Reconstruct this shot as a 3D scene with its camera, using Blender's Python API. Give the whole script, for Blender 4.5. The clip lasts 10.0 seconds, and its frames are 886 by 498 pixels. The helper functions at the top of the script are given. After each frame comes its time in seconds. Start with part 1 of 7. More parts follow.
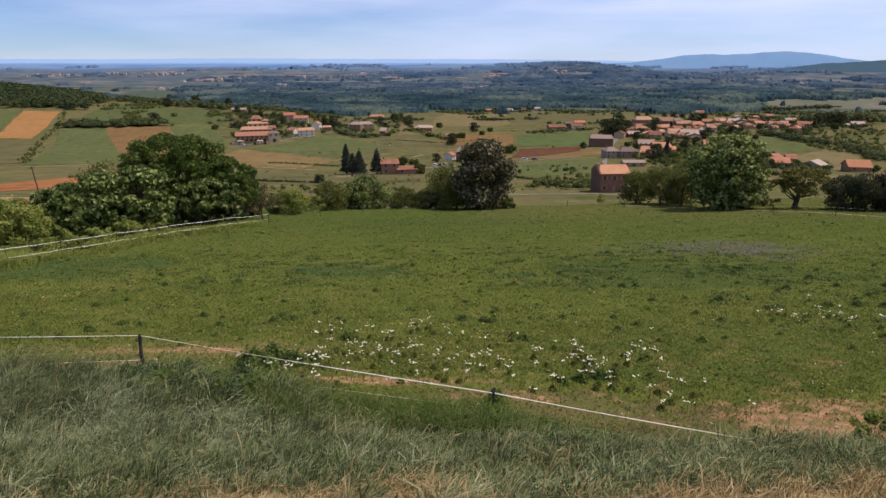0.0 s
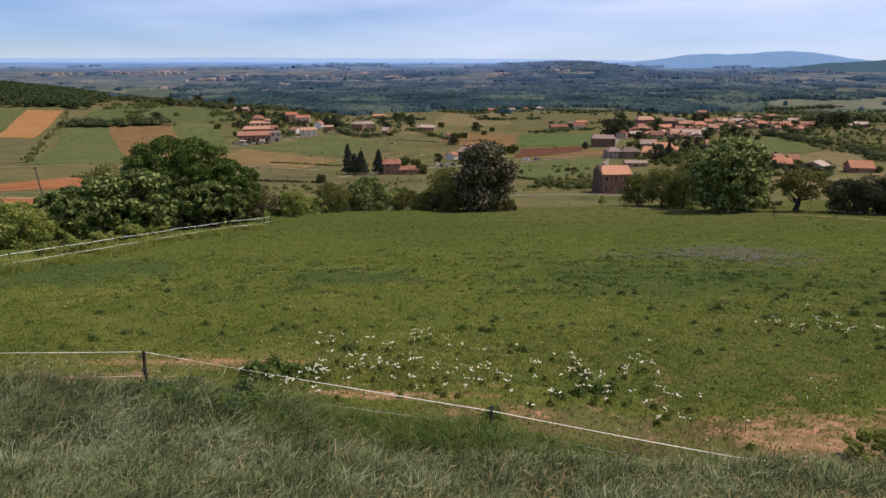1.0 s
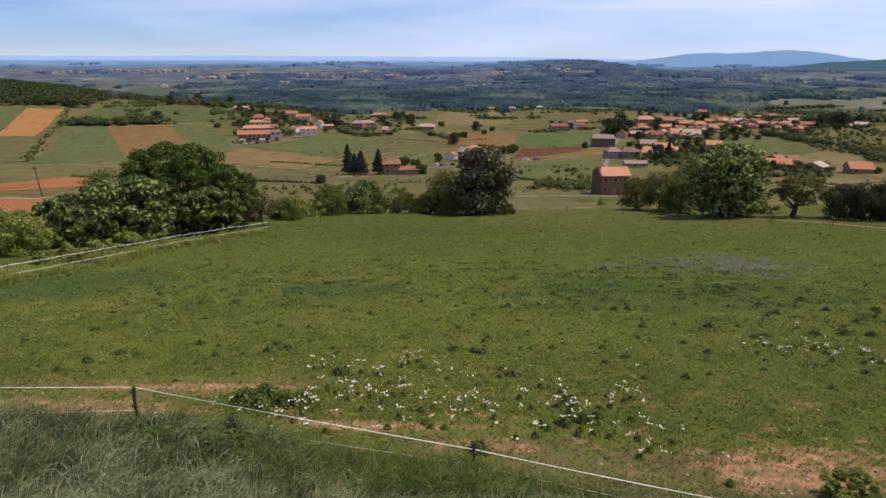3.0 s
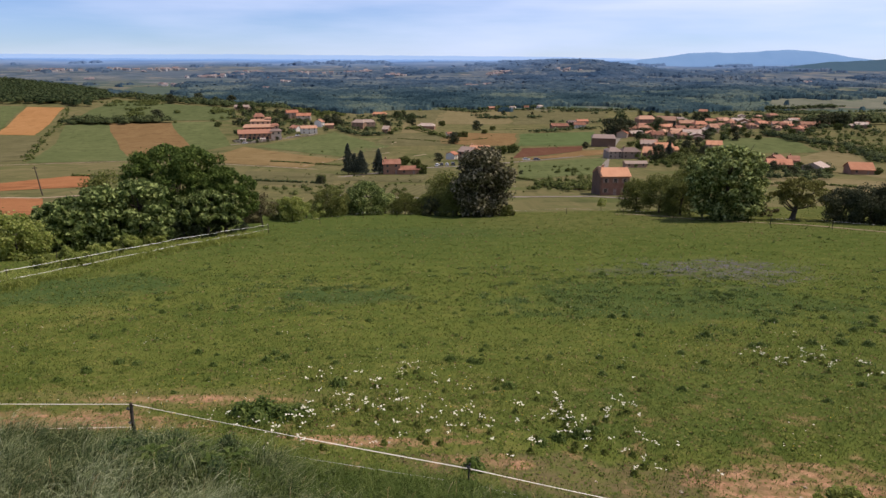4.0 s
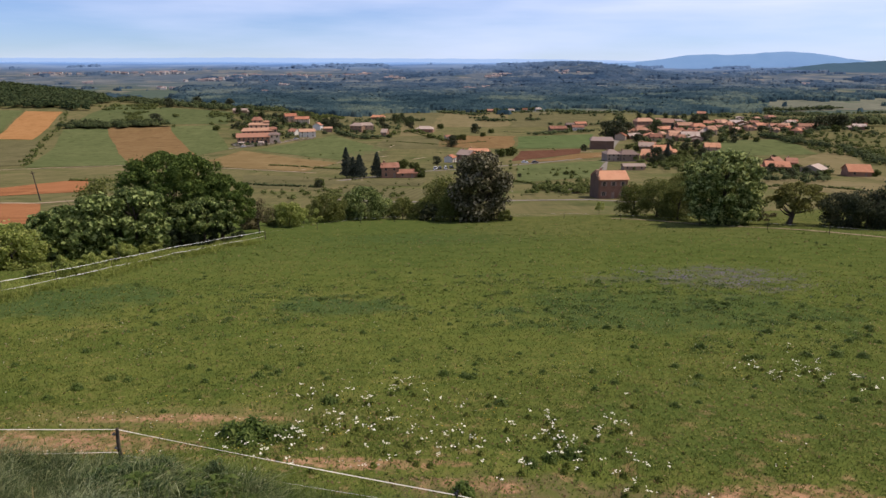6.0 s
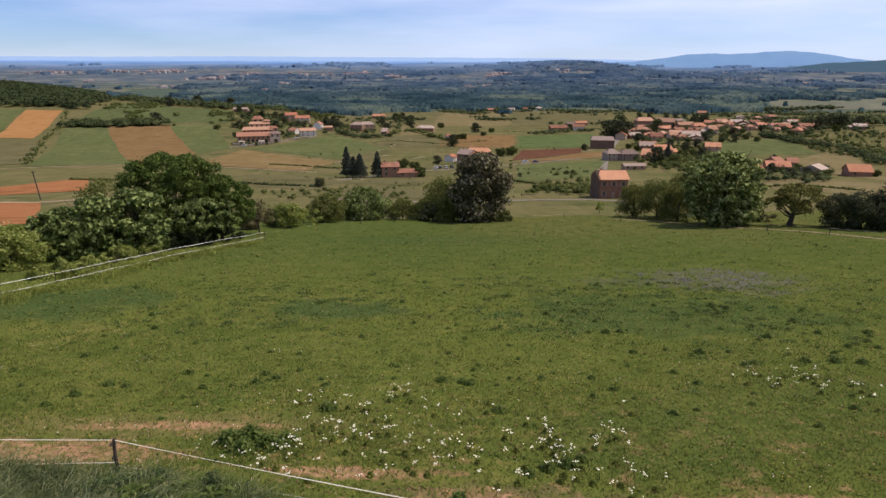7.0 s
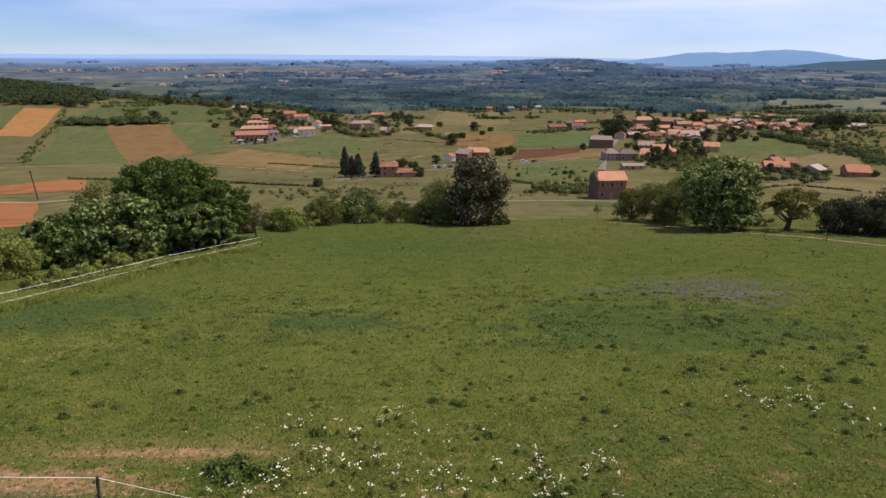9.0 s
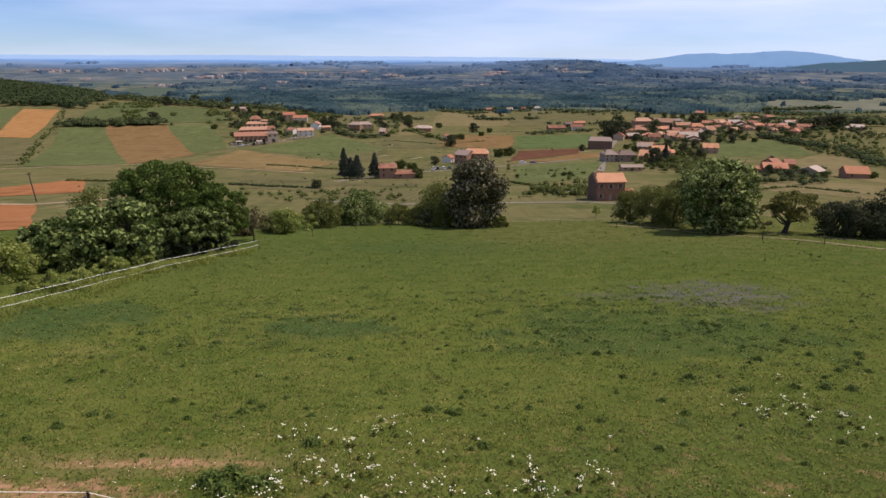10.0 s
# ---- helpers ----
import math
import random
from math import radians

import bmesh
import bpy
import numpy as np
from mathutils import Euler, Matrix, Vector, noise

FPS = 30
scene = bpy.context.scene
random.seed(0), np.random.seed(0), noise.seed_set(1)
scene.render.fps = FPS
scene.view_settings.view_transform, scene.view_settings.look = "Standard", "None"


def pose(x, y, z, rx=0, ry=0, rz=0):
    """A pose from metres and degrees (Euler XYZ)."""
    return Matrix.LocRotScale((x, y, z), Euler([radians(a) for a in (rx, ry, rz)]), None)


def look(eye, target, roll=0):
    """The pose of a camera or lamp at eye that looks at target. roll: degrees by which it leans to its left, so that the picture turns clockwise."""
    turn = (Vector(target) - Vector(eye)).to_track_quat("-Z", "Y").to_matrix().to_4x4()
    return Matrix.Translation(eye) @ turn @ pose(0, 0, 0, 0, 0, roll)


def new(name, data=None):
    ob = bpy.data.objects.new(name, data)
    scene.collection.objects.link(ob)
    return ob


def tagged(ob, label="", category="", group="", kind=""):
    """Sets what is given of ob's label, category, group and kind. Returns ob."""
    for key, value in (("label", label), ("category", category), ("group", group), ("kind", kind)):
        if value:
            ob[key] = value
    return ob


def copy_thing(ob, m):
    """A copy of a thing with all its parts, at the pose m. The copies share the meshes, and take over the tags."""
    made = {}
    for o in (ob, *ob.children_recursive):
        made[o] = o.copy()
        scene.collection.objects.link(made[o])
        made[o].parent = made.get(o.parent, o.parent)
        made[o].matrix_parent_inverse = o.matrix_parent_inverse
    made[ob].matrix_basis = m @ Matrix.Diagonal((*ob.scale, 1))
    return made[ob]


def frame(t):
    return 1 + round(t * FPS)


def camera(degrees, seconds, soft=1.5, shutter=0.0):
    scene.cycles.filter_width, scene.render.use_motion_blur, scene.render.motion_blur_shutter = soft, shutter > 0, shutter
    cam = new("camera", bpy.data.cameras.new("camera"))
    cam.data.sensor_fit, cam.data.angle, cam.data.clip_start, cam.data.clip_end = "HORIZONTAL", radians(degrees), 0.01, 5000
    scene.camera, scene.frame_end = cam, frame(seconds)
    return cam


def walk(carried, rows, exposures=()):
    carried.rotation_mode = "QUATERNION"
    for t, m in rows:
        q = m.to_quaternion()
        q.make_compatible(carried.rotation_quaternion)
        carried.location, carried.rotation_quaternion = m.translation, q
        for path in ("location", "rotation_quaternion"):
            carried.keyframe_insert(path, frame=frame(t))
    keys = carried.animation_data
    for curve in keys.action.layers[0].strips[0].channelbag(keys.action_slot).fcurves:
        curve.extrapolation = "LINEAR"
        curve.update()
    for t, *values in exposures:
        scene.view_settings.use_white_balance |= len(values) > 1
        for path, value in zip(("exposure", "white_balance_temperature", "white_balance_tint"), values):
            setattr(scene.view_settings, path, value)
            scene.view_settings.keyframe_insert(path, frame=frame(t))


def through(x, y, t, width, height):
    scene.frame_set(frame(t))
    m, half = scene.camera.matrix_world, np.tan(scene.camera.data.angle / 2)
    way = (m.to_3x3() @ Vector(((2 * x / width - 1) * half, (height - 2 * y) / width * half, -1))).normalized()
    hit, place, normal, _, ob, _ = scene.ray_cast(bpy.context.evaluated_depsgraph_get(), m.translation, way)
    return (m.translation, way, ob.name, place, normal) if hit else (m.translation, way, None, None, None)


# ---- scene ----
cam = camera(70.0, 10.0)
PATH = [
    (0.0, pose(0.000, 0.000, 5.600, 73.50, 0.02, -0.17)),
    (0.5, pose(0.037, -0.050, 5.761, 73.46, 0.03, -0.08)),
    (1.0, pose(0.056, -0.072, 6.012, 73.44, -0.03, 0.02)),
    (1.5, pose(0.126, -0.057, 6.234, 73.38, -0.03, -0.05)),
    (2.0, pose(0.198, -0.039, 6.418, 73.39, -0.09, 0.03)),
    (2.5, pose(0.282, -0.044, 6.624, 73.36, -0.10, 0.04)),
    (4.0, pose(0.436, 0.017, 7.215, 73.22, -0.24, 0.12)),
    (4.5, pose(0.477, 0.085, 7.404, 73.32, -0.20, 0.13)),
    (5.0, pose(0.549, 0.127, 7.520, 73.35, -0.14, 0.04)),
    (5.5, pose(0.621, 0.172, 7.542, 73.45, -0.07, -0.02)),
    (7.0, pose(0.726, 0.290, 7.812, 73.35, -0.14, 0.04)),
    (7.5, pose(0.802, 0.360, 7.975, 73.28, -0.26, 0.02)),
    (8.0, pose(0.868, 0.470, 8.136, 73.31, -0.23, 0.01)),
    (8.5, pose(0.917, 0.548, 8.333, 73.30, -0.20, -0.04)),
    (9.0, pose(0.962, 0.624, 8.505, 73.19, -0.24, -0.03)),
    (9.5, pose(1.028, 0.691, 8.660, 73.33, -0.27, -0.06)),
    (10.0, pose(1.099, 0.741, 8.730, 73.27, -0.25, -0.10)),
]
walk(cam, PATH, ((0.0, 0.10, 6800, 19), (2.0, 0.06, 6800, 19), (2.7, 0.09, 6800, 19), (4.0, 0.17, 6800, 19), (10.0, 0.17, 6800, 19)))

# ---- light ----
world = bpy.data.worlds.new("sky")
scene.world = world
world.use_nodes = True
SUN_TURN, SUN_UP = 76.0, 60.0  # degrees: clockwise from straight ahead, above the horizon


def make_sky():
    nt = world.node_tree
    nt.nodes.clear()
    out, bg = nt.nodes.new("ShaderNodeOutputWorld"), nt.nodes.new("ShaderNodeBackground")
    sky = nt.nodes.new("ShaderNodeTexSky")
    sky.sky_type, sky.sun_disc = "NISHITA", False
    sky.sun_elevation, sky.sun_rotation = radians(SUN_UP), radians(SUN_TURN)
    sky.altitude, sky.air_density, sky.dust_density, sky.ozone_density = 500, 0.8, 0.0, 4.0
    # thin streaks of high cloud
    co = nt.nodes.new("ShaderNodeTexCoord")
    mp = nt.nodes.new("ShaderNodeMapping")
    mp.inputs["Scale"].default_value = (1.6, 1.6, 13.0)
    mp.inputs["Rotation"].default_value = (0.05, 0.04, 0.4)
    no = nt.nodes.new("ShaderNodeTexNoise")
    no.inputs["Scale"].default_value, no.inputs["Detail"].default_value, no.inputs["Roughness"].default_value = 1.6, 5.0, 0.5
    ramp = nt.nodes.new("ShaderNodeMapRange")
    ramp.inputs["From Min"].default_value, ramp.inputs["From Max"].default_value = 0.27, 0.80
    ramp.inputs["To Max"].default_value = 0.8
    # the veil thickens towards the sun
    axis, veil = nt.nodes.new("ShaderNodeSeparateXYZ"), nt.nodes.new("ShaderNodeMath")
    veil.operation = "MULTIPLY_ADD"
    veil.inputs[1].default_value = 0.24
    mix = nt.nodes.new("ShaderNodeMix")
    mix.data_type = "RGBA"
    mix.inputs["B"].default_value = (9.7, 9.6, 9.55, 1)
    tint = nt.nodes.new("ShaderNodeMix")
    tint.data_type, tint.blend_type = "RGBA", "MULTIPLY"
    tint.inputs["Factor"].default_value = 1.0
    tint.inputs["B"].default_value = (0.805, 0.925, 1.17, 1)
    ln = nt.links.new
    ln(co.outputs["Generated"], mp.inputs["Vector"])
    ln(mp.outputs["Vector"], no.inputs["Vector"])
    ln(co.outputs["Generated"], axis.inputs[0])
    ln(axis.outputs["X"], veil.inputs[0])
    ln(no.outputs["Fac"], veil.inputs[2])
    ln(veil.outputs["Value"], ramp.inputs["Value"])
    ln(ramp.outputs["Result"], mix.inputs["Factor"])
    ln(sky.outputs["Color"], mix.inputs["A"])
    # the air dims and blues the sky a little towards the horizon
    low, haze = nt.nodes.new("ShaderNodeMapRange"), nt.nodes.new("ShaderNodeMix")
    low.interpolation_type = "SMOOTHSTEP"
    low.inputs["From Min"].default_value, low.inputs["From Max"].default_value = 0.10, -0.01
    haze.data_type, haze.blend_type = "RGBA", "MULTIPLY"
    haze.inputs["B"].default_value = (0.81, 0.88, 0.96, 1)
    ln(axis.outputs["Z"], low.inputs["Value"])
    ln(low.outputs["Result"], haze.inputs["Factor"])
    ln(mix.outputs["Result"], tint.inputs["A"])
    ln(tint.outputs["Result"], haze.inputs["A"])
    ln(haze.outputs["Result"], bg.inputs["Color"])
    ln(bg.outputs["Background"], out.inputs["Surface"])
    bg.inputs["Strength"].default_value = 0.096


make_sky()
sun = new("sun", bpy.data.lights.new("sun", "SUN"))
sun.data.energy, sun.data.angle, sun.data.color = 3.1, radians(0.6), (1.0, 0.94, 0.84)
_a, _e = radians(SUN_TURN), radians(SUN_UP)
sun.matrix_world = look((0, 0, 300), (-math.sin(_a) * math.cos(_e), -math.cos(_a) * math.cos(_e), 300 - math.sin(_e)))

# ---- lie of the land ----
# height of the slope along the way ahead: the bank, the meadow, the valley, the far plain
AHEAD = [-300, -40, 0, 4, 6, 8, 9.6, 11.3, 13.6, 16, 18.5, 21, 24, 28, 34, 42, 60, 80, 98, 115, 130, 160, 180, 200, 250, 300, 400, 500, 650, 800, 1000, 1300, 1700, 2300, 3000, 3600, 4200, 4600, 4950]
RISE = [12, 4.4, 3.3, 2.2, 1.2, 0.25, -0.45, -0.85, -1.4, -1.95, -2.5, -3.1, -3.75, -4.45, -5.45, -6.8, -9.8, -13.7, -16.6, -20.2, -24.3, -30.2, -32.8, -34.8, -40, -45, -54, -61, -69, -76, -84, -94, -98, -101, -96, -78, -42, -12, 3]


def smooth(a, b, v):
    k = np.clip((v - a) / (b - a), 0, 1)
    return k * k * (3 - 2 * k)


def waves(x, y, size, seed=0.0):
    """Gentle rolling between -1 and 1."""
    x, y = x / size, y / size
    return (np.sin(x * 1.7 + y * 0.6 + seed) + np.sin(y * 1.9 - x * 0.8 + 2.1 * seed) + np.sin(x * 0.9 - y * 1.3 + 4 + seed)
            + 0.6 * np.sin(x * 3.1 + y * 2.3 + 3 * seed) + 0.5 * np.sin(y * 4.3 - x * 2.9 + seed)) / 4.1


def height(x, y):
    """Height of the ground, for numbers or arrays."""
    x, y = np.asarray(x, float), np.asarray(y, float)
    foot = y + smooth(0.5, 5.5, x) * 2.0 * smooth(7, 9.2, y) * (1 - smooth(10.5, 15, y))  # the bank steepens to the right
    z = sum(np.interp(foot * k, AHEAD, RISE) * w for k, w in ((0.93, 0.2), (0.97, 0.25), (1.0, 0.1), (1.03, 0.25), (1.07, 0.2)))
    z = z + 0.03 * np.clip(x - 8, -10, 70) * smooth(35, 85, y) * (1 - smooth(95, 150, y))
    z = z + 0.45 * smooth(-1.0, -5.0, x) * smooth(7.6, 9.8, y) * (1 - smooth(11.5, 13.4, y))  # a swell under the corner post
    z = z + 53 * np.exp(-((x + 760) / 330) ** 2 - ((y - 980) / 300) ** 2)            # wooded hill
    z = z + 24 * np.exp(-((x + 330) / 260) ** 2 - ((y - 800) / 190) ** 2)             # its spur with the hamlet
    z = z + 14 * np.exp(-((x - 430) / 260) ** 2 - ((y - 620) / 220) ** 2)             # village rise
    z = z + waves(x, y, 190, 0.3) * 3.5 * smooth(250, 700, y)
    z = z + waves(x, y, 520, 1.7) * 17 * smooth(1300, 2300, y) * (1 - smooth(4300, 4800, y))
    z = z + 56 * np.exp(-((x - 830) / 360) ** 2 - ((y - 3900) / 420) ** 2)            # far rise
    z = z + waves(x, y, 6.0, 0.9) * 0.10 * smooth(12, 20, y) + waves(x, y, 1.7, 2.2) * 0.05 * (1 - smooth(90, 160, y))
    return z


# ---- materials ----
class Nodes:
    """Short hand for building one node material."""

    def __init__(self, name):
        self.mat = bpy.data.materials.new(name)
        self.mat.use_nodes = True
        self.nt = self.mat.node_tree
        self.bsdf = self.nt.nodes["Principled BSDF"]
        self.out = self.nt.nodes["Material Output"]
        self.co = self.nt.nodes.new("ShaderNodeTexCoord")
        self.geo = self.nt.nodes.new("ShaderNodeNewGeometry")

    def put(self, node, key, value):
        if isinstance(value, bpy.types.NodeSocket):
            self.nt.links.new(value, node.inputs[key])
        elif isinstance(value, (tuple, list)) and len(value) == 3 and node.inputs[key].type == "RGBA":
            node.inputs[key].default_value = (*value, 1)
        else:
            node.inputs[key].default_value = value

    def noise(self, scale, detail=4.0, rough=0.55, vector=None, stretch=None):
        n = self.nt.nodes.new("ShaderNodeTexNoise")
        v = vector or self.geo.outputs["Position"]
        if stretch:
            m = self.nt.nodes.new("ShaderNodeMapping")
            m.inputs["Scale"].default_value = stretch
            self.put(m, "Vector", v)
            v = m.outputs["Vector"]
        self.put(n, "Vector", v)
        for k, x in (("Scale", scale), ("Detail", detail), ("Roughness", rough)):
            self.put(n, k, x)
        return n.outputs["Fac"]

    def span(self, value, a, b, lo=0.0, hi=1.0):
        n = self.nt.nodes.new("ShaderNodeMapRange")
        n.interpolation_type = "SMOOTHSTEP"
        for k, x in (("Value", value), ("From Min", a), ("From Max", b), ("To Min", lo), ("To Max", hi)):
            self.put(n, k, x)
        return n.outputs["Result"]

    def mix(self, fac, a, b, how="MIX"):
        n = self.nt.nodes.new("ShaderNodeMix")
        n.data_type, n.blend_type = "RGBA", how
        for k, x in (("Factor", fac), ("A", a), ("B", b)):
            self.put(n, k, x)
        return n.outputs["Result"]

    def calc(self, how, a, b=0.0):
        n = self.nt.nodes.new("ShaderNodeMath")
        n.operation = how
        self.put(n, 0, a), self.put(n, 1, b)
        return n.outputs["Value"]

    def xyz(self):
        n = self.nt.nodes.new("ShaderNodeSeparateXYZ")
        self.put(n, 0, self.geo.outputs["Position"])
        return n.outputs

    def bump(self, value, strength, distance):
        n = self.nt.nodes.new("ShaderNodeBump")
        self.put(n, "Height", value), self.put(n, "Strength", strength), self.put(n, "Distance", distance)
        self.put(self.bsdf, "Normal", n.outputs["Normal"])

    def island(self):
        return self.geo.outputs["Random Per Island"]

    def own(self):
        return self.nt.nodes.new("ShaderNodeObjectInfo").outputs["Random"]

    def done(self, color, rough=0.9, specular=0.2):
        self.put(self.bsdf, "Base Color", color)
        self.put(self.bsdf, "Roughness", rough)
        self.put(self.bsdf, "Specular IOR Level", specular)
        return self.mat


def mix3(n, v, a, b, c):
    return n.mix(n.span(v, 0.5, 0.72), n.mix(n.span(v, 0.28, 0.5), a, b), c)


def plain(name, a, b, scale=3.0, rough=0.85, specular=0.25, bump=0.0, fine=8.0, vary=0.0, metal=0.0):
    """A surface between two tones, with patches, fine grain and, with vary, a tone of its own for each object."""
    n = Nodes(name)
    v = n.calc("ADD", n.calc("MULTIPLY", n.noise(scale), 0.65), n.calc("MULTIPLY", n.noise(scale * fine), 0.35))
    if vary:
        v = n.calc("ADD", v, n.calc("MULTIPLY", n.calc("SUBTRACT", n.own(), 0.5), vary))
    if bump:
        n.bump(n.noise(scale * fine), 0.6, bump)
    n.put(n.bsdf, "Metallic", metal)
    return n.done(n.mix(n.span(v, 0.3, 0.7), a, b), rough, specular)


def leafy(name, dark, mid, light, rough=0.75, through=0.24, patch=0.5, specular=0.08, single=0.5):
    """Leaves and blades: a tone for each leaf, patches over the plant, some light let through."""
    n = Nodes(name)
    v = n.calc("ADD", n.calc("MULTIPLY", n.island(), single), n.calc("MULTIPLY", n.noise(patch, 3.0), 1 - single))
    col = mix3(n, v, dark, mid, light)
    n.done(col, rough, specular)
    tr, add = n.nt.nodes.new("ShaderNodeBsdfTranslucent"), n.nt.nodes.new("ShaderNodeMixShader")
    n.put(tr, "Color", n.mix(0.5, col, light))
    n.put(add, 0, through)
    n.nt.links.new(n.bsdf.outputs[0], add.inputs[1])
    n.nt.links.new(tr.outputs[0], add.inputs[2])
    n.nt.links.new(add.outputs[0], n.out.inputs["Surface"])
    return n.mat


def ground_material():
    n = Nodes("meadow_and_land")
    x, y, z = n.xyz()
    big, mid, fine = n.noise(0.11, 4), n.noise(0.7, 5), n.noise(9.0, 3)
    # the meadow: olive grass, bluish herbs, yellowish thin turf
    turf = mix3(n, n.calc("ADD", n.calc("MULTIPLY", big, 0.5), n.calc("MULTIPLY", mid, 0.5)), (0.070, 0.100, 0.021), (0.118, 0.136, 0.029), (0.196, 0.176, 0.050))
    turf = n.mix(n.span(n.noise(1.5, 5, 0.6, stretch=(0.7, 1.2, 1.0)), 0.45, 0.68, 0, 0.6), turf, (0.058, 0.090, 0.018))
    turf = n.mix(n.span(n.noise(0.23, 4, 0.6), 0.50, 0.68, 0, 0.5), turf, (0.062, 0.094, 0.018))
    turf = n.mix(n.calc("MULTIPLY", n.span(n.noise(4.5, 4), 0.5, 0.72, 0, 0.6), n.span(n.noise(0.3, 3), 0.42, 0.62)), turf, (0.225, 0.180, 0.062))

    def spot(cx, cy, rx, ry, rough=0.9, scale=0.35):
        d = n.calc("ADD", n.calc("POWER", n.calc("DIVIDE", n.calc("SUBTRACT", x, cx), rx), 2.0), n.calc("POWER", n.calc("DIVIDE", n.calc("SUBTRACT", y, cy), ry), 2.0))
        d = n.calc("ADD", d, n.calc("MULTIPLY", n.calc("SUBTRACT", n.noise(scale, 5), 0.5), rough * 4))
        return n.span(d, 1.25, 0.35)

    herbs = n.calc("MAXIMUM", n.calc("MAXIMUM", spot(12.5, 31.5, 9, 5.5), spot(-5.0, 32, 4, 2.6)), n.calc("MAXIMUM", spot(-20, 34, 5, 5), spot(0, 70, 14, 8)))
    herbs = n.calc("MAXIMUM", herbs, n.calc("MULTIPLY", n.calc("MAXIMUM", spot(12.5, 16.5, 7, 4), spot(6, 15, 4, 2.5)), 0.25))
    turf = n.mix(n.calc("MULTIPLY", herbs, 0.74), turf, n.mix(n.span(fine, 0.4, 0.7), (0.038, 0.075, 0.026), (0.06, 0.10, 0.034)))
    turf = n.mix(n.span(y, 26, 62, 0, 0.75), turf, n.mix(n.span(mid, 0.35, 0.65), (0.052, 0.079, 0.019), (0.078, 0.104, 0.027)))
    turf = n.mix(n.span(n.calc("ADD", x, n.calc("MULTIPLY", n.noise(0.09, 3), 12.0)), 4.0, 20.0, 0, 0.45), turf, n.mix(n.span(mid, 0.35, 0.65), (0.060, 0.086, 0.018), (0.098, 0.118, 0.028)))
    dull = n.calc("MULTIPLY", n.span(n.calc("ADD", y, n.calc("MULTIPLY", n.noise(0.07, 4), 26.0)), 66, 96), n.span(x, -4, 12))
    turf = n.mix(n.calc("MULTIPLY", dull, 0.45), turf, n.mix(n.span(mid, 0.35, 0.65), (0.092, 0.094, 0.030), (0.160, 0.142, 0.052)))
    lilac = n.calc("MAXIMUM", spot(20.2, 41.4, 5.2, 5.0, 1.3, 0.5), n.calc("MULTIPLY", spot(12.5, 41, 3, 1.2, 1.0, 0.7), 0.6))
    turf = n.mix(n.calc("MULTIPLY", lilac, n.span(n.noise(1.6, 4), 0.36, 0.66, 0, 0.7)), turf, (0.108, 0.090, 0.106))
    soil = n.mix(n.span(n.noise(4.0, 6, 0.7), 0.3, 0.7), (0.240, 0.128, 0.066), (0.500, 0.280, 0.158))
    bare = n.calc("MAXIMUM", n.calc("MAXIMUM", n.calc("MAXIMUM", spot(7.3, 10.7, 2.0, 1.25, 1.2, 1.2), n.calc("MULTIPLY", spot(9.2, 11.6, 1.5, 0.6, 1.2, 1.2), 0.7)), spot(-6.6, 15.5, 3.0, 0.38, 1.0, 1.3)), n.calc("MAXIMUM", spot(-1.4, 12.5, 2.6, 0.36, 0.9, 1.8), spot(1.6, 11.6, 0.9, 0.4, 0.9, 1.8)))
    turf = n.mix(n.calc("MULTIPLY", spot(-7.0, 15.6, 5.5, 1.0, 0.8, 0.8), 0.5), turf, n.mix(fine, (0.16, 0.135, 0.048), (0.24, 0.195, 0.075)))
    turf = n.mix(n.calc("MULTIPLY", spot(3.2, 11.0, 4.2, 1.3, 0.8, 1.0), n.span(n.noise(1.8, 5, 0.65), 0.36, 0.6, 0.25, 0.85)), turf, n.mix(fine, (0.105, 0.085, 0.042), (0.185, 0.130, 0.066)))
    bare = n.calc("MAXIMUM", bare, spot(-9.2, 13.5, 3.8, 1.2, 0.6, 1.1))
    bare = n.calc("MAXIMUM", bare, n.calc("MULTIPLY", n.span(y, 21, 13), n.span(n.noise(1.3, 4), 0.54, 0.68, 0, 0.45)))
    turf = n.mix(n.calc("MULTIPLY", bare, n.span(n.noise(2.6, 5, 0.65), 0.36, 0.60, 0.25, 0.95)), turf, soil)
    # the bank under tall grass
    thatch = n.mix(n.span(mid, 0.35, 0.65), (0.10, 0.085, 0.045), (0.06, 0.07, 0.03))
    thatch = n.mix(n.calc("MULTIPLY", n.span(y, 6.2, 4.2), n.span(x, -3.6, -1.4, 0.3, 1.0)), thatch, n.mix(fine, (0.36, 0.25, 0.12), (0.55, 0.42, 0.22)))
    col = n.mix(n.span(n.calc("ADD", y, n.calc("MULTIPLY", mid, 2.0)), 10.6, 11.6), thatch, turf)
    # rough pasture and old vines between the meadow and the valley
    wide = n.noise(0.016, 5, 0.6)
    past = mix3(n, n.calc("ADD", n.calc("MULTIPLY", wide, 0.6), n.calc("MULTIPLY", n.noise(0.12, 4), 0.4)), (0.088, 0.092, 0.037), (0.148, 0.130, 0.056), (0.220, 0.170, 0.086))
    rows = n.noise(0.5, 2, stretch=(1.0, 0.05, 0.05))
    past = n.mix(n.span(rows, 0.45, 0.65, 0, 0.3), past, (0.07, 0.08, 0.028))
    past = n.mix(n.span(n.noise(0.045, 6, 0.7), 0.52, 0.66, 0, 0.7), past, (0.055, 0.072, 0.025))
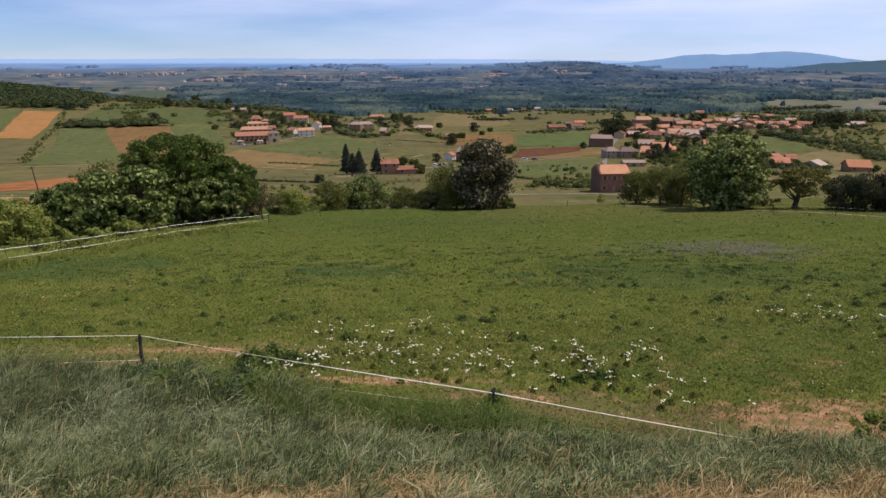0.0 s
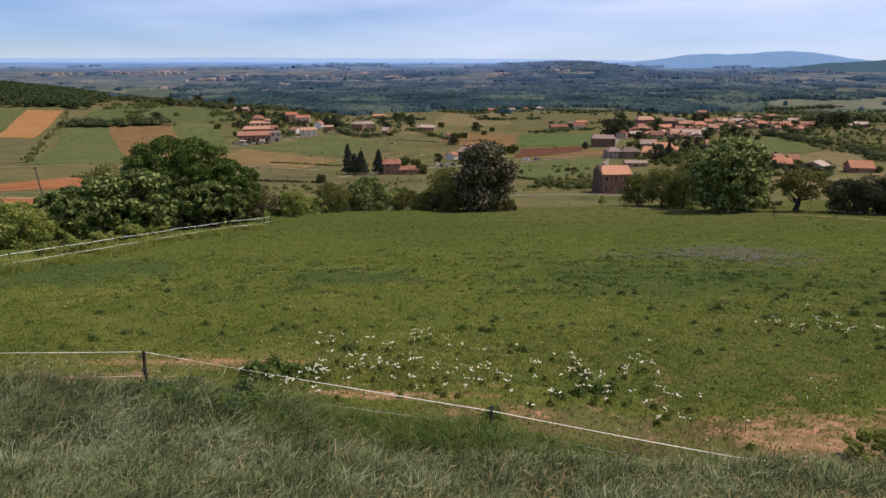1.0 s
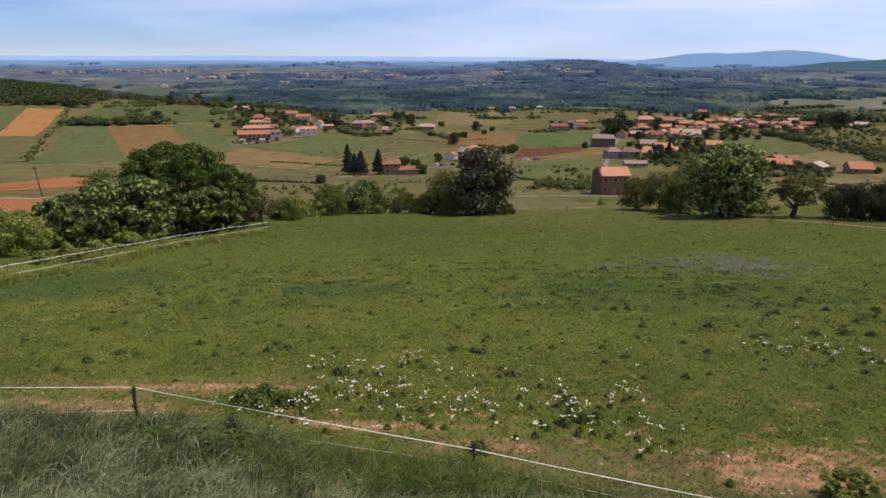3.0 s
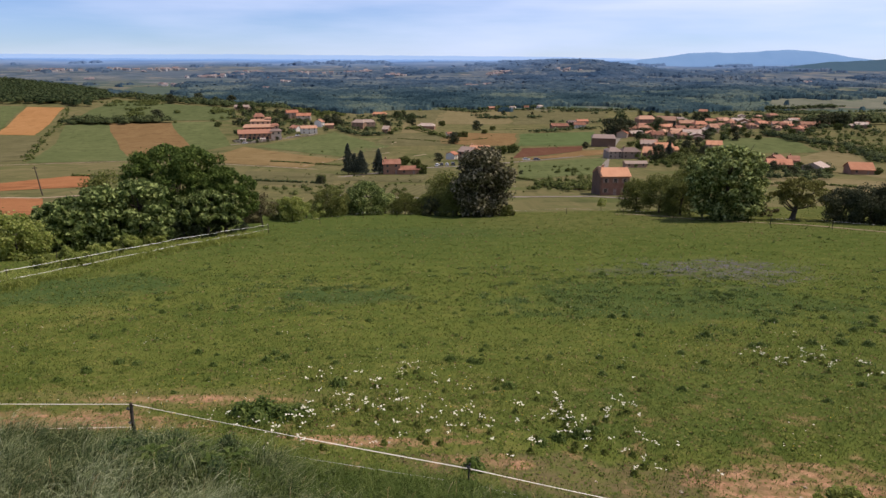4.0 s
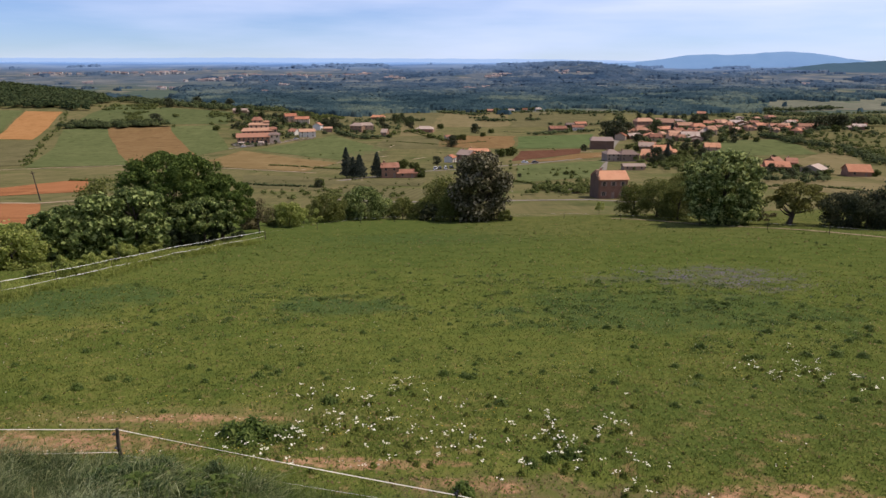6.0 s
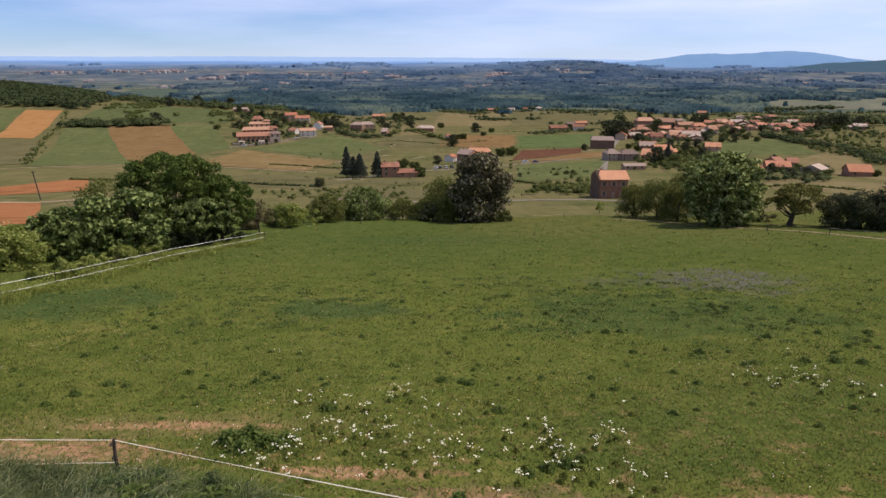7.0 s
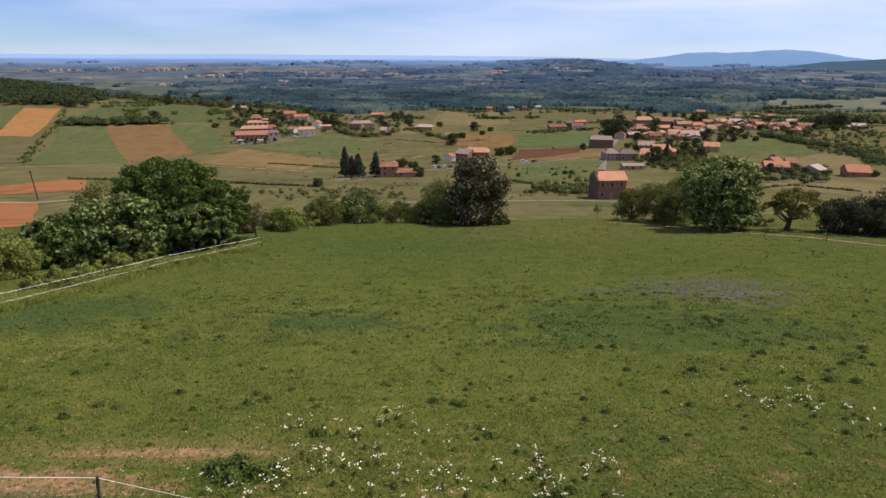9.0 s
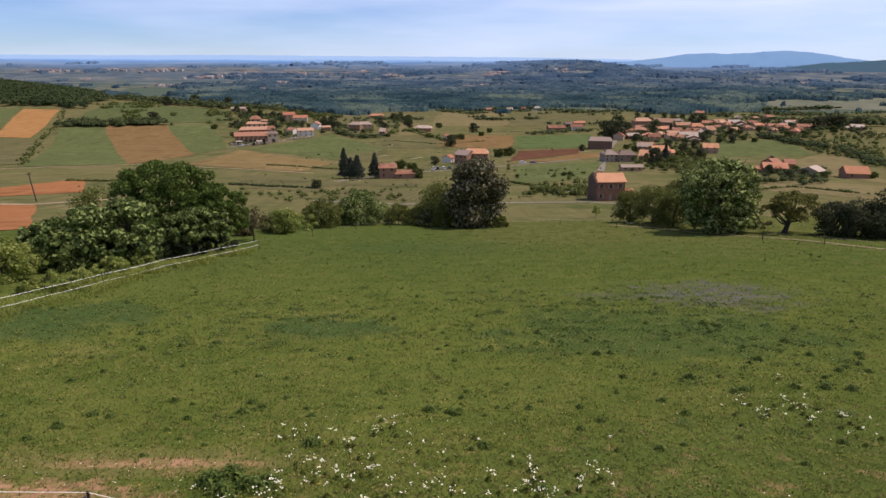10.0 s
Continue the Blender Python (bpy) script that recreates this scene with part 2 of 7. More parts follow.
    past = n.mix(n.span(n.noise(0.2, 5, 0.65, stretch=(0.35, 1.0, 1.0)), 0.54, 0.70, 0, 0.6), past, (0.215, 0.180, 0.080))
    past = n.mix(n.span(n.noise(0.075, 5, 0.6, stretch=(0.5, 1.0, 1.0)), 0.50, 0.66, 0, 0.6), past, (0.085, 0.105, 0.032))
    col = n.mix(n.span(y, 104, 122), col, past)
    # the far country: woods, clearings and pale fields; then the plain of the backdrop; haze is painted in
    quilt = n.noise(0.0045, 5, 0.62)
    spots = n.noise(0.013, 4, 0.6)
    far = mix3(n, n.calc("ADD", n.calc("MULTIPLY", quilt, 0.6), n.calc("MULTIPLY", spots, 0.4)), (0.058, 0.086, 0.068), (0.080, 0.108, 0.080), (0.125, 0.140, 0.098))
    far = n.mix(n.span(n.noise(0.0085, 3, 0.5), 0.56, 0.64, 0, 0.8), far, (0.20, 0.175, 0.125))
    col = n.mix(n.span(n.calc("ADD", y, n.calc("MULTIPLY", n.calc("SUBTRACT", wide, 0.5), 400.0)), 1280, 1400), col, far)
    # haze put into the land's colour: bluer, then paler, with distance
    hazed_land = mix3(n, n.calc("ADD", n.calc("MULTIPLY", n.noise(0.0036, 5, 0.62), 0.6), n.calc("MULTIPLY", spots, 0.4)), (0.066, 0.096, 0.124), (0.094, 0.122, 0.146), (0.160, 0.170, 0.172))
    hazed_land = n.mix(n.span(n.noise(0.007, 4, 0.6), 0.54, 0.66, 0, 0.75), hazed_land, (0.235, 0.212, 0.175))
    hazed_land = n.mix(n.span(n.noise(0.011, 4, 0.6, stretch=(0.5, 1.0, 1.0)), 0.53, 0.62, 0, 0.75), hazed_land, (0.050, 0.080, 0.092))
    col = n.mix(n.span(y, 2100, 3500), col, hazed_land)
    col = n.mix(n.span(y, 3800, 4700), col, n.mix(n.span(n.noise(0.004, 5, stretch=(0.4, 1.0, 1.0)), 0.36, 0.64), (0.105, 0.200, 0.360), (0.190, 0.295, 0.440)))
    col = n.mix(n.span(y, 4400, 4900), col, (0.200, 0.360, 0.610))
    n.bump(fine, 0.35, 0.04)
    return n.done(col, 1.0, 0.0)


def crop_material(name, a, b, c, pitch=0.0, turn=0.0, grain=0.04):
    """A field: patches of growth and soil, and rows where pitch is given."""
    n = Nodes(name)
    col = mix3(n, n.calc("ADD", n.calc("MULTIPLY", n.noise(grain, 5, 0.6), 0.6), n.calc("MULTIPLY", n.noise(grain * 14, 4, 0.65), 0.4)), a, b, c)
    streak = n.noise(grain * 9, 4, 0.6, stretch=(1.0, 0.18, 1.0))
    col = n.mix(n.span(streak, 0.47, 0.72, 0, 0.22), col, tuple(v * 1.45 for v in c))
    col = n.mix(n.span(n.noise(grain * 4.5, 5, 0.65), 0.50, 0.68, 0, 0.6), col, tuple(v * 0.72 for v in a))
    if pitch:
        m = n.nt.nodes.new("ShaderNodeMapping")
        m.inputs["Rotation"].default_value = (0, 0, turn)
        n.put(m, "Vector", n.geo.outputs["Position"])
        w = n.nt.nodes.new("ShaderNodeTexWave")
        n.put(w, "Vector", m.outputs["Vector"])
        for k, v in (("Scale", 0.314 / pitch), ("Distortion", 0.6), ("Detail", 1.0)):
            n.put(w, k, v)
        col = n.mix(n.calc("MULTIPLY", w.outputs["Fac"], 0.3), col, tuple(v * 0.55 for v in a))
    return n.done(col, 1.0, 0.0)


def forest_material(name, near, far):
    """A far canopy: stands of darker and lighter trees, single crowns within them; haze is put into the tones, bluer
    towards the plain.
    """
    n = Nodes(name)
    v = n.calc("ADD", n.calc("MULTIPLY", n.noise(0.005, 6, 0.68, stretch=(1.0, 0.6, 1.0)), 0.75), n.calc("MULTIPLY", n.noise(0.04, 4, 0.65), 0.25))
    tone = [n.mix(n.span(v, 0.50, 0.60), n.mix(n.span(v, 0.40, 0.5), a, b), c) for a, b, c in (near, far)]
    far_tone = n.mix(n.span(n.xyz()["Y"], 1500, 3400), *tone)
    # past 3500 m a blue haze tone is mixed over the trees
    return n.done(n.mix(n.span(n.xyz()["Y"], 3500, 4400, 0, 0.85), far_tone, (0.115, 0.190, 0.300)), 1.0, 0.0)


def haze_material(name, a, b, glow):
    """A far hill as a plain backdrop: the haze of miles of air is put into its colour and a faint glow."""
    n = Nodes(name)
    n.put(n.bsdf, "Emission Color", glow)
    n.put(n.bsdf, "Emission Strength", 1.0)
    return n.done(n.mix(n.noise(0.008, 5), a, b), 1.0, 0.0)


M = {
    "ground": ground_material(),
    "leaf_oak": leafy("leaf_oak", (0.040, 0.070, 0.015), (0.084, 0.128, 0.025), (0.170, 0.222, 0.052), 0.75, 0.34, 0.5, 0.08, 0.65),
    # wide contrast between single leaves imitates sunlit highlights and dark gaps
    "leaf_fig": leafy("leaf_fig", (0.030, 0.053, 0.013), (0.082, 0.122, 0.029), (0.380, 0.440, 0.150), 0.7, 0.34, 0.9, 0.08, 0.8),
    "leaf_glossy": leafy("leaf_glossy", (0.042, 0.042, 0.016), (0.078, 0.074, 0.030), (0.300, 0.265, 0.160), 0.7, 0.1, 0.6, 0.08),
    "leaf_olive": leafy("leaf_olive", (0.080, 0.096, 0.022), (0.138, 0.156, 0.038), (0.235, 0.240, 0.070), 0.75, 0.32),
    "leaf_pollard": leafy("leaf_pollard", (0.090, 0.092, 0.026), (0.165, 0.165, 0.044), (0.300, 0.280, 0.085), 0.75, 0.35, 0.6, 0.08, 0.7),
    "leaf_bright": leafy("leaf_bright", (0.125, 0.165, 0.032), (0.230, 0.270, 0.060), (0.420, 0.440, 0.130), 0.7, 0.42),
    # the very light leaf tone imitates highlights in the crown
    "leaf_walnut": leafy("leaf_walnut", (0.042, 0.070, 0.016), (0.115, 0.158, 0.038), (0.520, 0.560, 0.210), 0.7, 0.32, 0.8, 0.08, 0.8),
    "leaf_brown": leafy("leaf_brown", (0.09, 0.07, 0.035), (0.14, 0.115, 0.05), (0.18, 0.16, 0.07)),
    "leaf_dark": leafy("leaf_dark", (0.038, 0.047, 0.022), (0.064, 0.074, 0.035), (0.118, 0.122, 0.060)),
    # near-black leaves whose colour imitates shade under trees
    "leaf_shade": leafy("leaf_shade", (0.026, 0.038, 0.015), (0.040, 0.055, 0.021), (0.068, 0.084, 0.033), 0.7, 0.05),
    "needle": leafy("needle", (0.036, 0.046, 0.034), (0.058, 0.072, 0.050), (0.105, 0.118, 0.078), 0.7, 0.12),
    # canopy tones with haze mixed in; the second set is bluer
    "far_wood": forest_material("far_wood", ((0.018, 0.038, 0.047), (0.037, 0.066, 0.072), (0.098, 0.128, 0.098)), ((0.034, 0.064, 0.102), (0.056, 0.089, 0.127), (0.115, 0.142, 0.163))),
    "hill_wood": leafy("hill_wood", (0.046, 0.062, 0.024), (0.072, 0.092, 0.035), (0.125, 0.142, 0.056), 0.9, 0.15, 0.02, 0.05),
    "hill_dark": leafy("hill_dark", (0.028, 0.044, 0.018), (0.048, 0.068, 0.026), (0.088, 0.108, 0.042), 0.9, 0.15, 0.02, 0.05),
    "scrub": leafy("scrub", (0.062, 0.078, 0.020), (0.096, 0.113, 0.030), (0.150, 0.164, 0.052), 0.9, 0.15, 0.02, 0.05),
    "grass_tall": leafy("grass_tall", (0.027, 0.048, 0.015), (0.092, 0.128, 0.043), (0.320, 0.340, 0.150), 0.7, 0.32, 0.8, 0.1, 0.7),
    # pale blades; the sky's sheen on them is part of this colour
    "grass_pale_sheen": leafy("grass_pale_sheen", (0.105, 0.142, 0.056), (0.255, 0.300, 0.135), (0.540, 0.555, 0.315), 0.7, 0.32, 0.8, 0.1, 0.7),
    "grass_dry": leafy("grass_dry", (0.205, 0.132, 0.048), (0.380, 0.262, 0.108), (0.600, 0.460, 0.235), 0.7, 0.3, 1.5, 0.2),
    "grass_short": leafy("grass_short", (0.080, 0.110, 0.020), (0.126, 0.158, 0.030), (0.212, 0.216, 0.053), 0.7, 0.4, 0.12, 0.1, 0.4),
    "tussock": leafy("tussock", (0.084, 0.122, 0.024), (0.124, 0.164, 0.035), (0.190, 0.215, 0.054), 0.8, 0.4, 0.5, 0.05),
    "turf_leaf": leafy("turf_leaf", (0.066, 0.101, 0.019), (0.108, 0.143, 0.027), (0.215, 0.222, 0.053), 0.8, 0.3, 0.15, 0.05, 0.45),
    "turf_brown": leafy("turf_brown", (0.120, 0.080, 0.035), (0.190, 0.130, 0.060), (0.280, 0.210, 0.100), 0.9, 0.1, 0.9, 0.05),
    "herb": leafy("herb", (0.060, 0.106, 0.031), (0.094, 0.146, 0.043), (0.163, 0.210, 0.072), 0.7, 0.25, 0.4, 0.08),
    "weed": leafy("weed", (0.058, 0.092, 0.018), (0.096, 0.140, 0.029), (0.165, 0.208, 0.052), 0.6, 0.32, 2.0),
    "fence_growth": leafy("fence_growth", (0.054, 0.088, 0.018), (0.098, 0.140, 0.030), (0.180, 0.220, 0.060), 0.7, 0.35, 1.5, 0.05),
    "verge": leafy("verge", (0.150, 0.195, 0.036), (0.250, 0.290, 0.062), (0.400, 0.410, 0.115), 0.75, 0.5, 1.2, 0.05),
    "nettle": leafy("nettle", (0.034, 0.062, 0.022), (0.066, 0.106, 0.036), (0.150, 0.190, 0.080), 0.6, 0.3, 0.6),
    "blossom": plain("blossom", (0.780, 0.730, 0.500), (0.880, 0.850, 0.680), 40, 0.9, 0.1),
    "blossom_yellow": plain("blossom_yellow", (0.70, 0.42, 0.03), (0.80, 0.55, 0.08), 40, 0.9, 0.1),
    "blossom_lilac": plain("blossom_lilac", (0.20, 0.14, 0.27), (0.32, 0.23, 0.40), 40, 0.9, 0.1),
    "bark": plain("bark", (0.055, 0.042, 0.032), (0.13, 0.105, 0.08), 2.5, 0.95, 0.1, 0.02),
    "wood_post": plain("wood_post", (0.045, 0.037, 0.027), (0.110, 0.090, 0.065), 8, 0.9, 0.15, 0.004),
    "tape": plain("tape", (0.70, 0.64, 0.50), (0.84, 0.79, 0.66), 6, 0.6, 0.3),
    "tape_white": plain("tape_white", (0.90, 0.86, 0.72), (0.94, 0.91, 0.80), 6, 0.6, 0.3),
    "tape_dull": plain("tape_dull", (0.42, 0.41, 0.36), (0.60, 0.58, 0.52), 2, 0.7, 0.3),
    "plastic_black": plain("plastic_black", (0.02, 0.02, 0.02), (0.04, 0.04, 0.04), 9, 0.5, 0.65),
    "roof_tile": plain("roof_tile", (0.215, 0.094, 0.057), (0.400, 0.192, 0.118), 0.35, 0.9, 0.15, 0.03, 7.0, 0.5),
    "roof_new": plain("roof_new", (0.385, 0.150, 0.082), (0.540, 0.245, 0.140), 0.35, 0.9, 0.15, 0.03, 7.0, 0.4),
    "roof_orange": plain("roof_orange", (0.46, 0.20, 0.105), (0.60, 0.30, 0.165), 0.35, 0.9, 0.15, 0.03, 7.0, 0.25),
    "roof_pink": plain("roof_pink", (0.310, 0.152, 0.090), (0.500, 0.280, 0.172), 0.35, 0.9, 0.15, 0.03, 7.0, 0.55),
    "roof_pale": plain("roof_pale", (0.34, 0.25, 0.19), (0.48, 0.37, 0.29), 0.35, 0.9, 0.15, 0.03, 7.0, 0.5),
    "roof_dull": plain("roof_dull", (0.20, 0.14, 0.11), (0.30, 0.22, 0.175), 0.35, 0.9, 0.15, 0.03, 7.0, 0.4),
    "wall_ochre": plain("wall_ochre", (0.270, 0.160, 0.098), (0.450, 0.295, 0.200), 0.5, 0.95, 0.1, 0.01, 9.0, 0.6),
    "wall_brick": plain("wall_brick", (0.200, 0.105, 0.070), (0.300, 0.165, 0.115), 0.6, 0.95, 0.1, 0.01, 9.0, 0.2),
    "wall_rose": plain("wall_rose", (0.270, 0.145, 0.093), (0.380, 0.220, 0.147), 0.4, 0.95, 0.1, 0.01, 9.0, 0.3),
    "wall_white": plain("wall_white", (0.66, 0.60, 0.50), (0.78, 0.74, 0.66), 0.5, 0.95, 0.1, 0.01, 9.0, 0.65),
    "wall_cream": plain("wall_cream", (0.50, 0.36, 0.25), (0.64, 0.50, 0.37), 0.5, 0.95, 0.1, 0.01, 9.0, 0.4),
    "wall_barn": plain("wall_barn", (0.120, 0.072, 0.050), (0.190, 0.118, 0.082), 0.4, 0.95, 0.1, 0.01, 9.0, 0.3),
    "wall_grey": plain("wall_grey", (0.27, 0.20, 0.155), (0.40, 0.31, 0.245), 0.4, 0.95, 0.1, 0.01, 9.0, 0.5),
    "pane": plain("pane", (0.02, 0.022, 0.026), (0.035, 0.04, 0.045), 1.0, 0.15, 0.5),
    "shutter": plain("shutter", (0.22, 0.15, 0.12), (0.32, 0.23, 0.18), 2.0, 0.7, 0.2),
    "trim": plain("trim", (0.24, 0.18, 0.13), (0.33, 0.25, 0.19), 2.0, 0.85, 0.2),
    "road": plain("road", (0.18, 0.15, 0.115), (0.25, 0.215, 0.165), 0.6, 0.95, 0.15),
    "row_pale": plain("row_pale", (0.190, 0.150, 0.072), (0.250, 0.200, 0.100), 0.4, 1.0, 0.05),
    "row_dark": plain("row_dark", (0.056, 0.072, 0.022), (0.084, 0.098, 0.032), 0.4, 1.0, 0.05),
    "track": plain("track", (0.27, 0.20, 0.12), (0.37, 0.29, 0.18), 0.4, 1.0, 0.05),
    "stone": plain("stone", (0.34, 0.26, 0.18), (0.50, 0.41, 0.30), 1.0, 0.95, 0.1, 0.02, 6.0, 0.6),
    "car_white": plain("car_white", (0.74, 0.74, 0.74), (0.80, 0.80, 0.80), 0.5, 0.3, 0.5),
    "car_dark": plain("car_dark", (0.05, 0.055, 0.07), (0.08, 0.085, 0.1), 0.5, 0.3, 0.5),
    "rubber": plain("rubber", (0.015, 0.015, 0.015), (0.03, 0.03, 0.03), 4, 0.9, 0.2),
    "far_wall": leafy("far_wall", (0.260, 0.240, 0.230), (0.360, 0.330, 0.310), (0.500, 0.470, 0.430), 0.9, 0.0),
    "far_roof": leafy("far_roof", (0.180, 0.135, 0.125), (0.250, 0.185, 0.165), (0.340, 0.270, 0.240), 0.9, 0.0),
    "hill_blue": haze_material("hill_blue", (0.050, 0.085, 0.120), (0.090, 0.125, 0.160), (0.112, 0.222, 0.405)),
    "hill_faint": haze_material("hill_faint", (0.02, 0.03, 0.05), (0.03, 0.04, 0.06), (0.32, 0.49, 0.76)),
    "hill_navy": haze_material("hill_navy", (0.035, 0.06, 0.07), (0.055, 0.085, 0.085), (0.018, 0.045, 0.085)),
    "field_green": crop_material("field_green", (0.078, 0.097, 0.035), (0.107, 0.124, 0.047), (0.145, 0.152, 0.062), 0, 0, 0.03),
    "scrub_ground": crop_material("scrub_ground", (0.070, 0.090, 0.034), (0.096, 0.114, 0.044), (0.126, 0.136, 0.058), 0, 0, 0.03),
    "field_lush": crop_material("field_lush", (0.078, 0.108, 0.036), (0.095, 0.126, 0.046), (0.116, 0.142, 0.058), 0, 0, 0.012),
    "field_red": crop_material("field_red", (0.272, 0.115, 0.048), (0.332, 0.143, 0.061), (0.382, 0.178, 0.084), 1.6, 0.3, 0.02),
    "field_orange": crop_material("field_orange", (0.330, 0.165, 0.059), (0.390, 0.199, 0.077), (0.440, 0.242, 0.104), 1.6, 0.3, 0.02),
    "field_tan": crop_material("field_tan", (0.173, 0.117, 0.049), (0.220, 0.152, 0.066), (0.263, 0.190, 0.090), 2.2, 0.15, 0.015),
    "field_stubble": crop_material("field_stubble", (0.140, 0.116, 0.052), (0.182, 0.148, 0.070), (0.225, 0.180, 0.094), 0, 0, 0.02),
    "field_brown": crop_material("field_brown", (0.173, 0.106, 0.045), (0.216, 0.134, 0.058), (0.254, 0.168, 0.079), 2.0, 0.35, 0.02),
    "field_vine": crop_material("field_vine", (0.100, 0.098, 0.042), (0.142, 0.127, 0.058), (0.195, 0.162, 0.084), 2.4, 0.2, 0.012),
    "field_maroon": crop_material("field_maroon", (0.110, 0.052, 0.031), (0.140, 0.067, 0.040), (0.170, 0.088, 0.053), 2.0, 0.35, 0.02),
    # far fields greyed and blued to imitate haze, the farthest copy most
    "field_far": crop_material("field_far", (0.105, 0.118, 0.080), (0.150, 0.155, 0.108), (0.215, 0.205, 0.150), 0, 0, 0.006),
    "field_hazed": crop_material("field_hazed", (0.120, 0.138, 0.140), (0.150, 0.165, 0.160), (0.190, 0.195, 0.180), 0, 0, 0.006),
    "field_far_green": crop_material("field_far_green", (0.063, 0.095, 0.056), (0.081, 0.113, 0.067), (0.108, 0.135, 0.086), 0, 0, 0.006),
}


# ---- building blocks ----
rng = np.random.default_rng(7)


def mesh_np(name, verts, faces, material, smooth_shade=False):
    """A mesh from arrays: verts (n, 3), faces (m, k)."""
    me = bpy.data.meshes.new(name)
    verts, faces = np.asarray(verts, np.float32), np.asarray(faces, np.int32)
    me.vertices.add(len(verts))
    me.vertices.foreach_set("co", verts.ravel())
    me.loops.add(faces.size)
    me.loops.foreach_set("vertex_index", faces.ravel())
    me.polygons.add(len(faces))
    me.polygons.foreach_set("loop_start", np.arange(len(faces), dtype=np.int32) * faces.shape[1])
    me.polygons.foreach_set("use_smooth", np.full(len(faces), smooth_shade))
    me.update(calc_edges=True)
    me.materials.append(material)
    return me


def mesh_bm(name, bm, material):
    me = bpy.data.meshes.new(name)
    bmesh.ops.recalc_face_normals(bm, faces=bm.faces[:])
    bm.to_mesh(me)
    bm.free()
    me.materials.append(material)
    return me


def part(name, mesh, parent, label="", at=None):
    """Links a mesh as one part under a thing or a part."""
    ob = new(name, mesh)
    ob.parent = parent
    if at is not None:
        ob.matrix_basis = at
    return tagged(ob, label) if label else ob


def thing(name, m, label, category, group="", kind=""):
    ob = new(name)
    ob.matrix_basis = m
    return tagged(ob, label, category, group, kind)


def gz(x, y):
    return float(height(x, y))


def box(bm, x0, x1, y0, y1, z0, z1):
    v = [bm.verts.new((x, y, z)) for z in (z0, z1) for y in (y0, y1) for x in (x0, x1)]
    for f in ((0, 1, 3, 2), (4, 5, 7, 6), (0, 1, 5, 4), (2, 3, 7, 6), (0, 2, 6, 4), (1, 3, 7, 5)):
        bm.faces.new([v[i] for i in f])


def box_mesh(name, x0, x1, y0, y1, z0, z1, material, bevel=0.0):
    bm = bmesh.new()
    box(bm, x0, x1, y0, y1, z0, z1)
    if bevel:
        bmesh.ops.bevel(bm, geom=bm.edges[:], offset=bevel, segments=1, affect="EDGES")
    return mesh_bm(name, bm, material)


def tube_arrays(points, radii, sides=8):
    """Verts and quads of a tube along points, capped by narrowing."""
    p = np.asarray(points, float)
    r = np.asarray(radii, float)
    d = np.gradient(p, axis=0)
    d /= np.linalg.norm(d, axis=1)[:, None] + 1e-9
    side = np.cross(d, np.where(np.abs(d[:, 2:]) > 0.9, (1.0, 0, 0), (0, 0, 1.0)))
    side /= np.linalg.norm(side, axis=1)[:, None] + 1e-9
    up = np.cross(side, d)
    a = np.arange(sides) * 2 * np.pi / sides
    v = p[:, None] + r[:, None, None] * (side[:, None] * np.cos(a)[:, None] + up[:, None] * np.sin(a)[:, None])
    n = len(p)
    i, j = np.meshgrid(np.arange(n - 1), np.arange(sides), indexing="ij")
    q = np.stack([i * sides + j, i * sides + (j + 1) % sides, (i + 1) * sides + (j + 1) % sides, (i + 1) * sides + j], -1).reshape(-1, 4)
    return v.reshape(-1, 3), q


def joined(pieces):
    vs, fs, k = [], [], 0
    for v, f in pieces:
        vs.append(v), fs.append(np.asarray(f) + k)
        k += len(v)
    return np.concatenate(vs), np.concatenate(fs)


# ---- the ground: one sheet to the horizon ----
def make_ground():
    ys = np.r_[np.linspace(-300, -20, 15), np.linspace(-16, 1, 12), np.arange(1.4, 13, 0.16), np.geomspace(13.2, 4950, 335)]
    u = np.linspace(-1, 1, 251)
    xs = 34 * np.sinh(3.6 * u) / np.sinh(3.6) + 330 * u ** 21
    y = np.repeat(ys[:, None], len(u), 1)
    x = np.where(np.abs(u) < 0.9, 1 + np.clip(y, 0, None) / 26, 1 + np.clip(y, 0, None) / 40) * xs
    z = height(x, y)
    n, m = y.shape
    i, j = np.meshgrid(np.arange(n - 1), np.arange(m - 1), indexing="ij")
    q = np.stack([i * m + j, i * m + j + 1, (i + 1) * m + j + 1, (i + 1) * m + j], -1).reshape(-1, 4)
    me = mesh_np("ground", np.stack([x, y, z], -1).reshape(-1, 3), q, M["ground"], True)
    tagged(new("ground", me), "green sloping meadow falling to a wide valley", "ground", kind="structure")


make_ground()


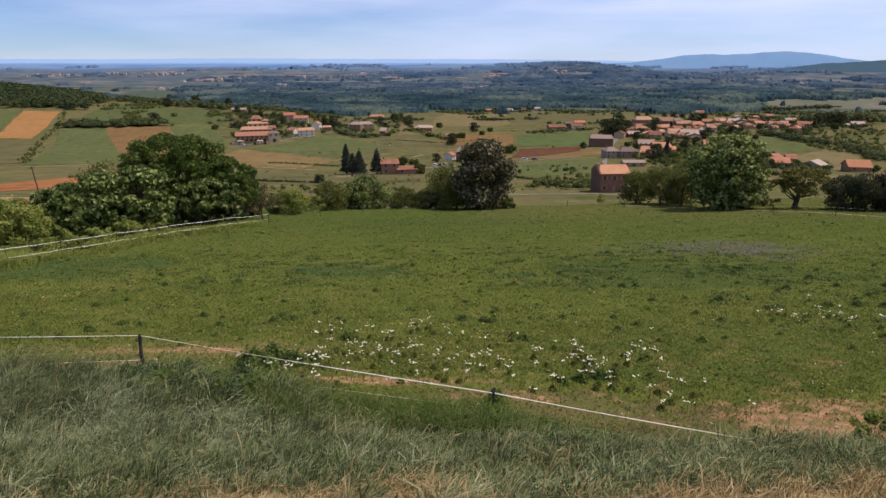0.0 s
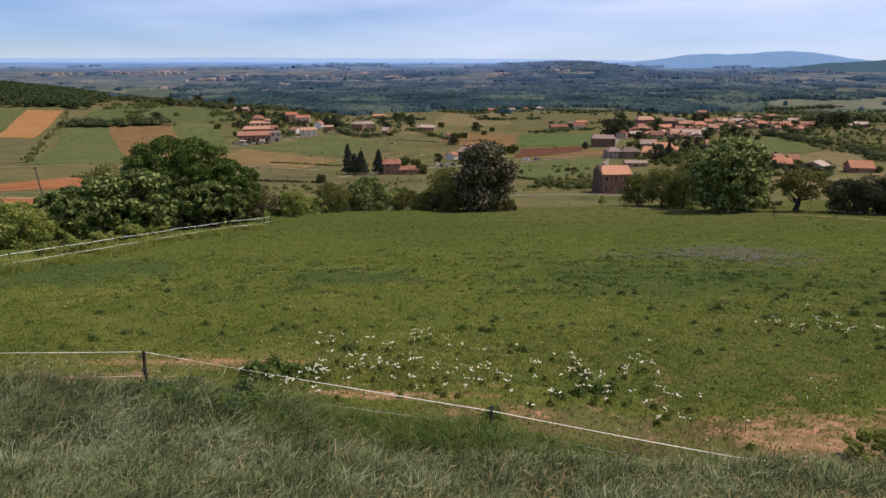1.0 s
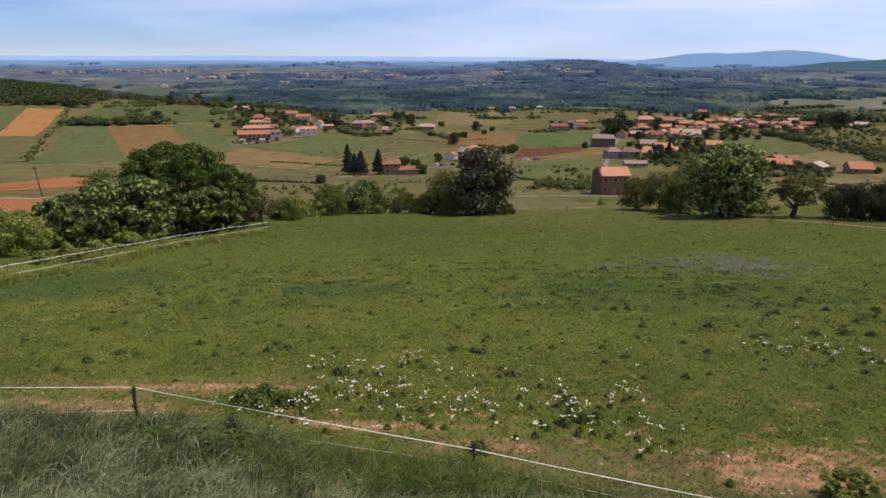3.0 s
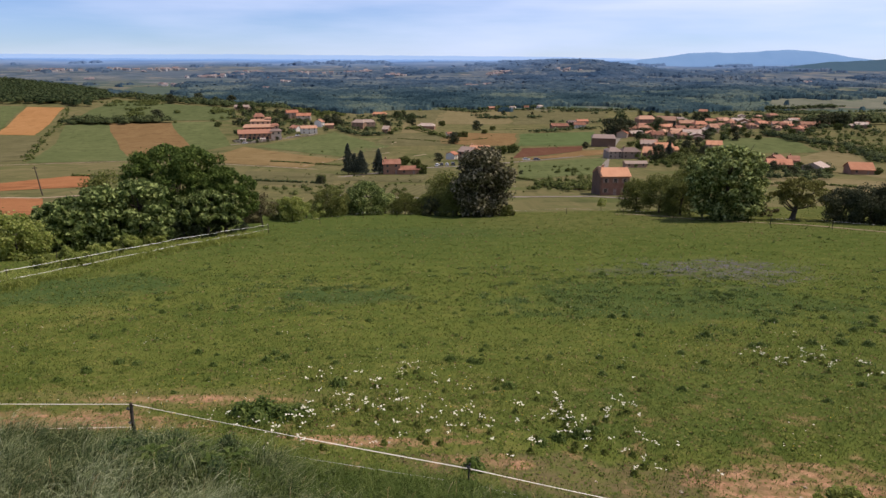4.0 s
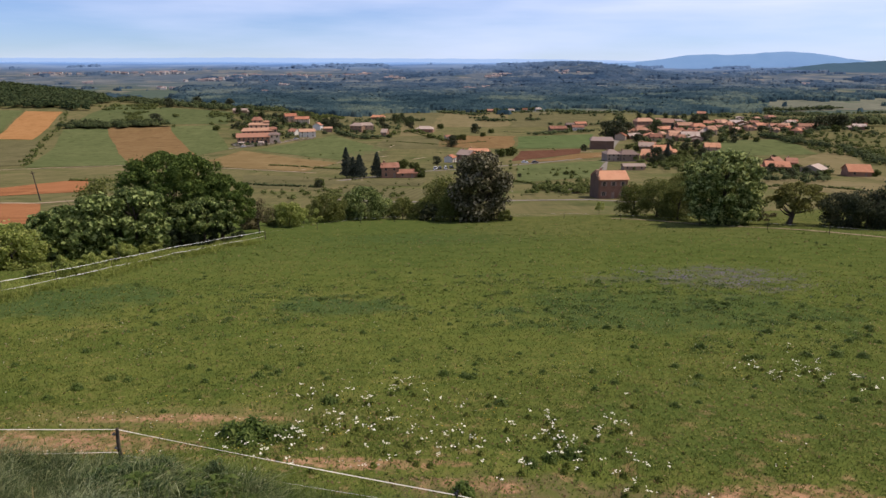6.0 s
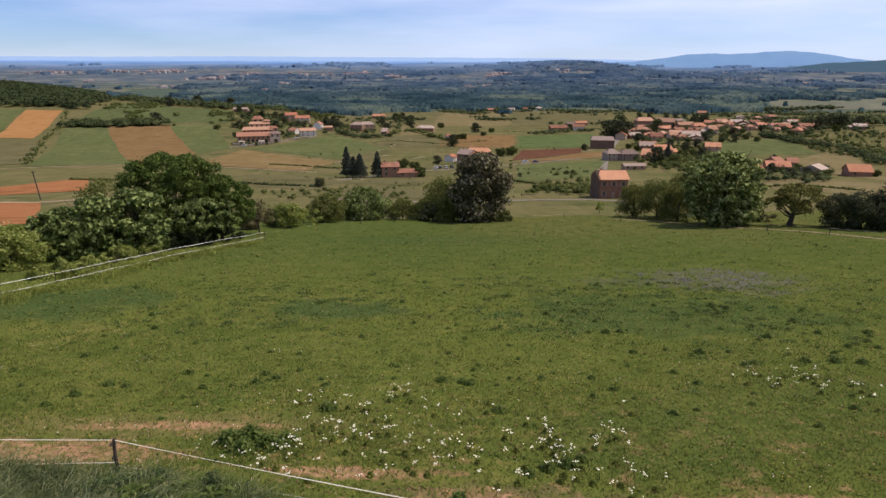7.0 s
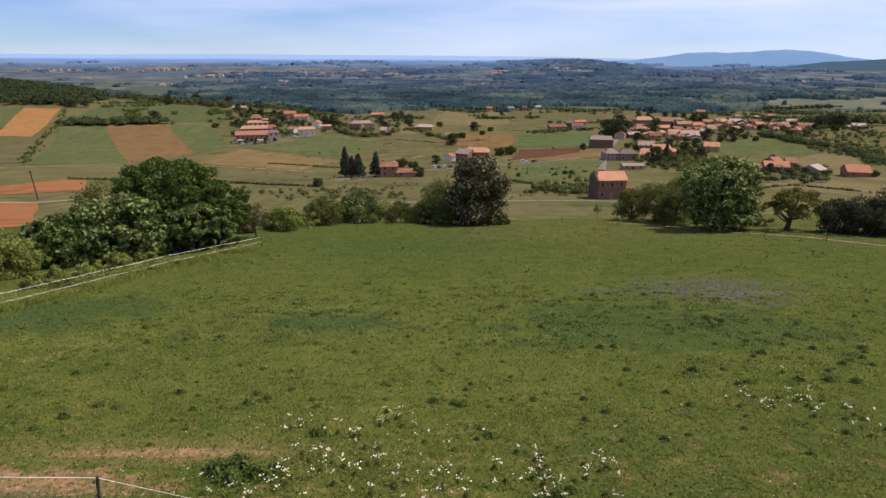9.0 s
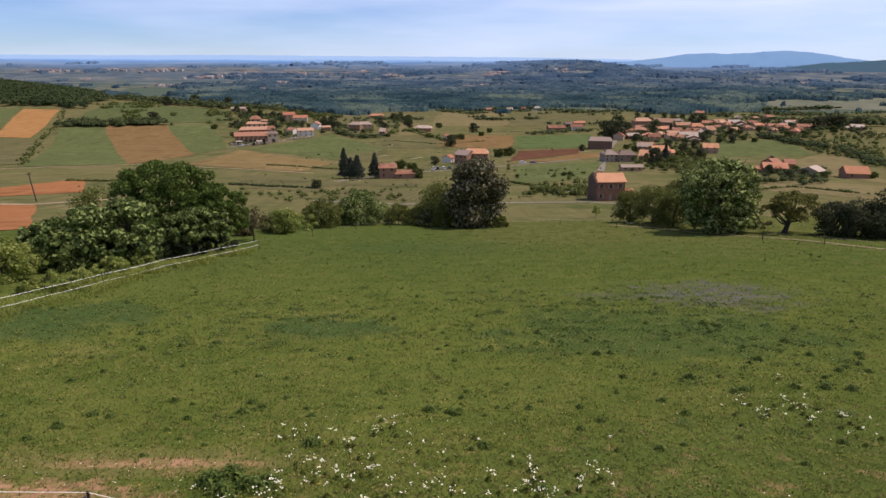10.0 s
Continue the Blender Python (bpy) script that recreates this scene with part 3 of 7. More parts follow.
def patch(name, corners, material, label, category="field", n=26, lift=None, wobble=1.5):
    """A field laid over the land, from four corners in order round it."""
    a, b, c, d = (np.array(corners[k:k + 2], float) for k in (0, 2, 4, 6))
    s, t = np.meshgrid(np.linspace(0, 1, n), np.linspace(0, 1, n), indexing="ij")
    s, t = s[..., None], t[..., None]
    p = (1 - s) * ((1 - t) * a + t * d) + s * ((1 - t) * b + t * c)
    far = np.hypot(p[..., 0], p[..., 1])
    if wobble:
        p = p + np.stack([waves(p[..., 0], p[..., 1], 40, 1), waves(p[..., 0], p[..., 1], 40, 2)], -1) * wobble
    z = height(p[..., 0], p[..., 1]) + (0.08 + 0.0002 * far if lift is None else lift)
    i, j = np.meshgrid(np.arange(n - 1), np.arange(n - 1), indexing="ij")
    q = np.stack([i * n + j, i * n + j + 1, (i + 1) * n + j + 1, (i + 1) * n + j], -1).reshape(-1, 4)
    return tagged(new(name, mesh_np(name, np.dstack([p, z]).reshape(-1, 3), q, M[material], True)), label, category, kind="structure")


def strip(name, points, width, material, label, category="road", lift=None):
    """A road or track along points x, y, x, y ..."""
    p = np.array(points, float).reshape(-1, 2)
    seg = np.r_[0, np.cumsum(np.hypot(*np.diff(p, axis=0).T))]
    k = np.linspace(0, seg[-1], max(12, int(seg[-1] / 9)))
    c = np.stack([np.interp(k, seg, p[:, 0]), np.interp(k, seg, p[:, 1])], -1)
    d = np.gradient(c, axis=0)
    d /= np.linalg.norm(d, axis=1)[:, None]
    nrm = np.stack([-d[:, 1], d[:, 0]], -1) * width / 2
    both = np.stack([c - nrm, c, c + nrm], 1)
    far = np.hypot(both[..., 0], both[..., 1])
    z = height(both[..., 0], both[..., 1]) + (0.05 + 0.00022 * far if lift is None else lift)
    m = len(c)
    v = np.dstack([both, z]).reshape(-1, 3)
    i, j = np.meshgrid(np.arange(m - 1), np.arange(2), indexing="ij")
    q = np.stack([i * 3 + j, i * 3 + j + 1, (i + 1) * 3 + j + 1, (i + 1) * 3 + j], -1).reshape(-1, 4)
    return tagged(new(name, mesh_np(name, v, q, M[material], True)), label, category, kind="structure")


# fields of the valley
patch("ploughed_field", (-149.4, 202.1, -125.1, 220.6, -155.7, 278.2, -165.9, 224.9), "field_red", "bare red ploughed field below a farm track")
patch("ploughed_field", (-66.2, 85.8, -61.1, 93.4, -117.7, 183.1, -139.6, 182.2), "field_red", "bare red ploughed field beside a pale track")
patch("ploughed_field", (-387.7, 552.0, -353.6, 552.0, -422.3, 719.0, -465.3, 721.7), "field_orange", "orange ploughed hillside field under a wood")
patch("grass_field", (-420.6, 543.5, -390.5, 551.7, -469.8, 725.0, -538.4, 731.0), "field_green", "green hillside field under a wood")
patch("vineyard_field", (-256.2, 338.8, -242.8, 364.9, -344.2, 546.2, -404.3, 541.0), "field_vine", "olive green vineyard on a hillside")
patch("grass_field", (-230.8, 347.5, -181.1, 368.3, -326.6, 624.8, -360.9, 609.7), "field_green", "green crop field on the hillside")
patch("ploughed_field", (-181.1, 368.3, -171.8, 444.8, -272.4, 642.6, -326.6, 624.8), "field_brown", "brown ploughed strip between green fields")
patch("grass_field", (-171.8, 444.8, -165.8, 496.8, -234.3, 659.7, -272.4, 642.6), "field_green", "green crop strip beside the hamlet")
patch("vineyard_field", (-149.5, 368.7, -69.7, 320.1, -63.8, 390.1, -153.4, 488.1), "field_tan", "tan ploughed vineyard below the hamlet")
patch("grass_field", (-146.1, 492.8, -67.8, 414.7, -41.7, 502.7, -104.4, 610.5), "field_green", "bright grass field under the hamlet")
patch("vineyard_field", (-65.4, 399.9, -43.8, 398.8, -40.2, 484.6, -68.2, 484.2), "field_vine", "vine rows beside dark conifers")
patch("vineyard_field", (-57.3, 502.6, 5.3, 502.6, 3.5, 605.3, -50.3, 607.9), "field_vine", "olive vineyard on a gentle slope")
patch("vineyard_field", (-70.0, 256.6, -8.1, 243.2, -5.6, 281.8, -44.1, 268.5), "field_vine", "vegetable plots before a pink house")
patch("stubble_field", (-15.4, 775.1, 92.8, 870.2, 130.5, 1287.3, -4.8, 1327.8), "field_stubble", "wide tan stubble field in the valley", wobble=4)
patch("vineyard_field", (92.7, 841.1, 221.4, 911.1, 327.3, 1285.5, 135.0, 1286.9), "field_vine", "olive tan vineyard in the valley", wobble=4)
patch("vineyard_field", (-6.2, 521.9, 54.2, 500.5, 73.5, 632.2, 9.2, 633.3), "field_brown", "brown vineyard slope behind a farmhouse", wobble=4)
patch("vineyard_field", (-75.4, 236.9, -40.9, 223.9, -49.8, 287.6, -94.6, 298.5), "field_vine", "olive vineyard below a farm track", wobble=2)
patch("vineyard_field", (-33.9, 206.0, -3.8, 197.8, -4.6, 233.3, -39.0, 237.1), "field_vine", "olive brown plots before the hedge", wobble=2)
patch("grass_field", (1.6, 201.7, 22.7, 201.8, 29.9, 270.1, 11.7, 270.6), "field_green", "green pasture behind the magnolia", wobble=2)
patch("stubble_field", (-42.3, 609.5, -13.1, 627.8, 4.4, 809.4, -46.5, 828.1), "field_stubble", "tan slope beside a low house", wobble=3)
patch("stubble_field", (-119.1, 738.0, -9.6, 791.2, 6.7, 1310.6, -244.8, 1248.8), "field_vine", "pale field behind the hamlet")
patch("grass_field", (58.6, 500.6, 115.0, 504.0, 156.5, 660.0, 76.3, 632.4), "field_lush", "bright green grass field with a hedge")
patch("ploughed_field", (43.0, 393.8, 99.6, 452.8, 108.4, 494.1, 60.4, 478.8), "field_maroon", "dark red ploughed strip")
patch("ploughed_field", (41.3, 377.4, 112.3, 423.7, 121.6, 460.2, 99.6, 452.8), "field_brown", "brown strip along a lane")
patch("grass_field", (31.2, 259.8, 69.7, 289.2, 103.9, 398.1, 42.7, 360.1), "field_green", "green paddock below a lane")
patch("grass_field", (181.4, 417.6, 252.9, 424.3, 283.4, 527.6, 236.3, 537.1), "field_green", "green field beside the village")
patch("stubble_field", (184.1, 353.0, 189.6, 260.1, 291.7, 457.9, 244.9, 418.1), "field_stubble", "yellowish field along the hedge")
patch("stubble_field", (123.5, 236.0, 150.7, 197.7, 186.5, 246.2, 150.1, 288.6), "field_stubble", "dry grass strip below farm buildings")
patch("stubble_field", (731.6, 1454.0, 856.7, 1408.4, 1239.7, 2023.7, 974.8, 1932.7), "field_far", "pale field before far woods")
patch("stubble_field", (916.4, 1508.9, 998.9, 1400.6, 1531.9, 2163.6, 1337.4, 2184.5), "field_far", "pale field beside far woods")
patch("stubble_field", (-91.8, 1540.2, 20.6, 1500.2, 43.3, 1799.2, -88.9, 1811.4), "field_far", "pale terraces at the forest's edge")
patch("grass_field", (-368.6, 631.1, -226.0, 669.8, -247.6, 757.2, -403.2, 792.4), "scrub_ground", "olive green rough hillside with scrub", wobble=5)
strip("farm_track", (-244.9, 323.6, -220.5, 340.1, -182.4, 368.4, -114.5, 342.5, -62.5, 312.9), 2.4, "track", "pale gravel farm track")
strip("farm_track", (-140.9, 183.9, -119.2, 184.4, -112.1, 192.2, -103.5, 199.4), 3.0, "track", "pale gravel farm track beside red soil")
strip("farm_track", (-75.6, 320.8, -63.8, 390.1, -51.1, 465.8, -39.5, 534.3), 1.6, "track", "earth track between vines")
strip("lane", (-39.6, 197.2, -10.5, 188.4, 21.9, 193.9, 49.6, 195.7, 64.4, 186.7), 2.8, "road", "narrow grey lane below the meadow")
strip("lane", (-44.1, 268.5, -12.3, 321.9, 14.4, 339.5, 49.0, 371.9, 112.6, 432.6), 3.4, "road", "grey valley lane with parked cars")
strip("lane", (84.0, 327.9, 105.0, 406.7, 137.2, 511.8, 174.4, 623.2), 4.0, "road", "grey lane into the village")
strip("lane", (-171.3, 496.1, -155.2, 524.2, -138.7, 552.0, -118.4, 599.0), 3.0, "road", "grey lane along the hamlet")
strip("lane", (140.3, 271.6, 161.1, 255.6, 186.6, 240.5), 2.2, "track", "pale track along farm buildings")


for k, points in enumerate(((-36.8, 338.0, -27.9, 392.0), (-51.0, 424.0, -37.5, 446.0), (-19.3, 417.0, -11.5, 431.0), (9.5, 420.0, 14.0, 470.0), (37.0, 250.0, 47.0, 243.0), (-32.0, 268.0, -10.0, 268.0), (112.0, 470.0, 60.0, 452.0))):
    strip("earth_bank", points, (2.2, 3.2, 2.4, 2.0, 1.6, 1.8, 2.6)[k], "track", "pale earth bank between valley plots", "bank")


for k in range(9):
    strip("vine_row", (-50.5 + k * 5.2, 274.0 + 0.3 * k, -47.0 + k * 4.9, 258.0 + 0.4 * k), 0.9, "row_pale" if k % 3 else "track", "pale row between vegetable plots", "row")
for k in range(11):
    strip("vine_row", (-66.0 + k * 2.2, 402.0, -69.0 + k * 2.9, 482.0), 0.9, "row_dark", "green vine row on a slope", "row")
for k in range(12):
    strip("vine_row", (-118.0 + k * 5.0, 452.0 - 6.2 * k, -140.0 + k * 6.0, 400.0 - 5.0 * k), 0.8, "row_pale", "pale row in a tan vineyard", "row")


# small clearings and fields of the far country
CLEARINGS = []
for i in range(130):
    cy = 1480 * (3900 / 1480) ** rng.random()
    cx, w, d, a = cy * rng.uniform(-0.72, 0.72), rng.uniform(20, 95) * (cy / 2000), rng.uniform(10, 40) * (cy / 1700), rng.uniform(-0.4, 0.4)
    e, f = np.array([math.cos(a), math.sin(a)]) * w, np.array([-math.sin(a), math.cos(a)]) * d
    c = np.array([cx, cy])
    CLEARINGS.append((cx, cy, max(w, d)))
    # the farthest clearings take the copy with haze in its colour
    patch("clearing", [*(c - e - f * rng.uniform(0.6, 1.2)), *(c + e - f), *(c + e * rng.uniform(0.7, 1.1) + f), *(c - e + f)], ("field_far", "field_far_green", "field_far")[i % 3] if cy < 2400 else "field_hazed", "pale far field among woods", n=8, wobble=8)


# distant hills: plain backdrop far behind everything
def ridge(name, points, base, y, depth, material, label):
    """A ridge whose crest follows x, z pairs."""
    p = np.array(points, float).reshape(-1, 2)
    x = np.linspace(p[0, 0], p[-1, 0], 260)
    z = np.interp(x, p[:, 0], p[:, 1])
    z = np.convolve(np.pad(z, 4, "edge"), np.ones(9) / 9, "valid") + 1.6 * np.sin(x / 37) * np.sin(x / 91 + 1) + 0.9 * np.sin(x / 13 + 2 * np.sin(x / 29)) * np.sin(x / 57)
    k = np.linspace(-1, 1, 13)[:, None]
    zz = base + (z - base) * (1 - np.abs(k)) ** 0.7
    yy = y + k * depth + 0 * x
    n, m = zz.shape
    i, j = np.meshgrid(np.arange(n - 1), np.arange(m - 1), indexing="ij")
    q = np.stack([i * m + j, i * m + j + 1, (i + 1) * m + j + 1, (i + 1) * m + j], -1).reshape(-1, 4)
    tagged(new(name, mesh_np(name, np.stack([x + 0 * k, yy, zz], -1).reshape(-1, 3), q, M[material], True)), label, "hill", kind="structure")


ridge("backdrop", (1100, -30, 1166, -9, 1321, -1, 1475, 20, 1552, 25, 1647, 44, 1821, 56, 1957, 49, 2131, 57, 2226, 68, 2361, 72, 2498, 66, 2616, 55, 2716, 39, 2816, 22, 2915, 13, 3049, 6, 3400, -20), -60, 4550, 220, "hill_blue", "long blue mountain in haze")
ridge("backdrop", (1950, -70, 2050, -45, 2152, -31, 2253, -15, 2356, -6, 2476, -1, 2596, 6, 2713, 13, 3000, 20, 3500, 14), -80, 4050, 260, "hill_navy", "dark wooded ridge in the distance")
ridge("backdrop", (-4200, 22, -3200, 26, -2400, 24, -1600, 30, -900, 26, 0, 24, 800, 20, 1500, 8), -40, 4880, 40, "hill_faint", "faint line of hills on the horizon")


# ---- trees ----
def crown_arrays(clumps, count, leaf, seed, droop=0.0):
    """Leaves as small folded quads over clumps (n, 6): centre, radii."""
    r = np.random.default_rng(seed)
    c = np.asarray(clumps, float)
    w = (c[:, 3] * c[:, 5]) + 1e-6
    k = r.choice(len(c), count, p=w / w.sum())
    d = r.normal(size=(count, 3))
    d /= np.linalg.norm(d, axis=1)[:, None]
    d[:, 2] = np.where((d[:, 2] < -0.3) & (r.random(count) < 0.6), -d[:, 2], d[:, 2])
    rad = 1.0 - 0.5 * r.random(count) ** 2.0 + 0.08 * r.normal(size=count) + (r.random(count) < 0.08) * r.random(count) * 0.5
    p = c[k, :3] + d * c[k, 3:] * rad[:, None]
    nrm = d + 0.55 * r.normal(size=(count, 3)) + (0, 0, 0.25)
    nrm /= np.linalg.norm(nrm, axis=1)[:, None]
    t = np.cross(nrm, r.normal(size=(count, 3)))
    t /= np.linalg.norm(t, axis=1)[:, None] + 1e-9
    b = np.cross(nrm, t)
    s = leaf * (0.6 + 0.8 * r.random((count, 1)))
    fold = nrm * s * 0.22
    v = np.stack([p - t * s * 0.9, p - b * s * 0.55 + fold, p + t * s * 0.9 - (0, 0, droop * leaf), p + b * s * 0.55 + fold], 1)
    return v.reshape(-1, 3), np.arange(count * 4).reshape(-1, 4)


def clumps_in(r, wide, deep, low, high, n, size=(0.16, 0.30), flat=0.95, blunt=2.1):
    """Clumps that fill an egg-shaped crown, most of them near its skin."""
    out = []
    while len(out) < n:
        a, v = r.uniform(0, 6.283), r.uniform(-1, 1)
        p = 4.0 if v < 0 else blunt
        k = (0.35 + 0.6 * r.random() ** 0.5) * (1 - abs(v) ** p) ** (1 / p) * (0.82 + 0.36 * r.random())
        c = np.array([np.cos(a) * k, np.sin(a) * k])
        z = (low + high) / 2 + v * (high - low) / 2 * 0.93
        s = (size[0] + (size[1] - size[0]) * r.random()) * (high - low)
        out.append((c[0] * wide / 2, c[1] * deep / 2, max(z, s * 0.3), s * (0.9 + 0.4 * r.random()), s * (0.9 + 0.4 * r.random()), s * flat))
    return out


def limbs(r, h, girth, spread, fork, n, lean=(0, 0)):
    """A tapered trunk with limbs that reach into the crown."""
    k = np.linspace(0, 1, 7)[:, None]
    top = np.array([lean[0], lean[1], h * 0.8])
    base = np.array([0, 0, -0.35])
    trunk = base + (top - base) * k + 0.03 * h * np.sin(k * 5 + r.random(3) * 6) * (1, 1, 0) * k
    out = [tube_arrays(trunk, girth * (1.15 - 0.85 * k[:, 0]) + np.r_[girth * 0.35, np.zeros(6)], 9)]
    for i in range(n):
        a, s = i * 2.4 + r.random(), fork + (0.75 - fork) * r.random()
        p0 = base + (top - base) * s
        p1 = p0 + np.array([np.cos(a) * spread, np.sin(a) * spread, h * (0.18 + 0.25 * r.random())]) * (0.6 + 0.5 * r.random())
        kk = np.linspace(0, 1, 5)[:, None]
        mid = p0 + (p1 - p0) * kk + np.sin(kk * 3.14) * (0, 0, -0.05 * h)
        out.append(tube_arrays(mid, girth * 0.5 * (1 - 0.85 * kk[:, 0]), 6))
    return joined(out)


def tree(x, y, h, wide, leaf_mat, label, name="tree", deep=None, low=0.1, leaf=0.17, count=9000, clumps=44, seed=1, girth=None, group="", turn=0.0,
         lean=(0, 0), fork=0.3, arms=7, size=(0.12, 0.24), category="tree", blunt=2.1):
    """A broad-leaved tree or shrub: trunk with limbs, and a crown of leaf clumps."""
    r = np.random.default_rng(seed)
    deep = deep or wide
    ob = thing(name, pose(x, y, gz(x, y), 0, 0, turn), label, category, group)
    part("trunk", mesh_np("trunk", *limbs(r, h, girth or 0.025 * h, wide * 0.3, fork, arms, lean), M["bark"], True), ob)
    cl = np.array(clumps_in(r, wide * 0.88, deep * 0.88, low * h, h * 0.9, clumps, size, blunt=blunt))
    cl[:, 0] += lean[0]
    part("crown", mesh_np("crown", *crown_arrays(cl, count, leaf, seed + 50), M[leaf_mat]), ob)
    return ob


def conifer(x, y, h, wide, label, seed=1, count=2600, leaf=0.32, group="dark conifers", mat="needle"):
    r = np.random.default_rng(seed)
    ob = thing("conifer", pose(x, y, gz(x, y)), label, "tree", group)
    k = np.linspace(0, 1, 5)[:, None]
    part("trunk", mesh_np("trunk", *tube_arrays(k * (0, 0, h * 0.97) - (0, 0, 0.3), 0.02 * h * (1.1 - k[:, 0]), 7), M["bark"], True), ob)
    cl = []
    for i in range(46):
        z = 0.10 + 0.88 * (i / 45)
        reach = wide / 2 * (1.02 - z) ** 0.8 * (0.55 + 0.5 * r.random())
        a = i * 2.399
        cl.append((np.cos(a) * reach * 0.6, np.sin(a) * reach * 0.6, z * h, 0.25 + reach * 0.55, 0.25 + reach * 0.55, h * 0.035 + 0.12))
    part("crown", mesh_np("crown", *crown_arrays(cl, count, leaf, seed + 9, 0.8), M[mat]), ob)
    return ob


# the group behind the wire on the meadow's edge
tree(-27.6, 65.2, 10.5, 11.4, "leaf_oak", "tall round green oak behind the meadow fence", count=30000, clumps=300, leaf=0.16, seed=3, size=(0.045, 0.085), low=0.10, blunt=2.8)
tree(-22.8, 65.2, 8.0, 7.6, "leaf_oak", "lower green oak beside a taller one", count=15000, clumps=180, leaf=0.16, seed=11, size=(0.05, 0.09), low=0.24)
tree(-23.2, 61.4, 5.2, 7.6, "leaf_fig", "lush broad-leaved tree with highlights put into leaf tones", count=8500, clumps=150, leaf=0.21, seed=4, low=0.34, size=(0.06, 0.11))
tree(-26.8, 54.8, 6.5, 6.4, "leaf_fig", "lush broad-leaved tree with highlights put into leaf tones", count=9500, clumps=190, leaf=0.22, seed=5, low=0.04, size=(0.05, 0.095))
tree(-29.2, 52.9, 5.7, 6.0, "leaf_fig", "lush broad-leaved tree with highlights put into leaf tones", count=8500, clumps=170, leaf=0.21, seed=12, low=0.04, size=(0.055, 0.10))
tree(-31.0, 51.4, 4.7, 6.0, "leaf_fig", "spreading broad-leaved tree beside the fence", count=8500, clumps=170, leaf=0.20, seed=6, low=0.02, size=(0.06, 0.11))
tree(-37.4, 69.2, 7.2, 4.0, "leaf_olive", "greyish half-bare tree among green ones", count=3600, clumps=30, leaf=0.14, seed=7)
tree(-32.0, 46.0, 3.4, 4.6, "leaf_bright", "light green bushy shrub beside the fence", "shrub", count=7500, clumps=40, leaf=0.13, seed=8, low=0.0, category="shrub")
tree(-37.9, 50.0, 4.0, 5.0, "leaf_fig", "green bushy shrub beside the fence", "shrub", count=7000, clumps=40, leaf=0.14, seed=9, low=0.0, category="shrub")
for i, (x, y, w) in enumerate(((-25.0, 43.6, 3.6), (-24.8, 47.7, 3.0), (-26.8, 42.5, 3.2), (-25.1, 53.6, 2.4))):
    tree(x, y, 1.3 + 0.3 * (i % 2), w, "leaf_bright", "low light green bramble under trees", "bramble", count=2600, clumps=22, leaf=0.11, seed=20 + i, low=0.0, arms=0, group="brambles under the trees", category="shrub")
# dark shrubs added to imitate the deep shade below the oak
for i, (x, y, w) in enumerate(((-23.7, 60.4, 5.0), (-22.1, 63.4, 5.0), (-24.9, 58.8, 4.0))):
    tree(x, y, 1.9, w, "leaf_shade", "dark low shrub in place of shade under the oak", "thicket", count=3600, clumps=30, leaf=0.12, seed=25 + i, low=0.0, arms=0, group="thickets under the oak", category="shrub")
# shrubs along the far edge
tree(-22.8, 78.5, 4.6, 3.6, "leaf_brown", "thin brownish half-bare tree", count=1700, clumps=34, leaf=0.11, seed=30, low=0.3, girth=0.09)
tree(-21.4, 88.6, 3.6, 4.6, "leaf_bright", "yellow-green shrub behind the fence", "shrub", count=5200, clumps=34, leaf=0.14, seed=31, low=0.0, category="shrub")
tree(-20.2, 92.4, 2.2, 7.0, "leaf_bright", "low yellow-green bramble along the fence", "bramble", count=5000, clumps=34, leaf=0.13, seed=32, low=0.0, category="shrub")
tree(-17.5, 98.5, 4.7, 5.4, "leaf_olive", "soft olive green shrub at the meadow edge", "shrub", count=6500, clumps=36, leaf=0.14, seed=33, low=0.0, category="shrub")
tree(-12.6, 104.9, 5.9, 7.4, "leaf_fig", "round dense green bush at the meadow edge", "bush", count=9500, clumps=90, leaf=0.17, size=(0.09, 0.16), seed=34, low=0.0, category="shrub")
tree(-6.2, 106.1, 3.6, 5.6, "leaf_olive", "loose olive bush at the meadow edge", "bush", count=4600, clumps=34, leaf=0.14, seed=35, low=0.0, category="shrub")
tree(-3.2, 103.4, 3.0, 4.6, "leaf_olive", "loose olive bush at the meadow edge", "bush", count=3600, clumps=30, leaf=0.14, seed=36, low=0.0, category="shrub")
tree(6.5, 98.2, 11.4, 10.0, "leaf_glossy", "dark magnolia with large glossy leaves", count=12000, clumps=100, leaf=0.27, seed=37, low=0.0, size=(0.08, 0.14))
tree(0.9, 104.1, 7.4, 6.0, "leaf_olive", "loose olive tree beside the magnolia", count=5200, clumps=40, leaf=0.17, seed=38, low=0.05)
tree(-0.8, 101.6, 2.8, 5.0, "leaf_dark", "dark low hedge under the magnolia", "bush", count=3600, clumps=30, leaf=0.16, seed=39, low=0.0, category="shrub")
tree(39.3, 152.5, 3.3, 2.6, "leaf_bright", "small young fruit tree beyond the fence", "sapling", count=1300, clumps=18, leaf=0.11, seed=40, low=0.25, girth=0.05)
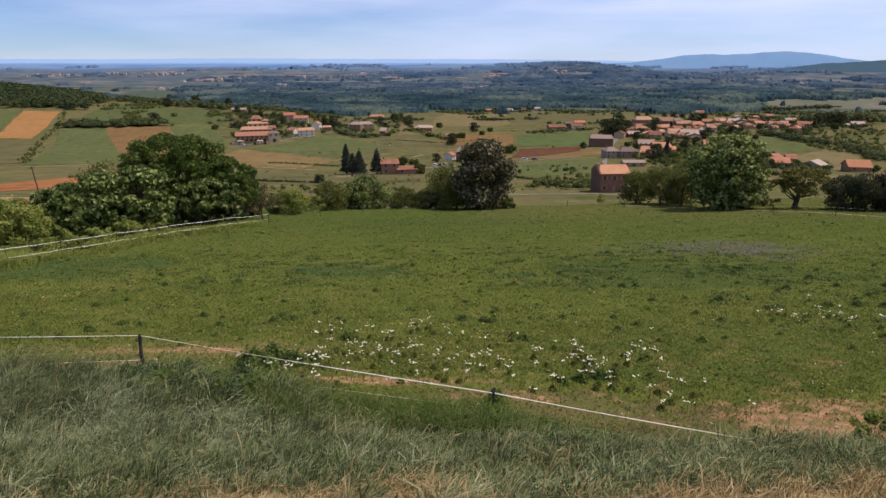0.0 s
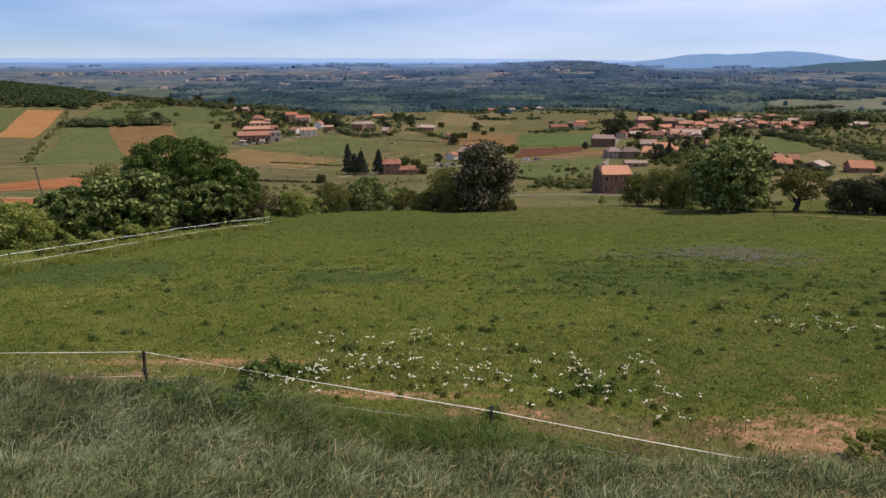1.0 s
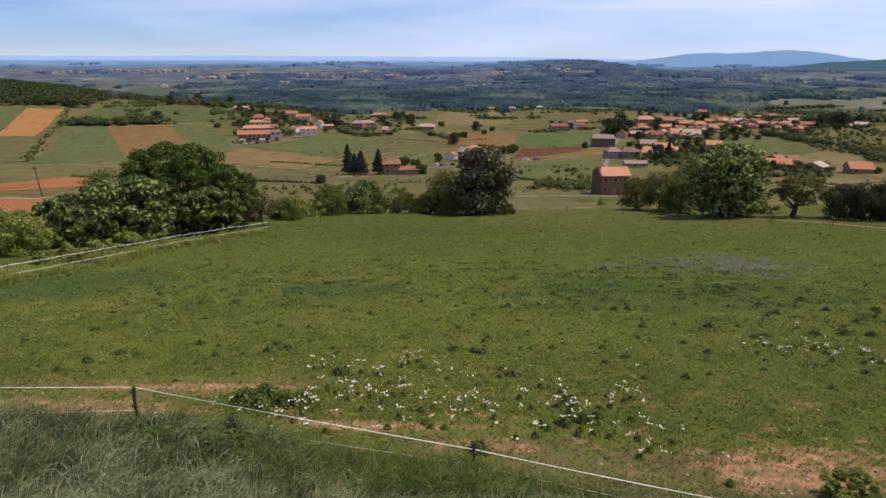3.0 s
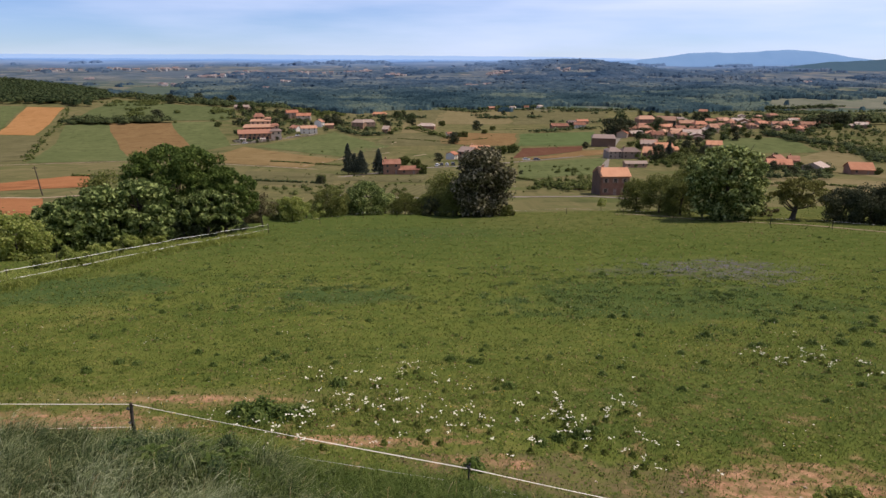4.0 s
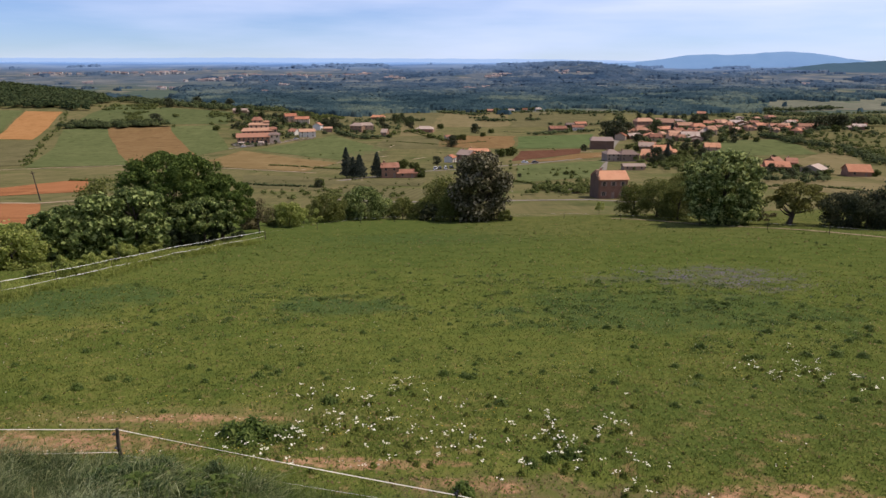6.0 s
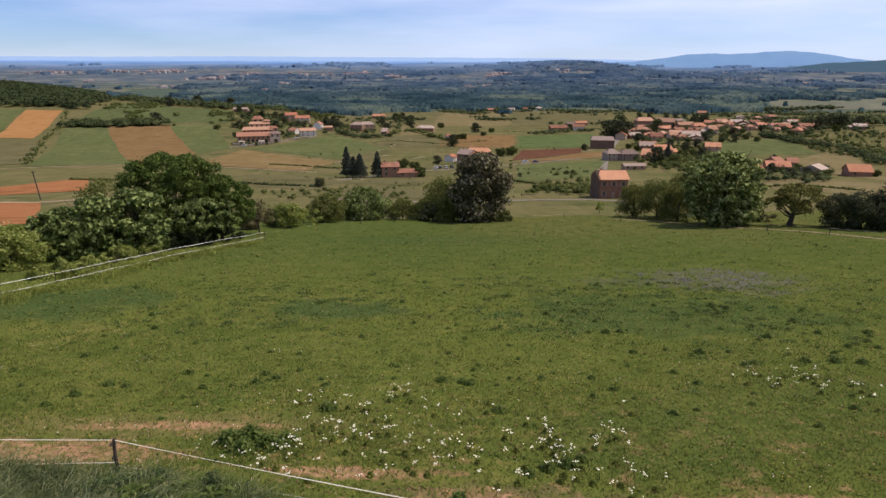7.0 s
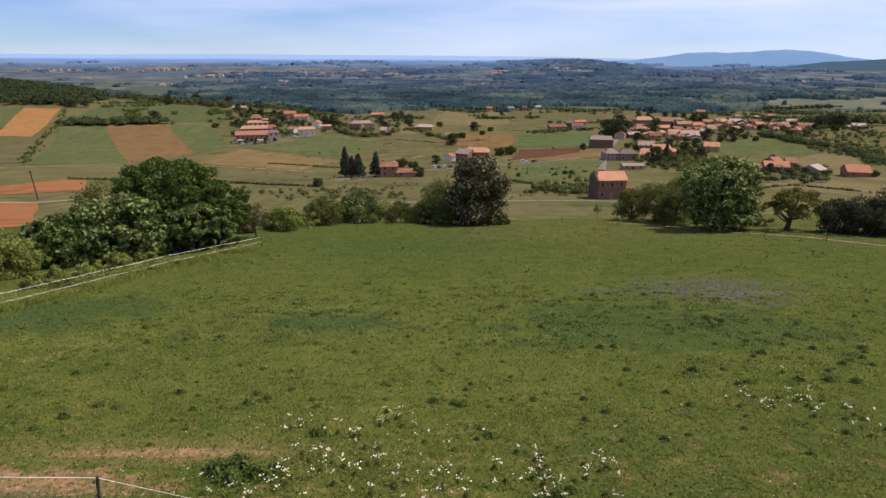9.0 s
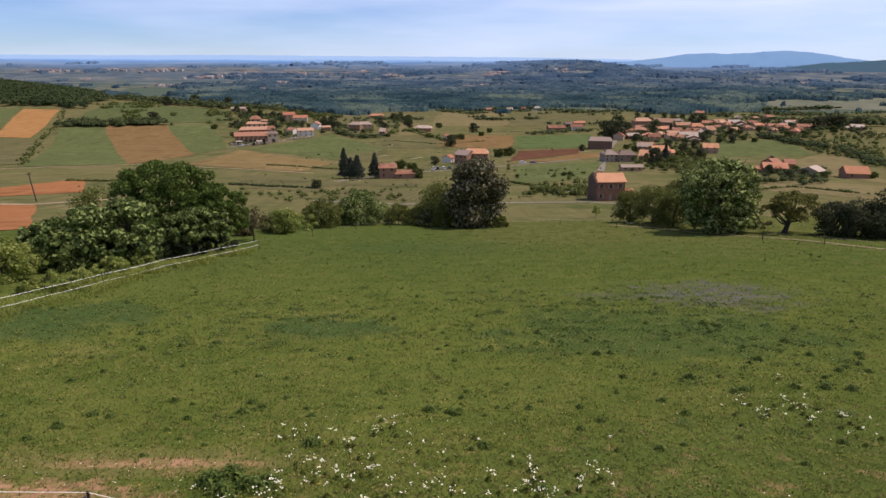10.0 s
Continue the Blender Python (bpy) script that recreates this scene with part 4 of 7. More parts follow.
for i, (x, y, h, w, mt) in enumerate(((-23.9, 90.5, 2.6, 3.6, "leaf_olive"), (-29.0, 140.6, 3.0, 4.0, "leaf_olive"), (-15.8, 105.6, 3.6, 4.2, "leaf_olive"), (-10.1, 111.4, 3.8, 4.4, "leaf_walnut"), (-10.0, 136.8, 2.4, 4.0, "leaf_olive"),
                                         (-2.0, 113.7, 4.6, 4.0, "leaf_olive"), (2.5, 98.8, 6.0, 4.6, "leaf_olive"), (-26.0, 85.1, 3.0, 3.4, "leaf_brown"), (10.3, 95.8, 1.6, 2.6, "leaf_olive"))):
    tree(x, y, h, w, mt, "loose bush in the hedge at the meadow edge", "bush", count=int(420 * h * w), clumps=26, leaf=0.14, seed=110 + i, low=0.0, group="hedge bushes", category="shrub")
# orchard and walnut beyond the right-hand wire
tree(31.4, 99.7, 5.6, 5.8, "leaf_olive", "olive green orchard tree", count=7500, clumps=70, leaf=0.13, seed=41, low=0.04, group="orchard trees", size=(0.11, 0.19))
tree(33.3, 94.2, 6.2, 6.6, "leaf_olive", "olive green orchard tree", count=9500, clumps=80, leaf=0.13, seed=42, low=0.05, group="orchard trees", size=(0.11, 0.19))
tree(34.6, 89.1, 5.6, 5.8, "leaf_olive", "olive green orchard tree", count=7500, clumps=70, leaf=0.13, seed=43, low=0.04, group="orchard trees", size=(0.11, 0.19))
tree(37.8, 97.0, 6.8, 6.6, "leaf_olive", "olive green orchard tree", count=8000, clumps=70, leaf=0.14, seed=52, low=0.04, group="orchard trees", size=(0.11, 0.19))
tree(37.6, 81.8, 10.6, 10.6, "leaf_walnut", "tall full walnut tree with highlights put into leaf tones", count=22000, clumps=300, leaf=0.24, seed=44, low=0.02, size=(0.04, 0.08), blunt=2.6)
tree(44.4, 77.8, 5.7, 7.4, "leaf_pollard", "old pollard tree with a thick leaning trunk", count=7000, clumps=90, leaf=0.14, seed=45, low=0.36, girth=0.32, lean=(0.9, 0), fork=0.28, arms=12, size=(0.09, 0.16))
tree(48.9, 74.3, 4.3, 5.6, "leaf_dark", "dark dense hedge bush beside the meadow", "bush", count=7000, clumps=44, leaf=0.14, seed=46, low=0.0, group="dark hedge", category="shrub")
tree(50.5, 72.3, 4.4, 6.0, "leaf_dark", "dark dense hedge bush beside the meadow", "bush", count=7000, clumps=44, leaf=0.14, seed=47, low=0.0, group="dark hedge", category="shrub")
tree(53.4, 71.2, 6.2, 6.0, "leaf_dark", "dark dense hedge tree beside the meadow", "bush", count=7000, clumps=44, leaf=0.15, seed=48, low=0.0, group="dark hedge", category="shrub")
tree(44.4, 84.2, 1.5, 3.4, "leaf_brown", "low brownish scrub under the walnut", "bush", count=1800, clumps=20, leaf=0.10, seed=49, low=0.0, category="shrub")
# conifers round the pink house
conifer(-42.6, 283.2, 13.6, 7.6, "tall dark conifer beside a pink house", 1, 3600)
conifer(-36.7, 282.7, 10.6, 8.8, "dark round-topped conifer beside a pink house", 2, 3800)
conifer(-40.2, 287.0, 9.4, 6.5, "dark conifer beside a pink house", 3)
conifer(-29.1, 285.8, 11.4, 7.6, "dark conifer beside a pink house", 4, 3200)
conifer(141.0, 396.0, 10.6, 6.0, "dark conifer before village houses", 5, 2200, 0.36)
conifer(228.0, 634.0, 10.5, 7.0, "dark conifer beside the village manor", 6, 2000, 0.45)

# small trees and bushes of the valley: three kinds, then copies
small = {}
for k, (mat, h, w, n) in {"round": ("scrub", 5.0, 5.4, 900), "dark": ("leaf_dark", 7.5, 6.6, 1100), "tall": ("hill_wood", 9.0, 5.6, 1000)}.items():
    small[k] = (mat, h, w, n)
models = {}


def valley_tree(kind, x, y, s=1.0):
    mat, h, w, n = small[kind]
    label = {"round": "round green valley bush beside a field", "dark": "dark green valley tree beside houses", "tall": "tall green valley tree beside houses"}[kind]
    if kind not in models:
        models[kind] = tree(x, y, h, w, mat, label, "valley_tree", count=n, clumps=26, leaf=0.42, seed=60 + len(models), low=0.02, group="valley trees")
        models[kind].scale = (s, s, s)
    else:
        ob = copy_thing(models[kind], pose(x, y, gz(x, y), 0, 0, (x * 37 + y * 11) % 360))
        ob.scale = (s, s, s * (0.85 + ((x * 13) % 1) * 0.3))


for x, y, s in ((157, 613, 2.1), (158, 584, 2.8), (169, 595, 2.5), (190, 648, 1.8), (362, 923, 1.9), (306, 752, 2.0), (369, 1022, 1.7), (123, 364, 1.6), (106, 473, 0.8), (261, 572, 1.2), (160, 306, 0.8), (157, 283, 0.7), (167, 288, 0.7), (201, 383, 0.6), (-169, 652, 1.2), (-168, 686, 1.2), (-174, 751, 1.2), (-160, 765, 1.2), (-128, 666, 1.2), (-114, 671, 1.4), (-107, 663, 1.2), (-58, 657, 1.4), (-69, 741, 1.3), (-34, 718, 1.2), (-54, 899, 1.0), (8, 522, 1.5), (35, 676, 1.6), (110, 1184, 1.2), (163, 1191, 0.9), (-3, 371, 0.8),):
    valley_tree("dark", x, y, s)
for x, y, s in ((-46, 237, 0.5), (-289, 649, 1.8), (36, 288, 0.3), (162, 271, 0.5), (144, 726, 1.0), (251, 835, 0.7), (259, 648, 0.8), (300, 603, 0.9), (171, 560, 1.1), (270, 672, 1.2), (311, 622, 0.7), (178, 577, 0.8), (283, 702, 0.9), (324, 645, 1.1), (185, 596, 1.2), (306, 753, 0.7), (342, 679, 0.8), (192, 615, 0.9), (222, 539, 1.1), (402, 795, 1.2), (200, 635, 0.7), (229, 552, 0.8), (447, 880, 0.9), (208, 656, 1.1), (237, 568, 1.2), (-200, 648, 0.8), (-201, 716, 1.1), (-169, 735, 1.0), (-137, 667, 0.6), (-205, 646, 1.1),):
    valley_tree("dark", x, y, s)
for x, y, s in ((-207, 713, 0.7), (-176, 731, 0.6), (-143, 664, 0.8), (-211, 645, 0.7), (-214, 710, 1.0), (-182, 727, 0.8), (-149, 663, 1.1), (-118, 675, 1.0), (-220, 707, 0.6), (-188, 723, 1.1), (-155, 661, 0.7), (-124, 672, 0.6), (-152, 520, 0.4), (-157, 519, 0.4), (-145, 525, 0.4), (-164, 519, 0.4), (-142, 543, 0.5), (-118, 701, 1.5), (-124, 687, 1.4), (173, 482, 1.1), (173, 451, 1.1), (192, 478, 1.1), (155, 487, 0.9), (162, 395, 1.2), (236, 516, 1.0), (-331, 784, 1.8), (-315, 832, 1.9), (-273, 836, 1.9), (353, 601, 2.0), (369, 610, 2.0),):
    valley_tree("dark", x, y, s)
for x, y, s in ((378, 608, 2.0), (391, 602, 1.8),):
    valley_tree("dark", x, y, s)
for x, y, s in ((165, 596, 2.4), (208, 622, 2.0), (360, 1042, 1.7), (375, 1001, 1.7), (341, 1061, 1.7), (324, 1065, 1.7), (-233, 741, 1.3), (-216, 728, 1.2), (-200, 716, 1.2), (-56, 807, 1.4), (-41, 752, 1.4), (-63, 1002, 1.6), (-59, 801, 1.5), (-38, 780, 1.5), (-277, 786, 1.4),):
    valley_tree("tall", x, y, s)
for x, y, s in ((131, 357, 1.2), (156, 411, 1.3), (166, 418, 1.2), (183, 480, 1.0), (144, 467, 1.0), (143, 488, 0.9), (243, 552, 1.2), (256, 539, 1.0), (256, 519, 1.0), (184, 326, 0.8), (176, 288, 0.8), (199, 288, 0.8), (-198, 637, 1.2), (-192, 591, 0.9), (-152, 605, 1.0), (-76, 633, 1.0), (-94, 624, 1.0), (-49, 597, 0.9), (-12, 596, 1.0), (-2, 749, 1.5), (19, 583, 1.3), (13, 582, 1.2), (52, 681, 1.2), (40, 625, 1.1), (40, 431, 1.4), (48, 439, 1.5), (-21, 344, 1.2), (-14, 329, 1.1), (-10, 288, 1.1), (-47, 242, 0.8),):
    valley_tree("round", x, y, s)
for x, y, s in ((-222, 631, 1.2), (60, 302, 0.5), (63, 302, 0.5), (141, 704, 1.0), (193, 577, 0.9), (225, 612, 1.2), (303, 703, 1.1), (267, 574, 0.7), (341, 644, 1.2), (479, 855, 0.8), (201, 596, 0.7), (233, 631, 0.9), (229, 524, 0.8), (276, 590, 1.1), (363, 683, 0.9), (527, 938, 1.2), (209, 614, 1.1), (242, 652, 0.7), (236, 537, 1.2), (285, 608, 0.8), (442, 828, 0.7), (306, 538, 0.9), (217, 634, 0.8), (252, 675, 1.1), (243, 551, 0.9), (295, 626, 1.2), (483, 902, 1.1), (314, 550, 0.7), (226, 655, 1.2), (264, 702, 0.8),):
    valley_tree("round", x, y, s)
for x, y, s in ((251, 565, 0.7), (307, 648, 0.9), (292, 539, 0.8), (323, 562, 1.1), (235, 676, 0.9), (282, 745, 1.2), (259, 580, 1.1), (325, 681, 0.7), (300, 551, 1.2), (331, 575, 0.8), (245, 703, 0.7), (207, 538, 0.9), (268, 597, 0.8), (357, 746, 1.1), (-233, 702, 0.6), (-169, 656, 0.7), (-138, 766, 0.8), (-175, 655, 1.0), (-144, 759, 1.1), (-180, 653, 0.6), (-150, 752, 0.7), (-186, 651, 0.8), (-156, 746, 1.0), (352, 573, 1.5),):
    valley_tree("round", x, y, s)

# ---- woods and hedges, too many to count ----
def woods(name, x, y, radius, material, label, fine=1, tall=1.0, category="woods"):
    """Treetops on the land: each a dark core with sprays of leaves round it. fine: 2 for near woods."""
    n, k = len(x), 48 if fine == 2 else 10
    s = np.stack([radius, radius, radius * tall], -1)[:, None]
    c = np.stack([x, y, height(x, y) + radius * tall * 0.55], -1)[:, None]
    d = rng.normal(size=(n, k, 3))
    d /= np.linalg.norm(d, axis=2)[..., None]
    d[..., 2] = np.where(d[..., 2] < -0.1, -d[..., 2], d[..., 2])
    p = c + d * s * (0.66 + 0.5 * rng.random((n, k, 1)))
    nrm = d * (1.0 if fine == 2 else 0.25) + 0.3 * rng.normal(size=d.shape) + (0, 0, 0.4 if fine == 2 else 1.0)
    t = np.cross(nrm, rng.normal(size=d.shape))
    t /= np.linalg.norm(t, axis=2)[..., None] + 1e-9
    u = np.cross(nrm, t)
    u /= np.linalg.norm(u, axis=2)[..., None] + 1e-9
    w = s * (0.20 if fine == 2 else 0.38) * (0.6 + 0.8 * rng.random((n, k, 1)))
    leaves = np.stack([p - t * w, p - u * w * 0.7, p + t * w, p + u * w * 0.7], 2).reshape(-1, 3)
    quads = np.arange(n * k * 4).reshape(-1, 4)
    core = np.array([[1, 0, -0.1], [0, 1, -0.1], [-1, 0, -0.1], [0, -1, -0.1], [0.5, 0.5, 0.6], [-0.5, 0.5, 0.6], [-0.5, -0.5, 0.6], [0.5, -0.5, 0.6]])
    inner = (c + core * s * 0.86).reshape(-1, 3)
    cq = np.array([[4, 5, 6, 7], [0, 1, 4, 7], [1, 2, 5, 4], [2, 3, 6, 5], [3, 0, 7, 6]])
    inner_q = (cq[None] + (np.arange(n) * 8)[:, None, None]).reshape(-1, 4) + len(leaves)
    return tagged(new(name, mesh_np(name, np.r_[leaves, inner], np.r_[quads, inner_q], M[material])), label, category, kind="stuff")


def scatter(n, x0, x1, y0, y1):
    return rng.uniform(x0, x1, n), rng.uniform(y0, y1, n)


# wooded hill
x, y = scatter(9500, -1000, -300, 690, 1300)
keep = (y > 735 - 0.32 * (x + 470) + 14 * waves(x, y, 30)) & (y > 730) & (x / y < -0.535 + 0.03 * waves(x, y, 40, 2))
x, y = x[keep], y[keep]
woods("hill_forest", x, y, rng.uniform(3.4, 6.6, len(x)), "hill_dark", "dark green wood covering a hill", 2, 0.95)
# scrub on the spur above the fields
x, y = scatter(6500, -480, -120, 600, 900)
keep = (waves(x, y, 28, 0.4) + 0.7 * waves(x, y, 11, 2) > 0.34) & (x / y > -0.53) & (y > 640 - 0.05 * (x + 300))
x, y = x[keep], y[keep]
woods("hillside_scrub", x, y, rng.uniform(0.9, 2.6, len(x)), "scrub", "scattered green scrub on a hillside", 2)


def row_of(points, width, n, size, material, name, label, fine=1):
    p = np.array(points, float).reshape(-1, 2)
    seg = np.r_[0, np.cumsum(np.hypot(*np.diff(p, axis=0).T))]
    k = rng.uniform(0, seg[-1], n)
    x, y = np.interp(k, seg, p[:, 0]) + rng.normal(size=n) * width, np.interp(k, seg, p[:, 1]) + rng.normal(size=n) * width
    woods(name, x, y, rng.uniform(size[0], size[1], n), material, label, fine, 1.0, "hedge")


row_of((-368.5, 621.3, -323.1, 628.7, -282.7, 644.1), 4, 130, (2.5, 5.0), "hill_wood", "hedgerow", "dark hedgerow above the fields", 2)
row_of((-237.0, 355.9, -334.7, 532.8, -379.6, 642.9, -421.0, 723.5), 1.8, 150, (0.6, 1.5), "scrub", "hedgerow", "green hedgerow between hillside fields")
row_of((-437.4, 861.4, -380.8, 834.5, -327.2, 808.6, -251.4, 790.8, -204.2, 822.4), 9, 240, (2.5, 5.5), "hill_wood", "hedgerow", "dark trees along the ridge", 2)
row_of((280.9, 560.8, 279.3, 511.1, 280.9, 460.1), 3, 90, (1.6, 3.2), "hill_wood", "hedgerow", "hedge along a green field", 2)
row_of((287.9, 458.3, 261.0, 386.0, 240.1, 335.9), 2.5, 90, (1.4, 3.0), "hill_wood", "hedgerow", "hedge across a slope", 2)
row_of((89.7, 649.0, 130.6, 683.8, 166.7, 693.8), 3, 70, (1.6, 3.0), "hill_wood", "hedgerow", "hedge behind a bright green field")
row_of((-52.2, 631.8, -25.8, 669.2, 3.3, 560.4), 3, 50, (1.5, 3.0), "scrub", "hedgerow", "hedge round a house plot")
row_of((-102.4, 632.0, -74.1, 583.5, -49.3, 596.5), 3, 60, (1.5, 3.0), "hill_wood", "hedgerow", "hedge below hamlet houses")
row_of((37.8, 234.5, 43.8, 221.4, 53.8, 225.6), 1.6, 70, (0.8, 1.7), "scrub", "hedgerow", "loose hedge beside a stone wall", 2)
for pts, mt, lab in (((-85.2, 252.9, -65.7, 243.8, -46.8, 237.2), "hill_wood", "dark low hedge between pastures"), ((30.4, 266.6, 40.5, 246.9, 54.3, 228.9), "scrub", "low hedge on the paddock's edge"), ((-158.1, 266.4, -113.1, 262.2), "scrub", "low hedge beyond red soil"),
                     ((-36.1, 669.0, 4.6, 564.5), "scrub", "low hedge along a vineyard"), ((62.3, 715.7, 106.5, 674.3, 182.6, 743.4), "hill_wood", "low hedge between valley fields"), ((104.9, 226.2, 139.8, 248.9, 156.1, 217.7), "scrub", "low hedge along a dry strip"),
                     ((-40.2, 560.3, 4.4, 535.8, 39.8, 568.1), "scrub", "low hedge below valley fields"), ((-102.1, 368.1, -75.4, 351.3, -54.0, 335.1), "scrub", "low grassy bank below a tan field")):
    row_of(pts, 0.5, 150, (0.3, 0.85), mt, "hedgerow", lab)
row_of((75.6, 1312.5, 138.9, 1372.0, 212.5, 1383.1), 7, 70, (3, 5), "hill_wood", "hedgerow", "dark trees at the valley edge")
row_of((367.1, 635.4, 407.1, 645.8, 435.6, 647.7), 9, 130, (4, 8), "hill_wood", "hedgerow", "dark wood behind the village", 2)
row_of((675.3, 1415.2, 762.7, 1416.6, 893.1, 1469.7), 8, 120, (4, 7), "hill_wood", "hedgerow", "dark hedge line in the valley")
row_of((-61.8, 205.4, -46.3, 211.3, -34.1, 219.3, -7.8, 206.5), 9, 60, (0.6, 1.3), "scrub", "hedgerow", "rough bushes on the slope", 2)
def over(n, corners):
    """Places spread over a four-cornered plot."""
    a, b, c, d = (np.array(corners[k:k + 2], float) for k in (0, 2, 4, 6))
    s, t = rng.random((n, 1)), rng.random((n, 1))
    return ((1 - s) * ((1 - t) * a + t * d) + s * ((1 - t) * b + t * c)).T


# gardens and rough slopes round the village
for corners, n, small_r, big_r, mat, fine, label in (
        ((266.0, 462.6, 234.3, 323.4, 390.8, 535.2, 317.4, 564.6), 230, 0.9, 2.3, "scrub", 2, "scrubby green slope beside the village"),
        ((99.7, 329.0, 137.6, 327.9, 213.7, 502.9, 158.0, 532.0), 170, 1.0, 2.4, "scrub", 2, "dark garden trees below the village"),
        ((160.8, 530.6, 232.4, 517.2, 439.5, 989.0, 310.6, 1037.0), 330, 1.6, 3.4, "hill_wood", 2, "dark garden trees between village houses"),
        ((244.7, 545.5, 350.4, 516.7, 663.3, 985.5, 465.9, 1048.8), 360, 1.4, 3.2, "hill_wood", 2, "garden trees along the village street"),
        ((111.5, 320.3, 126.9, 295.3, 164.7, 386.1, 134.3, 388.1), 70, 1.2, 2.6, "scrub", 2, "green garden bushes below the village"),
        ((-181.3, 560.2, -138.0, 579.7, -150.8, 768.3, -235.3, 718.3), 190, 1.4, 3.2, "hill_wood", 2, "dark garden trees of the hamlet"),
        ((-113.0, 611.1, -42.6, 616.0, -52.2, 930.0, -141.6, 720.1), 130, 1.4, 3.0, "hill_wood", 2, "garden trees beside hamlet houses"),
        ((-176.0, 527.0, -160.0, 519.0, -146.0, 531.0, -170.0, 536.0), 34, 0.7, 1.5, "hill_wood", 2, "dark bushes on a villa's terrace"),
        ((133.3, 260.1, 155.7, 250.5, 203.0, 324.4, 172.6, 339.3), 45, 1.0, 2.2, "hill_wood", 2, "dark bushes round farm buildings"),
        ((-62.8, 196.6, 50.5, 199.2, 97.4, 366.0, -105.6, 343.6), 150, 0.2, 0.6, "scrub", 1, "low tufts of rough pasture"),
        ((-105.6, 343.6, 97.4, 366.0, 153.8, 629.3, -97.7, 601.8), 36, 0.3, 1.2, "scrub", 1, "low bushes among the vineyards"),
        ((-4.7, 238.3, 55.9, 239.3, 78.8, 328.2, 39.5, 360.1), 40, 0.5, 1.4, "scrub", 2, "scattered bushes on the pasture"),
        ((28.2, 209.2, 51.3, 210.3, 62.7, 259.2, 41.7, 259.5), 60, 0.6, 1.5, "scrub", 2, "orchard bushes beside a stone wall")):
    x, y = over(n, corners)
    woods("garden_trees", x, y, rng.uniform(small_r, big_r, n), mat, label, fine, 1.1)


# trees and thickets along the far side of the valley
x, y = scatter(9000, -120, 950, 900, 1340)
keep = (waves(x, y, 62, 0.9) + 0.5 * waves(x, y, 21, 1.4) > 0.52 - 0.42 * smooth(1120, 1330, y)) & (x / y > -0.08 + 0.03 * waves(x, y, 40, 1)) & (x / y < 0.75)
x, y = x[keep], y[keep]
woods("valley_thickets", x, y, rng.uniform(2.0, 5.0, len(x)), "hill_wood", "dark thickets along the valley's far side", 1, 0.9)


# forest of the far country, with clearings
def far_forest():
    """An uneven sheet of treetops over the wooded parts of the far country, with an edge down to the ground."""
    r = np.random.default_rng(31)
    for name, material, label, y0, y1, rows, cols in (("far_forest", "far_wood", "wide dark forest with clearings", 1010, 2350, 340, 880), ("distant_forest", "far_wood", "distant woods in strips, blued to imitate haze", 2350, 4500, 280, 760)):
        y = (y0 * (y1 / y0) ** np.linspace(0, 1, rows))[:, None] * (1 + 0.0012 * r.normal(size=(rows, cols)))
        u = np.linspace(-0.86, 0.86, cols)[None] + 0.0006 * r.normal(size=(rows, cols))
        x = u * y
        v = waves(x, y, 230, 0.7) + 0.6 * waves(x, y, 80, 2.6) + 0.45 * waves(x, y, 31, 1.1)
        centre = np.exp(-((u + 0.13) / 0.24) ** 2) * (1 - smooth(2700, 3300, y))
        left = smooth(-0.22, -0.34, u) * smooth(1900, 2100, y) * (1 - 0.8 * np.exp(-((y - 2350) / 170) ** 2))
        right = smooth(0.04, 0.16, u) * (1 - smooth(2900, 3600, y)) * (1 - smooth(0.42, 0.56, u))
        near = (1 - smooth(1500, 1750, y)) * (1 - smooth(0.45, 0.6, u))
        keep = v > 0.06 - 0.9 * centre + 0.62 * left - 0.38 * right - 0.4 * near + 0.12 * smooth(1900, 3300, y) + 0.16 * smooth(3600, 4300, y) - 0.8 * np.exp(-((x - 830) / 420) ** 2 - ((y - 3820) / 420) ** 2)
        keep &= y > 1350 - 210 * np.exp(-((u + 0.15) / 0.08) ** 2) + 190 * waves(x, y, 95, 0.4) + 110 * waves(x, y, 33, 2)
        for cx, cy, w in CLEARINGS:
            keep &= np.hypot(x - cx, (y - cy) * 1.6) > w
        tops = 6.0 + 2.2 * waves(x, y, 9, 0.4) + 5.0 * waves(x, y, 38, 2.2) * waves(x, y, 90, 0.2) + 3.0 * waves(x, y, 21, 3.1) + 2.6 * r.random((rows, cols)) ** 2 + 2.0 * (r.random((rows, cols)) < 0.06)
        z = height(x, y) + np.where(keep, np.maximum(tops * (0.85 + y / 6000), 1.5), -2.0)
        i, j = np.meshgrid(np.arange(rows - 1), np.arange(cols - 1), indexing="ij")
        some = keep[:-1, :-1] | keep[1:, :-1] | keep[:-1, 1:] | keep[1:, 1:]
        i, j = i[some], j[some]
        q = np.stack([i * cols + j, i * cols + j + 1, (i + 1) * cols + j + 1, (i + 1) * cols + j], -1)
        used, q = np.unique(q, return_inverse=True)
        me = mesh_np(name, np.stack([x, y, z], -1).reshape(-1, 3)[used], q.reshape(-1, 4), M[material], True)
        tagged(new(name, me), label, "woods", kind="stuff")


far_forest()


